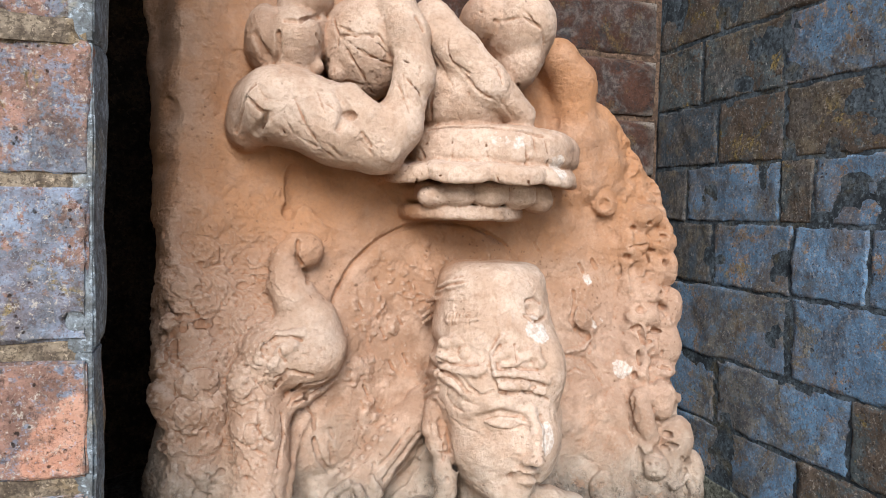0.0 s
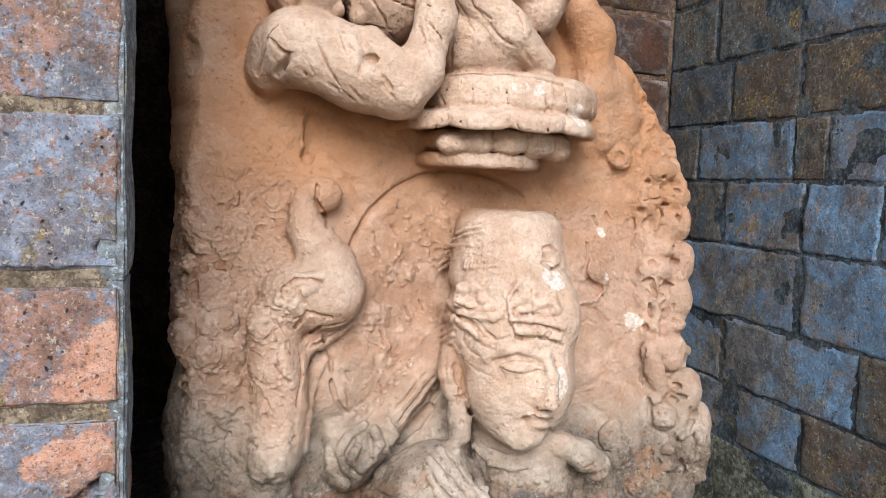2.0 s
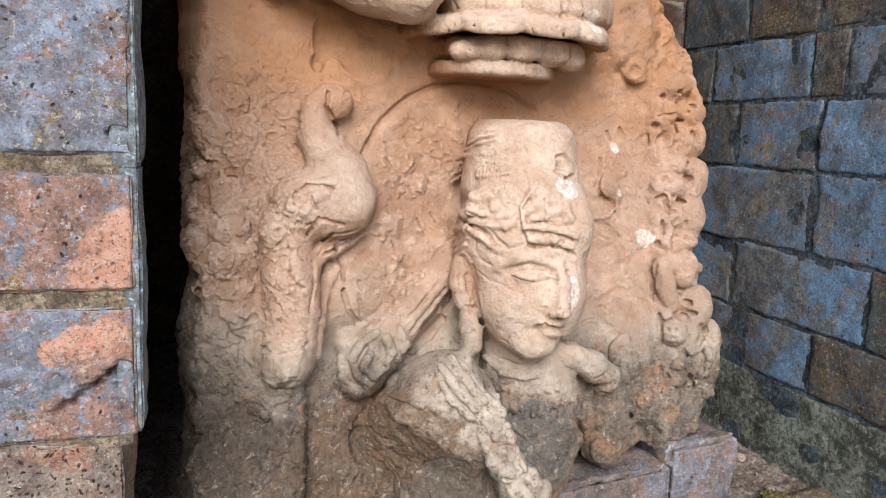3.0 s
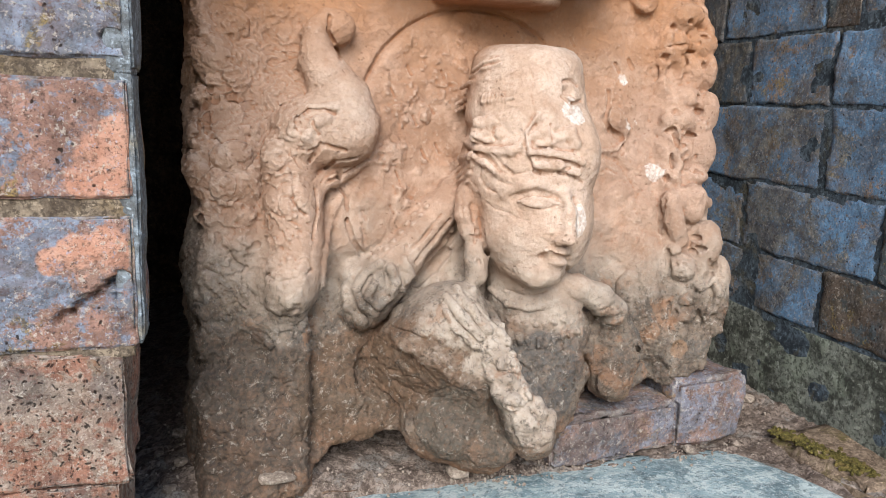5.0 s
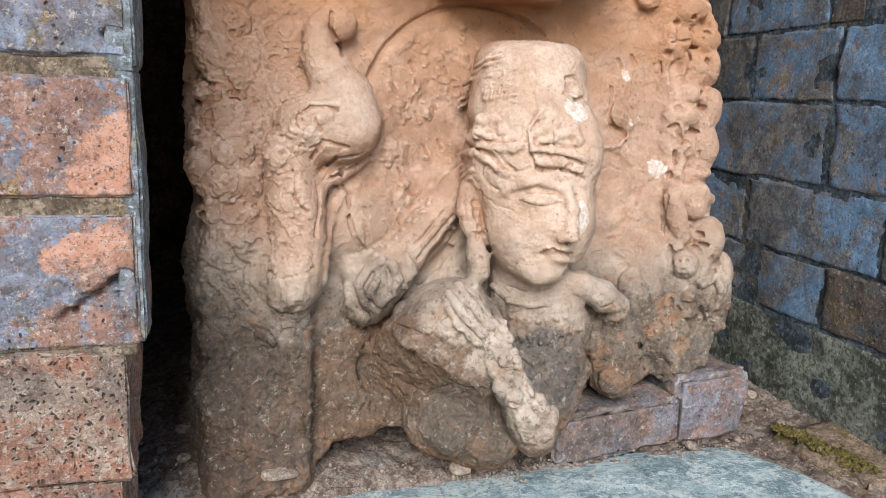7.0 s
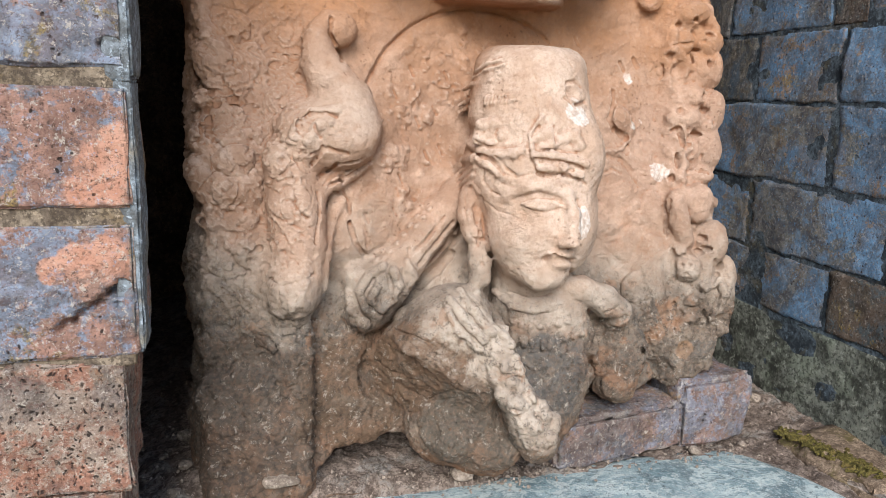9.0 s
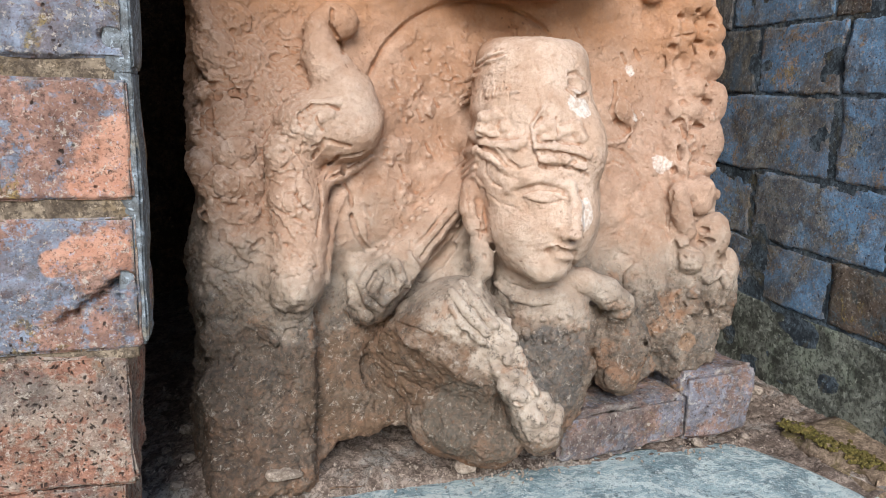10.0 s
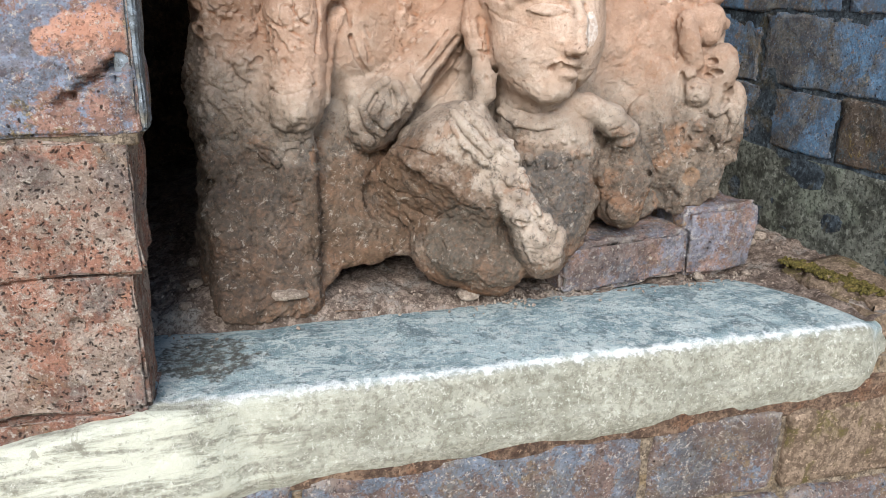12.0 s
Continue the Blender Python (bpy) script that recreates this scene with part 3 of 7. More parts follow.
st.ellipsoid((0.3549, 0.1820, 0.7066), (0.0165, 0.0150, 0.0116), 0, 0, 0.0040)
st.ellipsoid((0.3808, 0.1940, 0.7041), (0.0170, 0.0150, 0.0119), 0, 0, 0.0040)
st.lotus((0.312, 0.230, 0.6910), 0.064, 0.062, 0.007, 0, 0.0, 0.002, 0.0)
# standing figure: left thigh mass, bent limb
st.capsule((0.1470, 0.2257, 0.8786), (0.1411, 0.2128, 0.8311), 0.0212, 0.0250, 0.0060)
st.capsule((0.1224, 0.2571, 0.8705), (0.1394, 0.1997, 0.8627), 0.0071, 0.0071, 0.0040)
st.capsule((0.1394, 0.1997, 0.8627), (0.1640, 0.2096, 0.8635), 0.0071, 0.0068, 0.0040)
st.ellipsoid((0.1139, 0.2260, 0.8469), (0.0168, 0.0300, 0.0288), 0, 0, 0.0070)
st.ellipsoid((0.1019, 0.2249, 0.7785), (0.0178, 0.0260, 0.0314), 0, 0, 0.0100)
st.ellipsoid((0.1550, 0.2273, 0.8851), (0.0240, 0.0350, 0.0213), 0, 0, 0.0060)
st.capsule((0.1278, 0.1797, 0.8519), (0.1574, 0.1818, 0.8538), 0.0015, 0.0015, 0.0030, cut=True)
st.capsule((0.1016, 0.2144, 0.7644), (0.1248, 0.1918, 0.7809), 0.0175, 0.0312, 0.0140)
st.capsule((0.1248, 0.1918, 0.7809), (0.1793, 0.1833, 0.7657), 0.0312, 0.0337, 0.0140)
st.capsule((0.1793, 0.1833, 0.7657), (0.2132, 0.1752, 0.7540), 0.0337, 0.0266, 0.0140)
st.capsule((0.2123, 0.1711, 0.7536), (0.2300, 0.1655, 0.7667), 0.0265, 0.0203, 0.0100)
st.capsule((0.2300, 0.1655, 0.7667), (0.2446, 0.1652, 0.8157), 0.0203, 0.0168, 0.0100)
st.capsule((0.2446, 0.1652, 0.8157), (0.2398, 0.1766, 0.8530), 0.0168, 0.0186, 0.0100)
st.capsule((0.2398, 0.1766, 0.8530), (0.2298, 0.1858, 0.8797), 0.0186, 0.0187, 0.0100)
st.ellipsoid((0.1802, 0.1445, 0.7708), (0.0073, 0.0090, 0.0053), 10, 0, 0.0030, cut=True)
st.capsule((0.1967, 0.1555, 0.7849), (0.2170, 0.1433, 0.7671), 0.0020, 0.0020, 0.0050, cut=True)
st.capsule((0.1059, 0.1793, 0.7562), (0.1167, 0.1578, 0.7713), 0.0025, 0.0019, 0.0050, cut=True)
st.capsule((0.1316, 0.1954, 0.8530), (0.1656, 0.2056, 0.8575), 0.0015, 0.0016, 0.0030, cut=True)
st.capsule((0.1242, 0.1927, 0.8333), (0.1253, 0.1726, 0.8100), 0.0020, 0.0024, 0.0040, cut=True)
st.capsule((0.1803, 0.2015, 0.8168), (0.1847, 0.2129, 0.8506), 0.0094, 0.0064, 0.0040)
# belly, right limb, hip, pleats
st.ellipsoid((0.2109, 0.2197, 0.8464), (0.0443, 0.0460, 0.0498), 0, 0, 0.0040)
st.capsule((0.2693, 0.2002, 0.8742), (0.2900, 0.1793, 0.8400), 0.0194, 0.0217, 0.0060)
st.capsule((0.2900, 0.1793, 0.8400), (0.3151, 0.1717, 0.8118), 0.0217, 0.0212, 0.0060)
st.capsule((0.3151, 0.1717, 0.8118), (0.3567, 0.1796, 0.7863), 0.0212, 0.0131, 0.0060)
st.ellipsoid((0.3641, 0.2225, 0.8775), (0.0380, 0.0550, 0.0415), 0, 0, 0.0040)
st.ellipsoid((0.3654, 0.2188, 0.8456), (0.0230, 0.0400, 0.0334), 20, 0, 0.0060)
st.ellipsoid((0.3277, 0.2274, 0.8837), (0.0200, 0.0400, 0.0257), 0, 0, 0.0040)
st.ellipsoid((0.3050, 0.2075, 0.8029), (0.0527, 0.0450, 0.0416), 0, 0, 0.0050)
st.capsule((0.2646, 0.1779, 0.8012), (0.2682, 0.1936, 0.7723), 0.0014, 0.0014, 0.0020, cut=True)
st.capsule((0.2790, 0.1678, 0.8008), (0.2803, 0.1712, 0.7707), 0.0014, 0.0014, 0.0020, cut=True)
st.capsule((0.2948, 0.1626, 0.8011), (0.2964, 0.1632, 0.7708), 0.0014, 0.0014, 0.0020, cut=True)
st.capsule((0.3091, 0.1534, 0.8008), (0.3125, 0.1557, 0.7710), 0.0013, 0.0014, 0.0020, cut=True)
st.capsule((0.3268, 0.1533, 0.8020), (0.3345, 0.1632, 0.7730), 0.0014, 0.0014, 0.0020, cut=True)
st.capsule((0.1778, 0.1905, 0.8578), (0.1922, 0.1777, 0.8478), 0.0013, 0.0013, 0.0015, cut=True)
st.capsule((0.1922, 0.1777, 0.8478), (0.2119, 0.1737, 0.8487), 0.0013, 0.0013, 0.0015, cut=True)
st.capsule((0.2119, 0.1737, 0.8487), (0.2247, 0.1614, 0.8433), 0.0013, 0.0013, 0.0015, cut=True)
st.capsule((0.2046, 0.1758, 0.8485), (0.2234, 0.1768, 0.8312), 0.0013, 0.0013, 0.0015, cut=True)
st.capsule((0.2234, 0.1768, 0.8312), (0.2340, 0.1511, 0.8213), 0.0013, 0.0013, 0.0015, cut=True)
st.capsule((0.1842, 0.1834, 0.8367), (0.1995, 0.1857, 0.8156), 0.0013, 0.0013, 0.0015, cut=True)
st.capsule((0.1995, 0.1857, 0.8156), (0.2137, 0.2022, 0.8012), 0.0013, 0.0014, 0.0015, cut=True)
st.capsule((0.1796, 0.1913, 0.8252), (0.1851, 0.1609, 0.7956), 0.0013, 0.0013, 0.0015, cut=True)
st.capsule((0.2243, 0.1563, 0.8076), (0.2303, 0.1478, 0.7895), 0.0013, 0.0013, 0.0015, cut=True)
st.capsule((0.2303, 0.1478, 0.7895), (0.2360, 0.1432, 0.7746), 0.0013, 0.0013, 0.0015, cut=True)
st.capsule((0.2445, 0.1460, 0.8173), (0.2398, 0.1459, 0.7973), 0.0013, 0.0013, 0.0015, cut=True)
st.capsule((0.2932, 0.1607, 0.8545), (0.3103, 0.1612, 0.8407), 0.0013, 0.0014, 0.0015, cut=True)
st.capsule((0.3103, 0.1612, 0.8407), (0.3189, 0.1533, 0.8246), 0.0014, 0.0013, 0.0015, cut=True)
st.capsule((0.3189, 0.1533, 0.8246), (0.3240, 0.1511, 0.8092), 0.0013, 0.0013, 0.0015, cut=True)
st.capsule((0.3143, 0.1564, 0.8299), (0.3363, 0.1612, 0.8169), 0.0013, 0.0014, 0.0015, cut=True)
st.capsule((0.3363, 0.1612, 0.8169), (0.3981, 0.2630, 0.8230), 0.0014, 0.0016, 0.0015, cut=True)
st.capsule((0.3162, 0.1960, 0.8859), (0.3315, 0.1896, 0.8752), 0.0014, 0.0014, 0.0015, cut=True)
st.capsule((0.3315, 0.1896, 0.8752), (0.3500, 0.1709, 0.8779), 0.0014, 0.0014, 0.0015, cut=True)
st.capsule((0.3500, 0.1709, 0.8779), (0.3669, 0.1688, 0.8685), 0.0014, 0.0014, 0.0015, cut=True)
st.capsule((0.3497, 0.1709, 0.8858), (0.3702, 0.1695, 0.8663), 0.0014, 0.0014, 0.0015, cut=True)
st.capsule((0.3702, 0.1695, 0.8663), (0.3803, 0.1837, 0.8513), 0.0014, 0.0014, 0.0015, cut=True)
st.capsule((0.2726, 0.1636, 0.8481), (0.2786, 0.1637, 0.8283), 0.0013, 0.0013, 0.0015, cut=True)
st.capsule((0.2786, 0.1637, 0.8283), (0.2934, 0.1583, 0.8183), 0.0013, 0.0013, 0.0015, cut=True)
st.capsule((0.2840, 0.1632, 0.8235), (0.3040, 0.1559, 0.8008), 0.0013, 0.0013, 0.0015, cut=True)
st.capsule((0.3040, 0.1559, 0.8008), (0.3207, 0.1557, 0.7942), 0.0013, 0.0014, 0.0015, cut=True)
st.capsule((0.3197, 0.1534, 0.7990), (0.3395, 0.1664, 0.7837), 0.0013, 0.0014, 0.0015, cut=True)
st.capsule((0.2643, 0.1801, 0.8405), (0.2807, 0.1686, 0.8088), 0.0014, 0.0014, 0.0015, cut=True)
st.capsule((0.1491, 0.1905, 0.8125), (0.1664, 0.1685, 0.8003), 0.0013, 0.0013, 0.0015, cut=True)
st.capsule((0.1550, 0.1558, 0.7879), (0.1734, 0.1480, 0.7737), 0.0013, 0.0013, 0.0015, cut=True)
st.capsule((0.1734, 0.1480, 0.7737), (0.1929, 0.1458, 0.7602), 0.0013, 0.0013, 0.0015, cut=True)
st.capsule((0.1268, 0.1562, 0.7718), (0.1372, 0.1635, 0.7540), 0.0012, 0.0013, 0.0015, cut=True)
st.capsule((0.1372, 0.1635, 0.7540), (0.1564, 0.1614, 0.7451), 0.0013, 0.0013, 0.0015, cut=True)
st.capsule((0.1935, 0.1481, 0.7507), (0.2038, 0.1488, 0.7391), 0.0013, 0.0013, 0.0015, cut=True)
st.capsule((0.1062, 0.1662, 0.7955), (0.1128, 0.1585, 0.7830), 0.0012, 0.0012, 0.0015, cut=True)
st.capsule((0.1128, 0.1585, 0.7830), (0.1266, 0.1558, 0.7812), 0.0012, 0.0012, 0.0015, cut=True)
st.capsule((0.1651, 0.1537, 0.7473), (0.1812, 0.1608, 0.7339), 0.0013, 0.0013, 0.0015, cut=True)
st.capsule((0.4498, 0.2661, 0.8489), (0.4450, 0.2681, 0.8176), 0.0016, 0.0016, 0.0015, cut=True)
st.capsule((0.4450, 0.2681, 0.8176), (0.4329, 0.2630, 0.7945), 0.0016, 0.0016, 0.0015, cut=True)
st.capsule((0.4579, 0.2657, 0.8119), (0.4713, 0.2561, 0.7866), 0.0016, 0.0016, 0.0015, cut=True)
st.capsule((0.2609, 0.1804, 0.7595), (0.2684, 0.1989, 0.7362), 0.0011, 0.0011, 0.0020, cut=True)
st.capsule((0.2803, 0.1634, 0.7591), (0.2891, 0.1835, 0.7362), 0.0010, 0.0011, 0.0020, cut=True)
st.capsule((0.3079, 0.1485, 0.7592), (0.3155, 0.1624, 0.7362), 0.0010, 0.0011, 0.0020, cut=True)
st.capsule((0.3457, 0.1457, 0.7610), (0.3505, 0.1510, 0.7371), 0.0010, 0.0011, 0.0020, cut=True)
st.capsule((0.3678, 0.1506, 0.7626), (0.3728, 0.1557, 0.7383), 0.0011, 0.0011, 0.0020, cut=True)
# side limb and drapery
st.capsule((0.4287, 0.2589, 0.8582), (0.4507, 0.2601, 0.8356), 0.0247, 0.0237, 0.0120)
st.capsule((0.4507, 0.2601, 0.8356), (0.4539, 0.2551, 0.7732), 0.0237, 0.0212, 0.0120)
st.capsule((0.4539, 0.2551, 0.7732), (0.4647, 0.2483, 0.7204), 0.0212, 0.0125, 0.0120)
st.ellipsoid((0.4044, 0.2419, 0.8054), (0.0120, 0.0250, 0.0325), -15, 0, 0.0050, cut=True)
st.ellipsoid((0.4840, 0.2578, 0.7560), (0.0254, 0.0200, 0.0507), -20, 0, 0.0140)
st.ellipsoid((0.4869, 0.2467, 0.7042), (0.0151, 0.0080, 0.0138), 0, 0, 0.0040)
st.ellipsoid((0.4822, 0.2384, 0.7040), (0.0075, 0.0060, 0.0075), 0, 0, 0.0030, cut=True)
# torso of the bearer: broad back, crease, neck curls
st.tube([(0.1157, 0.2050, 0.7947, 0.0184), (0.1523, 0.1920, 0.7827, 0.0224), (0.1901, 0.1860, 0.7614, 0.0237), (0.2131, 0.1820, 0.7484, 0.0186)], 0.0160)
st.ellipsoid((0.1015, 0.2150, 0.7747), (0.0155, 0.0220, 0.0283), 0, 0, 0.0100)
st.ellipsoid((0.1406, 0.2100, 0.8459), (0.0269, 0.0340, 0.0259), 0, 0, 0.0080)
st.ellipsoid((0.1161, 0.2220, 0.8514), (0.0146, 0.0220, 0.0271), 0, 0, 0.0060)
st.ellipsoid((0.1603, 0.2001, 0.8212), (0.0072, 0.0060, 0.0072), 0, 0, 0.0040)
st.tube([(0.1059, 0.1996, 0.8455, 0.0030), (0.1150, 0.2010, 0.8292, 0.0030), (0.1221, 0.1946, 0.8201, 0.0020)], 0.0040, True)
st.tube([(0.1303, 0.1818, 0.8556, 0.0025), (0.1422, 0.1788, 0.8551, 0.0025), (0.1624, 0.2019, 0.8666, 0.0026)], 0.0012, True)
st.tube([(0.1243, 0.1838, 0.8438, 0.0031), (0.1265, 0.1895, 0.8294, 0.0031), (0.1224, 0.1990, 0.8209, 0.0032)], 0.0012, True)
st.tube([(0.0994, 0.1691, 0.7836, 0.0021), (0.1132, 0.1624, 0.7717, 0.0021), (0.1149, 0.1843, 0.7497, 0.0022)], 0.0012, True)
st.tube([(0.1040, 0.1690, 0.7958, 0.0018), (0.0951, 0.1771, 0.7771, 0.0018), (0.0903, 0.1995, 0.7573, 0.0019)], 0.0012, True)
st.tube([(0.1741, 0.1536, 0.7889, 0.0044), (0.1792, 0.1478, 0.7765, 0.0048), (0.1736, 0.1474, 0.7593, 0.0029)], 0.0040, True)
st.ellipsoid((0.1830, 0.1523, 0.7724), (0.0068, 0.0060, 0.0044), 10, 0, 0.0020, True)
st.tube([(0.1861, 0.1671, 0.7966, 0.0060), (0.2021, 0.1567, 0.7766, 0.0059), (0.2194, 0.1513, 0.7425, 0.0060)], 0.0120)
st.tube([(0.1932, 0.1474, 0.7580, 0.0018), (0.2008, 0.1472, 0.7472, 0.0018)], 0.0012, True)
st.tube([(0.1786, 0.1880, 0.8487, 0.0012), (0.1971, 0.1764, 0.8464, 0.0012), (0.2207, 0.1670, 0.8531, 0.0012)], 0.0012, True)
st.tube([(0.1787, 0.1887, 0.8489, 0.0012), (0.2000, 0.1769, 0.8318, 0.0012), (0.2272, 0.1810, 0.8247, 0.0012)], 0.0012, True)
st.tube([(0.2122, 0.1749, 0.8490, 0.0012), (0.2255, 0.1747, 0.8310, 0.0012)], 0.0012, True)
st.tube([(0.1751, 0.2007, 0.8676, 0.0012), (0.1788, 0.1892, 0.8490, 0.0012), (0.1749, 0.1937, 0.8151, 0.0012)], 0.0012, True)
st.tube([(0.1579, 0.1844, 0.8460, 0.0019), (0.1715, 0.2070, 0.8274, 0.0020), (0.1875, 0.1998, 0.8093, 0.0020), (0.2013, 0.1943, 0.8069, 0.0020)], 0.0012, True)
st.tube([(0.2292, 0.1519, 0.8122, 0.0012), (0.2326, 0.1472, 0.7921, 0.0012), (0.2386, 0.1458, 0.7815, 0.0012)], 0.0012, True)
st.tube([(0.2327, 0.1489, 0.8071, 0.0012), (0.2477, 0.1497, 0.7910, 0.0012)], 0.0012, True)
st.tube([(0.2418, 0.1591, 0.8642, 0.0019), (0.2495, 0.1578, 0.8522, 0.0019)], 0.0012, True)
st.tube([(0.1361, 0.1571, 0.7868, 0.0011), (0.1484, 0.1567, 0.7588, 0.0011), (0.1715, 0.1625, 0.7361, 0.0011)], 0.0012, True)
st.tube([(0.1555, 0.1599, 0.7933, 0.0011), (0.1617, 0.1499, 0.7732, 0.0011)], 0.0012, True)
st.tube([(0.1276, 0.1632, 0.7583, 0.0012), (0.1658, 0.2311, 0.7347, 0.0014)], 0.0012, True)
# petals: folds and ragged lips
st.tube([(0.2577, 0.1879, 0.7495, 0.0012), (0.2602, 0.1853, 0.7428, 0.0013), (0.2578, 0.1657, 0.7350, 0.0010)], 0.0015, True)
st.tube([(0.2812, 0.1653, 0.7474, 0.0011), (0.2815, 0.1659, 0.7428, 0.0013), (0.2810, 0.1637, 0.7380, 0.0010)], 0.0015, True)
st.tube([(0.3102, 0.1508, 0.7467, 0.0011), (0.3115, 0.1510, 0.7427, 0.0012), (0.3116, 0.1478, 0.7384, 0.0010)], 0.0015, True)
st.tube([(0.3513, 0.1507, 0.7413, 0.0012), (0.3498, 0.1522, 0.7387, 0.0013), (0.3450, 0.1463, 0.7356, 0.0010)], 0.0015, True)
st.tube([(0.3555, 0.1529, 0.7658, 0.0012), (0.3568, 0.1499, 0.7559, 0.0013), (0.3594, 0.1500, 0.7464, 0.0011)], 0.0015, True)
st.tube([(0.2490, 0.1675, 0.7203, 0.0011), (0.2578, 0.2203, 0.7103, 0.0012)], 0.0012, True)
st.tube([(0.2667, 0.1517, 0.7245, 0.0011), (0.2721, 0.1777, 0.7152, 0.0012)], 0.0012, True)
st.tube([(0.3157, 0.1377, 0.7248, 0.0011), (0.3194, 0.1409, 0.7189, 0.0011)], 0.0012, True)
st.tube([(0.3453, 0.1355, 0.7207, 0.0011), (0.3626, 0.1675, 0.7137, 0.0012)], 0.0012, True)
st.tube([(0.2655, 0.1878, 0.7684, 0.0020), (0.2974, 0.1661, 0.7701, 0.0020), (0.3316, 0.1531, 0.7687, 0.0020), (0.3662, 0.1534, 0.7643, 0.0020)], 0.0012, True)
# hollow beside the limb
st.ellipsoid((0.1452, 0.2259, 0.7122), (0.0107, 0.0090, 0.0225), 0, 0, 0.0020, cut=True)
st.ellipsoid((0.1398, 0.2212, 0.6896), (0.0074, 0.0100, 0.0096), 0, 0, 0.0020, cut=True)
st.ellipsoid((0.1634, 0.2261, 0.7047), (0.0194, 0.0060, 0.0130), 0, 0, 0.0030, cut=True)
st.ellipsoid((0.1821, 0.2261, 0.6863), (0.0218, 0.0040, 0.0120), 0, 0, 0.0040, cut=True)
st.capsule((0.1344, 0.2258, 0.7320), (0.1335, 0.2232, 0.7038), 0.0016, 0.0021, 0.0020, cut=True)
st.capsule((0.1335, 0.2232, 0.7038), (0.1345, 0.2184, 0.6773), 0.0021, 0.0016, 0.0020, cut=True)
# goose: neck, head, breast, wing, shoulder knob
st.tube([(0.1424, 0.2040, 0.6615, 0.0070), (0.1320, 0.2000, 0.6442, 0.0115), (0.1336, 0.1960, 0.6252, 0.0160), (0.1450, 0.1910, 0.6076, 0.0190), (0.1584, 0.1860, 0.5895, 0.0216), (0.1625, 0.1850, 0.5673, 0.0233)], 0.0080)
st.ellipsoid((0.1540, 0.2080, 0.6528), (0.0163, 0.0140, 0.0163), -8, 0, 0.0080)
st.tube([(0.1468, 0.1959, 0.6600, 0.0019), (0.1441, 0.1935, 0.6482, 0.0019), (0.1511, 0.2005, 0.6385, 0.0019)], 0.0012, True)
st.tube([(0.1537, 0.2120, 0.6344, 0.0026), (0.1535, 0.1816, 0.6242, 0.0025)], 0.0012, True)
st.tube([(0.1455, 0.1972, 0.6610, 0.0019), (0.1440, 0.1963, 0.6499, 0.0019), (0.1503, 0.2023, 0.6395, 0.0019)], 0.0012, True)
st.tube([(0.1530, 0.2145, 0.6355, 0.0026), (0.1571, 0.2140, 0.6272, 0.0026)], 0.0012, True)
st.ellipsoid((0.1561, 0.1860, 0.5616), (0.0319, 0.0340, 0.0324), 0, 0, 0.0140)
st.ellipsoid((0.1287, 0.1870, 0.5579), (0.0331, 0.0310, 0.0311), 0, 0, 0.0120)
st.ellipsoid((0.0981, 0.1800, 0.5410), (0.0109, 0.0180, 0.0153), 12, 0, 0.0060)
st.tube([(0.1089, 0.1621, 0.5574, 0.0038), (0.1137, 0.1620, 0.5717, 0.0043), (0.1248, 0.1640, 0.5800, 0.0048), (0.1458, 0.1597, 0.5827, 0.0043)], 0.0030)
st.tube([(0.1217, 0.1567, 0.5580, 0.0043), (0.1289, 0.1574, 0.5690, 0.0048), (0.1398, 0.1576, 0.5726, 0.0043)], 0.0030)
st.tube([(0.1129, 0.1590, 0.5624, 0.0018), (0.1143, 0.1577, 0.5719, 0.0018), (0.1243, 0.1592, 0.5782, 0.0018), (0.1370, 0.1580, 0.5796, 0.0018), (0.1456, 0.1574, 0.5770, 0.0018)], 0.0012, True)
st.tube([(0.1261, 0.1537, 0.5709, 0.0015), (0.1284, 0.1535, 0.5644, 0.0016), (0.1320, 0.1558, 0.5597, 0.0016)], 0.0012, True)
st.tube([(0.1336, 0.1566, 0.5511, 0.0021), (0.1315, 0.1589, 0.5451, 0.0021), (0.1250, 0.1662, 0.5357, 0.0021), (0.1258, 0.1934, 0.5206, 0.0022)], 0.0012, True)
st.tube([(0.0989, 0.1671, 0.5521, 0.0012), (0.1055, 0.1605, 0.5574, 0.0011), (0.1125, 0.1592, 0.5553, 0.0012)], 0.0012, True)
st.tube([(0.1034, 0.1652, 0.5499, 0.0012), (0.1097, 0.1865, 0.5287, 0.0012)], 0.0012, True)
st.tube([(0.1428, 0.1539, 0.5681, 0.0011), (0.1497, 0.1522, 0.5636, 0.0011)], 0.0012, True)
st.tube([(0.0889, 0.1756, 0.5461, 0.0018), (0.0954, 0.1713, 0.5527, 0.0018), (0.1036, 0.1671, 0.5546, 0.0018)], 0.0012, True)
st.tube([(0.0841, 0.1965, 0.5844, 0.0016), (0.0938, 0.1965, 0.5910, 0.0016), (0.1045, 0.1913, 0.5803, 0.0016)], 0.0012, True)
st.ellipsoid((0.0890, 0.1995, 0.5821), (0.0130, 0.0060, 0.0110), 20, 0, 0.0040)
st.tube([(0.1498, 0.1860, 0.5149, 0.0051), (0.1668, 0.1900, 0.5279, 0.0052), (0.1846, 0.1940, 0.5402, 0.0042)], 0.0060)
st.tube([(0.1337, 0.1780, 0.5096, 0.0066), (0.1452, 0.1820, 0.5204, 0.0071), (0.1600, 0.1860, 0.5283, 0.0051)], 0.0050)
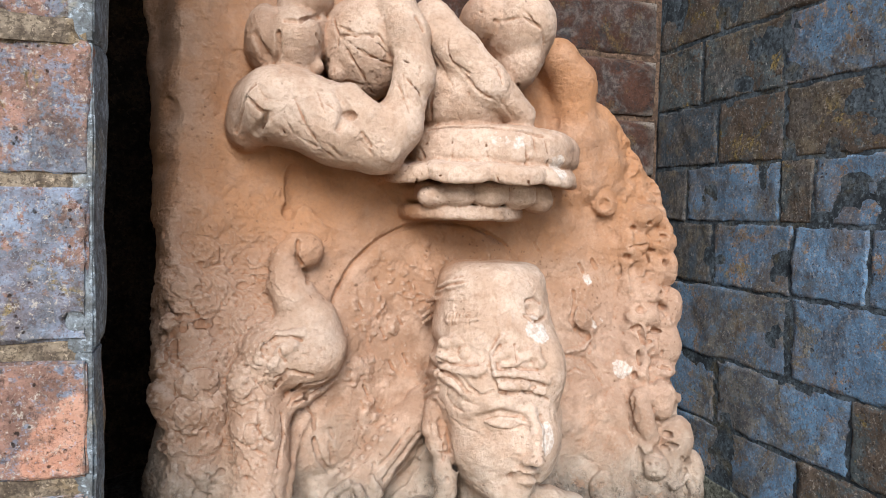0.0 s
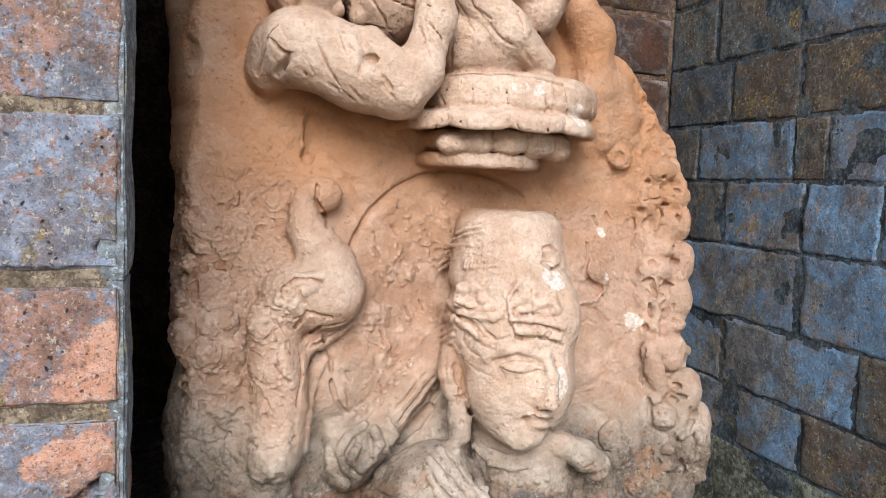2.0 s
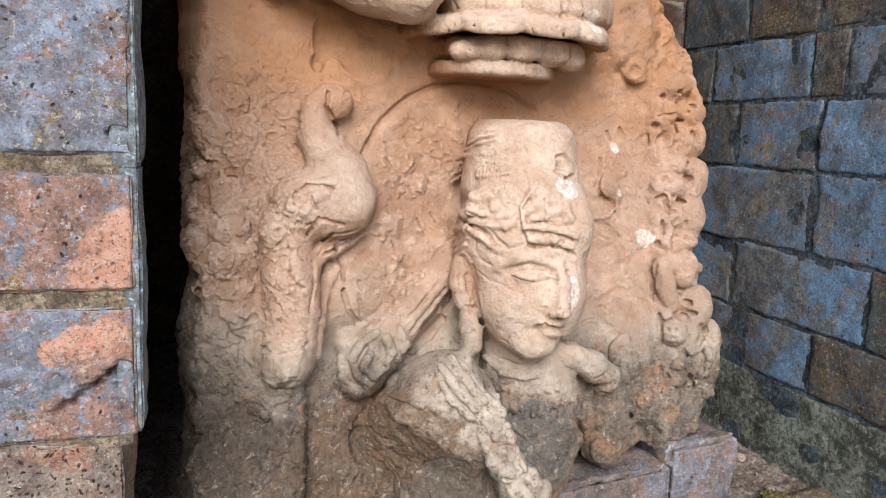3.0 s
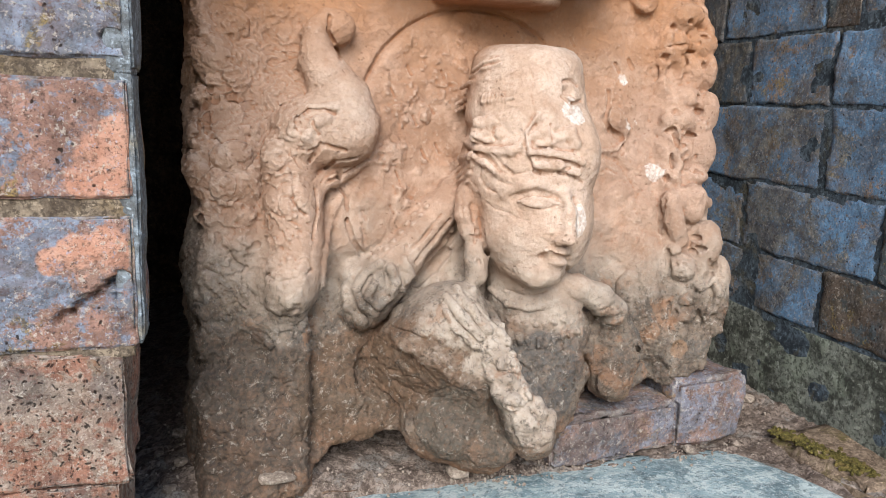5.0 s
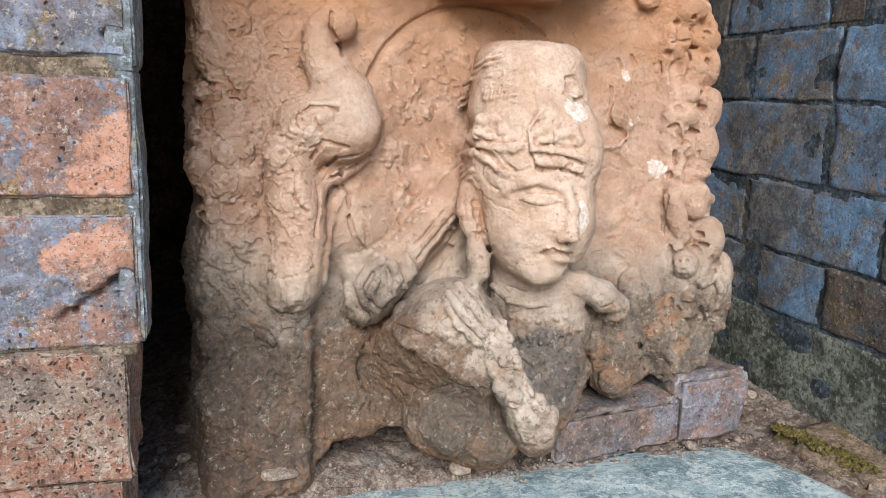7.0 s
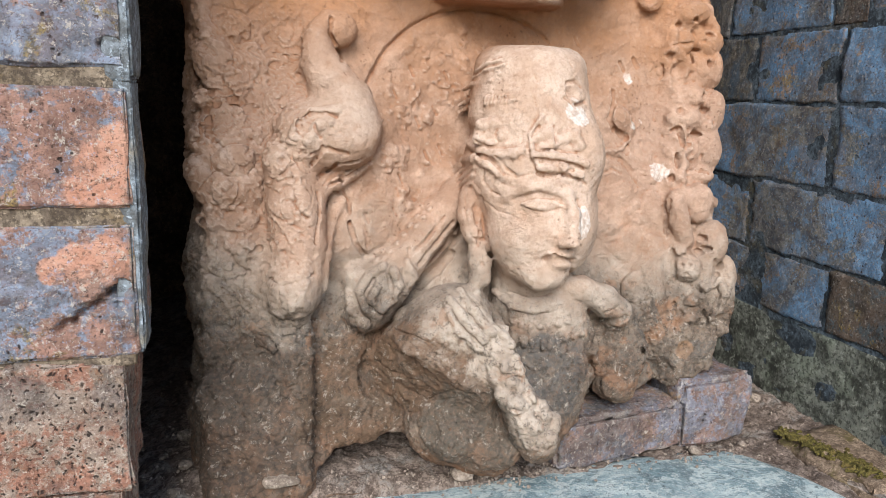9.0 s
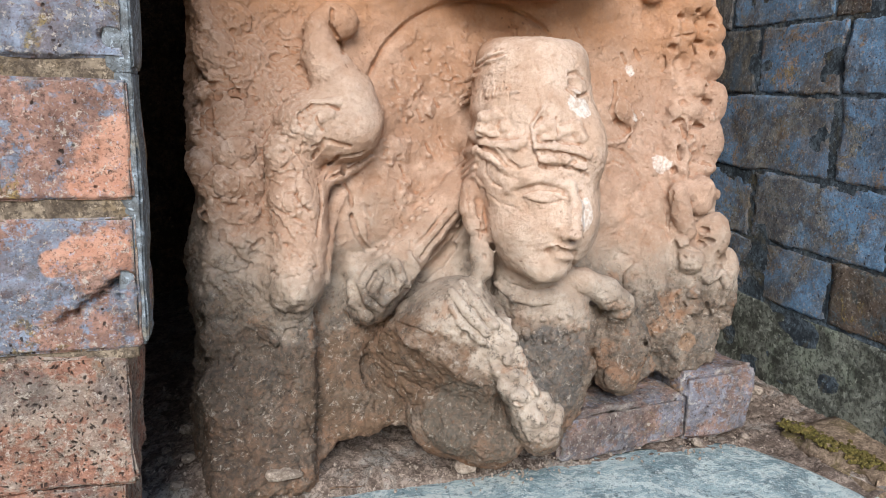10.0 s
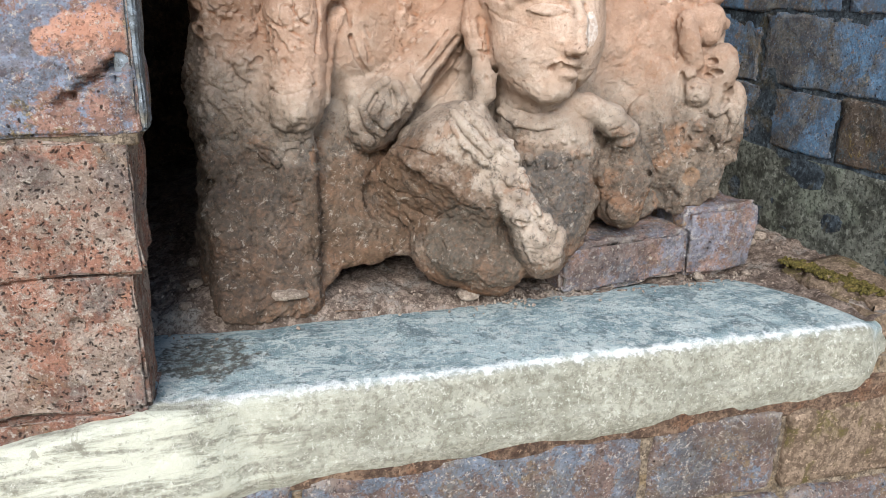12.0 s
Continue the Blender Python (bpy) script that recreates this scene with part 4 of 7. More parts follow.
st.tube([(0.1558, 0.1911, 0.5002, 0.0047), (0.1477, 0.1882, 0.4876, 0.0052)], 0.0040)
st.tube([(0.1331, 0.1729, 0.5128, 0.0022), (0.1434, 0.1758, 0.5251, 0.0022), (0.1614, 0.1789, 0.5300, 0.0022)], 0.0012, True)
st.tube([(0.1538, 0.1783, 0.5249, 0.0032), (0.1498, 0.1932, 0.5078, 0.0032), (0.1403, 0.1910, 0.4924, 0.0032)], 0.0012, True)
st.tube([(0.1243, 0.1597, 0.5449, 0.0018), (0.1383, 0.1563, 0.5502, 0.0018), (0.1554, 0.1569, 0.5456, 0.0018)], 0.0012, True)
st.tube([(0.1353, 0.1926, 0.5233, 0.0022), (0.1469, 0.1651, 0.5361, 0.0021), (0.1691, 0.1647, 0.5403, 0.0021)], 0.0012, True)
st.tube([(0.1407, 0.1740, 0.5162, 0.0019), (0.1603, 0.1810, 0.5247, 0.0019), (0.1807, 0.1867, 0.5366, 0.0019)], 0.0012, True)
# post below the goose, strap, ragged rim
st.tube([(0.1103, 0.1820, 0.5167, 0.0210), (0.1116, 0.1760, 0.4897, 0.0241), (0.1116, 0.1720, 0.4599, 0.0251), (0.1096, 0.1680, 0.4298, 0.0237), (0.1085, 0.1670, 0.4208, 0.0222)], 0.0120)
st.tube([(0.1485, 0.1951, 0.5023, 0.0047), (0.1440, 0.1867, 0.4774, 0.0047), (0.1382, 0.1645, 0.4557, 0.0040), (0.1350, 0.1621, 0.4252, 0.0040)], 0.0040)
st.tube([(0.1088, 0.1634, 0.5251, 0.0022), (0.1108, 0.1589, 0.5144, 0.0022), (0.1089, 0.1541, 0.5053, 0.0022), (0.1125, 0.1511, 0.4984, 0.0022), (0.1200, 0.1508, 0.4911, 0.0022)], 0.0012, True)
st.tube([(0.0929, 0.1560, 0.4905, 0.0012), (0.1019, 0.1501, 0.4880, 0.0012), (0.1159, 0.1480, 0.4818, 0.0012)], 0.0012, True)
st.tube([(0.0875, 0.1552, 0.4388, 0.0020), (0.0942, 0.1473, 0.4344, 0.0019), (0.1057, 0.1426, 0.4342, 0.0019), (0.1255, 0.1483, 0.4423, 0.0020)], 0.0012, True)
st.tube([(0.1304, 0.1664, 0.5111, 0.0019), (0.1315, 0.1583, 0.4923, 0.0018), (0.1267, 0.1503, 0.4689, 0.0018)], 0.0012, True)
st.tube([(0.1002, 0.1569, 0.5074, 0.0012), (0.0974, 0.1529, 0.4934, 0.0012)], 0.0012, True)
st.ellipsoid((0.0947, 0.1506, 0.4669), (0.0034, 0.0040, 0.0068), 0, 0, 0.0020)
st.tube([(0.0841, 0.1834, 0.5238, 0.0030), (0.0836, 0.1711, 0.4857, 0.0034), (0.0847, 0.1627, 0.4522, 0.0034), (0.0855, 0.1584, 0.4177, 0.0030)], 0.0060, True)
st.tube([(0.0874, 0.1602, 0.4095, 0.0031), (0.1015, 0.1539, 0.4029, 0.0031), (0.1187, 0.1541, 0.4046, 0.0031)], 0.0040, True)
# flaked plates of the plain border
st.ellipsoid((0.0553, 0.1912, 0.5715), (0.0185, 0.0092, 0.0215), 10, 0, 0.0010)
st.ellipsoid((0.0592, 0.1825, 0.5359), (0.0176, 0.0092, 0.0137), -5, 0, 0.0010)
st.ellipsoid((0.0416, 0.1977, 0.5877), (0.0146, 0.0092, 0.0107), 0, 0, 0.0010)
st.ellipsoid((0.0492, 0.1792, 0.5094), (0.0205, 0.0092, 0.0175), 8, 0, 0.0010)
st.ellipsoid((0.0681, 0.1812, 0.5091), (0.0148, 0.0092, 0.0197), 0, 0, 0.0010)
st.ellipsoid((0.0447, 0.2032, 0.6211), (0.0165, 0.0092, 0.0195), 12, 0, 0.0010)
st.ellipsoid((0.0647, 0.1753, 0.4601), (0.0168, 0.0092, 0.0129), 5, 0, 0.0010)
st.ellipsoid((0.0418, 0.1747, 0.4532), (0.0128, 0.0092, 0.0167), -8, 0, 0.0010)
st.ellipsoid((0.0542, 0.1688, 0.4162), (0.0218, 0.0092, 0.0129), 0, 0, 0.0010)
st.ellipsoid((0.0333, 0.1826, 0.5235), (0.0097, 0.0092, 0.0194), 0, 0, 0.0010)
st.ellipsoid((0.0416, 0.1773, 0.4826), (0.0156, 0.0092, 0.0107), 14, 0, 0.0010)
st.ellipsoid((0.0675, 0.1777, 0.4848), (0.0138, 0.0092, 0.0119), -10, 0, 0.0010)
st.ellipsoid((0.0318, 0.1864, 0.5544), (0.0077, 0.0092, 0.0125), 0, 0, 0.0010)
st.ellipsoid((0.0777, 0.2086, 0.6157), (0.0219, 0.0092, 0.0229), 0, 0, 0.0010)
st.ellipsoid((0.0570, 0.2114, 0.6482), (0.0196, 0.0092, 0.0167), 8, 0, 0.0010)
st.tube([(0.0383, 0.1861, 0.5735, 0.0022), (0.0399, 0.1812, 0.5582, 0.0022), (0.0470, 0.1811, 0.5517, 0.0022), (0.0525, 0.1794, 0.5471, 0.0022), (0.0560, 0.1743, 0.5389, 0.0022)], 0.0012, True)
st.tube([(0.0464, 0.1867, 0.5856, 0.0018), (0.0528, 0.1949, 0.6057, 0.0018), (0.0590, 0.1881, 0.5907, 0.0018), (0.0697, 0.1926, 0.5882, 0.0018)], 0.0012, True)
st.tube([(0.0470, 0.1695, 0.4706, 0.0024), (0.0481, 0.1687, 0.4608, 0.0024), (0.0560, 0.1684, 0.4567, 0.0024), (0.0596, 0.1690, 0.4464, 0.0025), (0.0666, 0.1701, 0.4419, 0.0025)], 0.0012, True)
st.tube([(0.0293, 0.1794, 0.5391, 0.0018), (0.0347, 0.1750, 0.5314, 0.0018), (0.0436, 0.1756, 0.5243, 0.0018)], 0.0012, True)
st.tube([(0.0669, 0.1669, 0.4618, 0.0016), (0.0740, 0.1686, 0.4562, 0.0016), (0.0799, 0.1715, 0.4616, 0.0016)], 0.0012, True)
st.tube([(0.0361, 0.1681, 0.4423, 0.0021), (0.0476, 0.1668, 0.4362, 0.0021), (0.0568, 0.1648, 0.4273, 0.0021)], 0.0012, True)
st.tube([(0.0275, 0.1796, 0.5523, 0.0018), (0.0344, 0.1785, 0.5563, 0.0018), (0.0336, 0.1858, 0.5687, 0.0018)], 0.0012, True)
st.tube([(0.0612, 0.1746, 0.5245, 0.0016), (0.0706, 0.1757, 0.5235, 0.0016), (0.0756, 0.1818, 0.5313, 0.0016)], 0.0012, True)
st.tube([(0.0700, 0.1710, 0.4406, 0.0019), (0.0687, 0.1678, 0.4261, 0.0019), (0.0781, 0.1667, 0.4158, 0.0019)], 0.0012, True)
st.tube([(0.0324, 0.2077, 0.5993, 0.0021), (0.0443, 0.1912, 0.5949, 0.0021), (0.0582, 0.1924, 0.5964, 0.0021)], 0.0012, True)
st.tube([(0.0762, 0.1883, 0.5552, 0.0025), (0.0833, 0.1897, 0.5489, 0.0025)], 0.0012, True)
st.tube([(0.0402, 0.1707, 0.5104, 0.0011), (0.0514, 0.1709, 0.5007, 0.0012), (0.0701, 0.1727, 0.4994, 0.0012)], 0.0012, True)
st.tube([(0.0267, 0.2147, 0.4998, 0.0019), (0.0326, 0.1708, 0.4862, 0.0018), (0.0358, 0.1699, 0.4667, 0.0018)], 0.0012, True)
st.tube([(0.0356, 0.1664, 0.4252, 0.0018), (0.0447, 0.1613, 0.4135, 0.0018), (0.0538, 0.1614, 0.3978, 0.0018)], 0.0012, True)
st.tube([(0.0634, 0.1620, 0.4074, 0.0019), (0.0752, 0.1611, 0.3968, 0.0019)], 0.0012, True)
st.ellipsoid((0.0797, 0.1588, 0.3797), (0.0075, 0.0040, 0.0050), 30, 0, 0.0010)
st.ellipsoid((0.0860, 0.1589, 0.3751), (0.0060, 0.0040, 0.0040), 30, 0, 0.0010)
st.tube([(0.0754, 0.1573, 0.3835, 0.0016), (0.0829, 0.1559, 0.3773, 0.0016), (0.0917, 0.1582, 0.3697, 0.0016)], 0.0012, True)
st.tube([(0.0472, 0.1585, 0.3577, 0.0019), (0.0527, 0.1579, 0.3523, 0.0019), (0.0587, 0.1590, 0.3621, 0.0019)], 0.0012, True)
st.tube([(0.0391, 0.1630, 0.3775, 0.0019), (0.0434, 0.1592, 0.3578, 0.0019), (0.0391, 0.1536, 0.3341, 0.0019)], 0.0012, True)
st.tube([(0.0666, 0.1542, 0.3263, 0.0016), (0.0858, 0.1502, 0.3157, 0.0016)], 0.0012, True)
st.ellipsoid((0.0485, 0.1678, 0.3753), (0.0200, 0.0085, 0.0230), 0, 0, 0.0012)
st.ellipsoid((0.0379, 0.1603, 0.3314), (0.0150, 0.0085, 0.0219), 10, 0, 0.0012)
st.ellipsoid((0.0716, 0.1594, 0.3291), (0.0253, 0.0085, 0.0303), 0, 0, 0.0012)
st.ellipsoid((0.1018, 0.1630, 0.3524), (0.0174, 0.0085, 0.0358), 0, 0, 0.0012)
st.ellipsoid((0.0608, 0.1473, 0.2816), (0.0301, 0.0085, 0.0181), 0, 0, 0.0012)
st.ellipsoid((0.1004, 0.1499, 0.2927), (0.0184, 0.0085, 0.0225), -10, 0, 0.0012)
# right border: medallion, beasts, foliage, scrolls
st.ellipsoid((0.5052, 0.2502, 0.6311), (0.0209, 0.0062, 0.0209), 0, 0, 0.0030)
st.ellipsoid((0.5035, 0.2437, 0.6297), (0.0086, 0.0022, 0.0086), 0, 0, 0.0020, True)
st.ellipsoid((0.5048, 0.2459, 0.6298), (0.0037, 0.0020, 0.0037), 0, 0, 0.0020)
st.ellipsoid((0.5367, 0.2443, 0.6916), (0.0207, 0.0140, 0.0134), 0, 0, 0.0040)
st.ellipsoid((0.5592, 0.2459, 0.6606), (0.0174, 0.0150, 0.0161), 0, 0, 0.0040)
st.ellipsoid((0.5292, 0.2436, 0.6618), (0.0122, 0.0120, 0.0110), 0, 0, 0.0040)
st.ellipsoid((0.5572, 0.2434, 0.6333), (0.0186, 0.0120, 0.0186), 0, 0, 0.0040)
st.ellipsoid((0.5417, 0.2367, 0.6054), (0.0185, 0.0120, 0.0111), 0, 0, 0.0040)
st.ellipsoid((0.5671, 0.2346, 0.5910), (0.0137, 0.0140, 0.0212), 0, 0, 0.0040)
st.ellipsoid((0.5279, 0.2276, 0.5810), (0.0208, 0.0130, 0.0122), 0, 0, 0.0040)
st.ellipsoid((0.5576, 0.2287, 0.5467), (0.0200, 0.0170, 0.0287), 0, 0, 0.0040)
st.ellipsoid((0.5227, 0.2246, 0.5598), (0.0086, 0.0100, 0.0184), 0, 0, 0.0040)
st.ellipsoid((0.5474, 0.2198, 0.5207), (0.0186, 0.0120, 0.0112), 0, 0, 0.0040)
st.ellipsoid((0.5671, 0.2370, 0.6336), (0.0087, 0.0120, 0.0186), 0, 0, 0.0040)
st.ellipsoid((0.5202, 0.2381, 0.6784), (0.0049, 0.0080, 0.0046), 5, 0, 0.0020, True)
st.ellipsoid((0.5364, 0.2324, 0.6847), (0.0043, 0.0080, 0.0031), 15, 0, 0.0020, True)
st.ellipsoid((0.5569, 0.2343, 0.6704), (0.0055, 0.0080, 0.0036), 10, 0, 0.0020, True)
st.ellipsoid((0.5117, 0.2355, 0.6469), (0.0049, 0.0080, 0.0046), 0, 0, 0.0020, True)
st.ellipsoid((0.5217, 0.2198, 0.5900), (0.0054, 0.0080, 0.0041), -20, 0, 0.0020, True)
st.ellipsoid((0.5540, 0.2303, 0.5907), (0.0045, 0.0080, 0.0042), 8, 0, 0.0020, True)
st.ellipsoid((0.5155, 0.2193, 0.5690), (0.0065, 0.0080, 0.0036), -16, 0, 0.0020, True)
st.ellipsoid((0.5217, 0.2148, 0.5616), (0.0033, 0.0080, 0.0123), -20, 0, 0.0020, True)
st.ellipsoid((0.5193, 0.2173, 0.5360), (0.0033, 0.0080, 0.0093), -10, 0, 0.0020, True)
st.ellipsoid((0.5418, 0.2226, 0.5652), (0.0077, 0.0080, 0.0026), 6, 0, 0.0020, True)
st.ellipsoid((0.5576, 0.2319, 0.6402), (0.0028, 0.0080, 0.0042), 4, 0, 0.0020, True)
st.ellipsoid((0.5390, 0.2390, 0.6473), (0.0028, 0.0080, 0.0083), -12, 0, 0.0020, True)
st.ellipsoid((0.5509, 0.2264, 0.6058), (0.0033, 0.0080, 0.0042), 14, 0, 0.0020, True)
st.ellipsoid((0.5355, 0.2198, 0.5311), (0.0044, 0.0080, 0.0031), 10, 0, 0.0020, True)
st.ellipsoid((0.5115, 0.2108, 0.5184), (0.0044, 0.0080, 0.0041), 6, 0, 0.0020, True)
st.ellipsoid((0.5435, 0.2406, 0.6541), (0.0055, 0.0080, 0.0031), 6, 0, 0.0020, True)
st.tube([(0.5207, 0.2121, 0.5244, 0.0023), (0.5248, 0.2170, 0.5470, 0.0023), (0.5328, 0.2177, 0.5544, 0.0023)], 0.0012, True)
st.tube([(0.5467, 0.2153, 0.5426, 0.0023), (0.5430, 0.2115, 0.5277, 0.0023), (0.5544, 0.2100, 0.5249, 0.0023)], 0.0012, True)
st.tube([(0.5136, 0.2349, 0.6575, 0.0023), (0.5326, 0.2327, 0.6601, 0.0023), (0.5505, 0.2340, 0.6635, 0.0023)], 0.0012, True)
st.tube([(0.5237, 0.2186, 0.5469, 0.0043), (0.5294, 0.2183, 0.5330, 0.0049), (0.5190, 0.2088, 0.5199, 0.0048)], 0.0040)
st.tube([(0.5169, 0.2070, 0.4975, 0.0103), (0.5408, 0.2060, 0.4976, 0.0153), (0.5612, 0.2070, 0.4931, 0.0062)], 0.0050)
st.ellipsoid((0.5408, 0.2070, 0.4851), (0.0148, 0.0160, 0.0148), 0, 0, 0.0040)
st.tube([(0.5117, 0.2020, 0.4964, 0.0103), (0.5171, 0.1990, 0.4742, 0.0103), (0.5245, 0.1960, 0.4531, 0.0091)], 0.0040)
st.ellipsoid((0.5173, 0.1960, 0.4433), (0.0085, 0.0100, 0.0073), 0, 0, 0.0030)
st.ellipsoid((0.5271, 0.1960, 0.4243), (0.0159, 0.0180, 0.0159), 0, 0, 0.0030)
st.ellipsoid((0.5150, 0.1859, 0.4294), (0.0030, 0.0030, 0.0024), 0, 0, 0.0010, True)
st.ellipsoid((0.5223, 0.1804, 0.4304), (0.0030, 0.0030, 0.0024), 0, 0, 0.0010, True)
st.ellipsoid((0.5191, 0.1811, 0.4205), (0.0030, 0.0030, 0.0024), 0, 0, 0.0010, True)
st.tube([(0.5122, 0.1952, 0.4349, 0.0023), (0.5185, 0.1886, 0.4386, 0.0023), (0.5315, 0.1846, 0.4354, 0.0023)], 0.0012, True)
st.ellipsoid((0.5626, 0.2050, 0.4475), (0.0187, 0.0180, 0.0262), 0, 0, 0.0050)
st.ellipsoid((0.5831, 0.2050, 0.4129), (0.0114, 0.0160, 0.0215), 0, 0, 0.0040)
st.ellipsoid((0.5538, 0.2040, 0.4192), (0.0113, 0.0130, 0.0288), 0, 0, 0.0040)
st.ellipsoid((0.5459, 0.1989, 0.4553), (0.0061, 0.0070, 0.0043), 0, 0, 0.0010, True)
st.ellipsoid((0.5489, 0.1930, 0.4439), (0.0074, 0.0070, 0.0037), 0, 0, 0.0010, True)
st.ellipsoid((0.5451, 0.1991, 0.4396), (0.0043, 0.0070, 0.0031), 0, 0, 0.0010, True)
st.ellipsoid((0.5726, 0.2007, 0.4245), (0.0031, 0.0070, 0.0075), 0, 0, 0.0010, True)
st.tube([(0.5092, 0.1960, 0.4410, 0.0049), (0.5107, 0.1952, 0.4224, 0.0061), (0.5155, 0.1960, 0.4032, 0.0049)], 0.0030, True)
st.ellipsoid((0.5419, 0.1980, 0.3825), (0.0250, 0.0160, 0.0312), 0, 0, 0.0060)
st.ellipsoid((0.5792, 0.2020, 0.3798), (0.0153, 0.0160, 0.0394), 0, 0, 0.0060)
st.ellipsoid((0.5230, 0.1941, 0.4002), (0.0098, 0.0080, 0.0086), 0, 0, 0.0040)
st.tube([(0.5466, 0.1843, 0.4019, 0.0037), (0.5693, 0.1933, 0.4084, 0.0037), (0.5745, 0.1860, 0.3941, 0.0037), (0.5694, 0.1875, 0.3745, 0.0037), (0.5563, 0.1837, 0.3665, 0.0037)], 0.0020)
st.tube([(0.5419, 0.1822, 0.3932, 0.0037), (0.5551, 0.1838, 0.3762, 0.0037), (0.5605, 0.1879, 0.3909, 0.0025)], 0.0020)
st.ellipsoid((0.5755, 0.1881, 0.3538), (0.0082, 0.0080, 0.0082), 0, 0, 0.0020)
st.ellipsoid((0.5327, 0.1849, 0.3915), (0.0110, 0.0070, 0.0073), -40, 0, 0.0030)
st.ellipsoid((0.5304, 0.1841, 0.3709), (0.0123, 0.0060, 0.0061), 0, 0, 0.0030)
st.tube([(0.5148, 0.1981, 0.4027, 0.0031), (0.5142, 0.1888, 0.3798, 0.0031), (0.5116, 0.1819, 0.3502, 0.0031)], 0.0012, True)
st.tube([(0.5392, 0.1874, 0.4045, 0.0031), (0.5500, 0.1851, 0.3664, 0.0031), (0.5448, 0.1826, 0.3481, 0.0031)], 0.0012, True)
st.tube([(0.5205, 0.1861, 0.3771, 0.0023), (0.5326, 0.1806, 0.3623, 0.0023), (0.5564, 0.1877, 0.3523, 0.0023)], 0.0012, True)
st.tube([(0.5535, 0.1859, 0.3660, 0.0023), (0.5654, 0.1859, 0.3576, 0.0023), (0.5639, 0.1868, 0.3457, 0.0023)], 0.0012, True)
st.tube([(0.5546, 0.1841, 0.4049, 0.0023), (0.5699, 0.1990, 0.4134, 0.0023), (0.5607, 0.1913, 0.4314, 0.0023)], 0.0012, True)
st.ellipsoid((0.5463, 0.1960, 0.3338), (0.0265, 0.0200, 0.0227), 0, 0, 0.0060)
st.tube([(0.5021, 0.1986, 0.4957, 0.0024), (0.5078, 0.2087, 0.4634, 0.0024), (0.5076, 0.2036, 0.4488, 0.0018)], 0.0020, True)
st.tube([(0.5063, 0.2132, 0.4720, 0.0023), (0.5059, 0.2079, 0.4511, 0.0023)], 0.0012, True)
# spray beside the head
st.ellipsoid((0.4558, 0.2328, 0.5788), (0.0132, 0.0080, 0.0144), -30, 0, 0.0030)
st.ellipsoid((0.4676, 0.2330, 0.5690), (0.0073, 0.0060, 0.0085), 0, 0, 0.0030)
st.tube([(0.4486, 0.2392, 0.6079, 0.0030), (0.4472, 0.2341, 0.5932, 0.0030), (0.4404, 0.2289, 0.5785, 0.0030), (0.4483, 0.2294, 0.5669, 0.0030)], 0.0012, True)
st.tube([(0.4496, 0.2320, 0.5686, 0.0030), (0.4630, 0.2301, 0.5583, 0.0030), (0.4628, 0.2250, 0.5437, 0.0030)], 0.0012, True)
st.tube([(0.4304, 0.2227, 0.5416, 0.0024), (0.4542, 0.2230, 0.5377, 0.0030), (0.4693, 0.2210, 0.5230, 0.0030), (0.4767, 0.2195, 0.5081, 0.0018)], 0.0020, True)
st.tube([(0.4353, 0.2238, 0.5451, 0.0024), (0.4543, 0.2249, 0.5477, 0.0030), (0.4683, 0.2300, 0.5584, 0.0024)], 0.0020)
st.ellipsoid((0.4941, 0.2243, 0.5199), (0.0086, 0.0060, 0.0122), 20, 0, 0.0030)
st.ellipsoid((0.4513, 0.2244, 0.5195), (0.0133, 0.0060, 0.0109), 0, 0, 0.0030)
st.tube([(0.4350, 0.2195, 0.5229, 0.0014), (0.4437, 0.2204, 0.5277, 0.0014), (0.4545, 0.2187, 0.5232, 0.0014)], 0.0012, True)
st.tube([(0.4575, 0.2458, 0.6377, 0.0020), (0.4617, 0.2447, 0.6296, 0.0020)], 0.0012, True)
st.tube([(0.4742, 0.2461, 0.6414, 0.0020), (0.4785, 0.2451, 0.6334, 0.0020)], 0.0012, True)
st.tube([(0.4023, 0.2443, 0.6605, 0.0019), (0.4068, 0.2444, 0.6529, 0.0019)], 0.0012, True)
st.tube([(0.2253, 0.2284, 0.6233, 0.0018), (0.2281, 0.2252, 0.6160, 0.0018)], 0.0012, True)
st.tube([(0.2067, 0.2164, 0.6013, 0.0017), (0.2097, 0.2144, 0.5941, 0.0017)], 0.0012, True)
st.tube([(0.2293, 0.2162, 0.5758, 0.0018), (0.2326, 0.2153, 0.5684, 0.0018)], 0.0012, True)
st.tube([(0.2104, 0.2002, 0.5231, 0.0017), (0.2138, 0.2001, 0.5156, 0.0017)], 0.0012, True)
st.tube([(0.2376, 0.2121, 0.5439, 0.0018), (0.2407, 0.2102, 0.5365, 0.0018)], 0.0012, True)
st.tube([(0.2470, 0.2209, 0.5869, 0.0018), (0.2507, 0.2213, 0.5795, 0.0018)], 0.0012, True)
st.tube([(0.2040, 0.1926, 0.4919, 0.0017), (0.2077, 0.1939, 0.4841, 0.0017)], 0.0012, True)
st.tube([(0.1764, 0.1881, 0.4874, 0.0017), (0.1796, 0.1873, 0.4801, 0.0017)], 0.0012, True)
st.tube([(0.2595, 0.2292, 0.6196, 0.0018), (0.2616, 0.2236, 0.6121, 0.0018)], 0.0012, True)
st.tube([(0.2522, 0.2144, 0.5494, 0.0018), (0.2553, 0.2122, 0.5420, 0.0018)], 0.0012, True)
st.tube([(0.2214, 0.1987, 0.5072, 0.0017), (0.2253, 0.2000, 0.4995, 0.0018)], 0.0012, True)
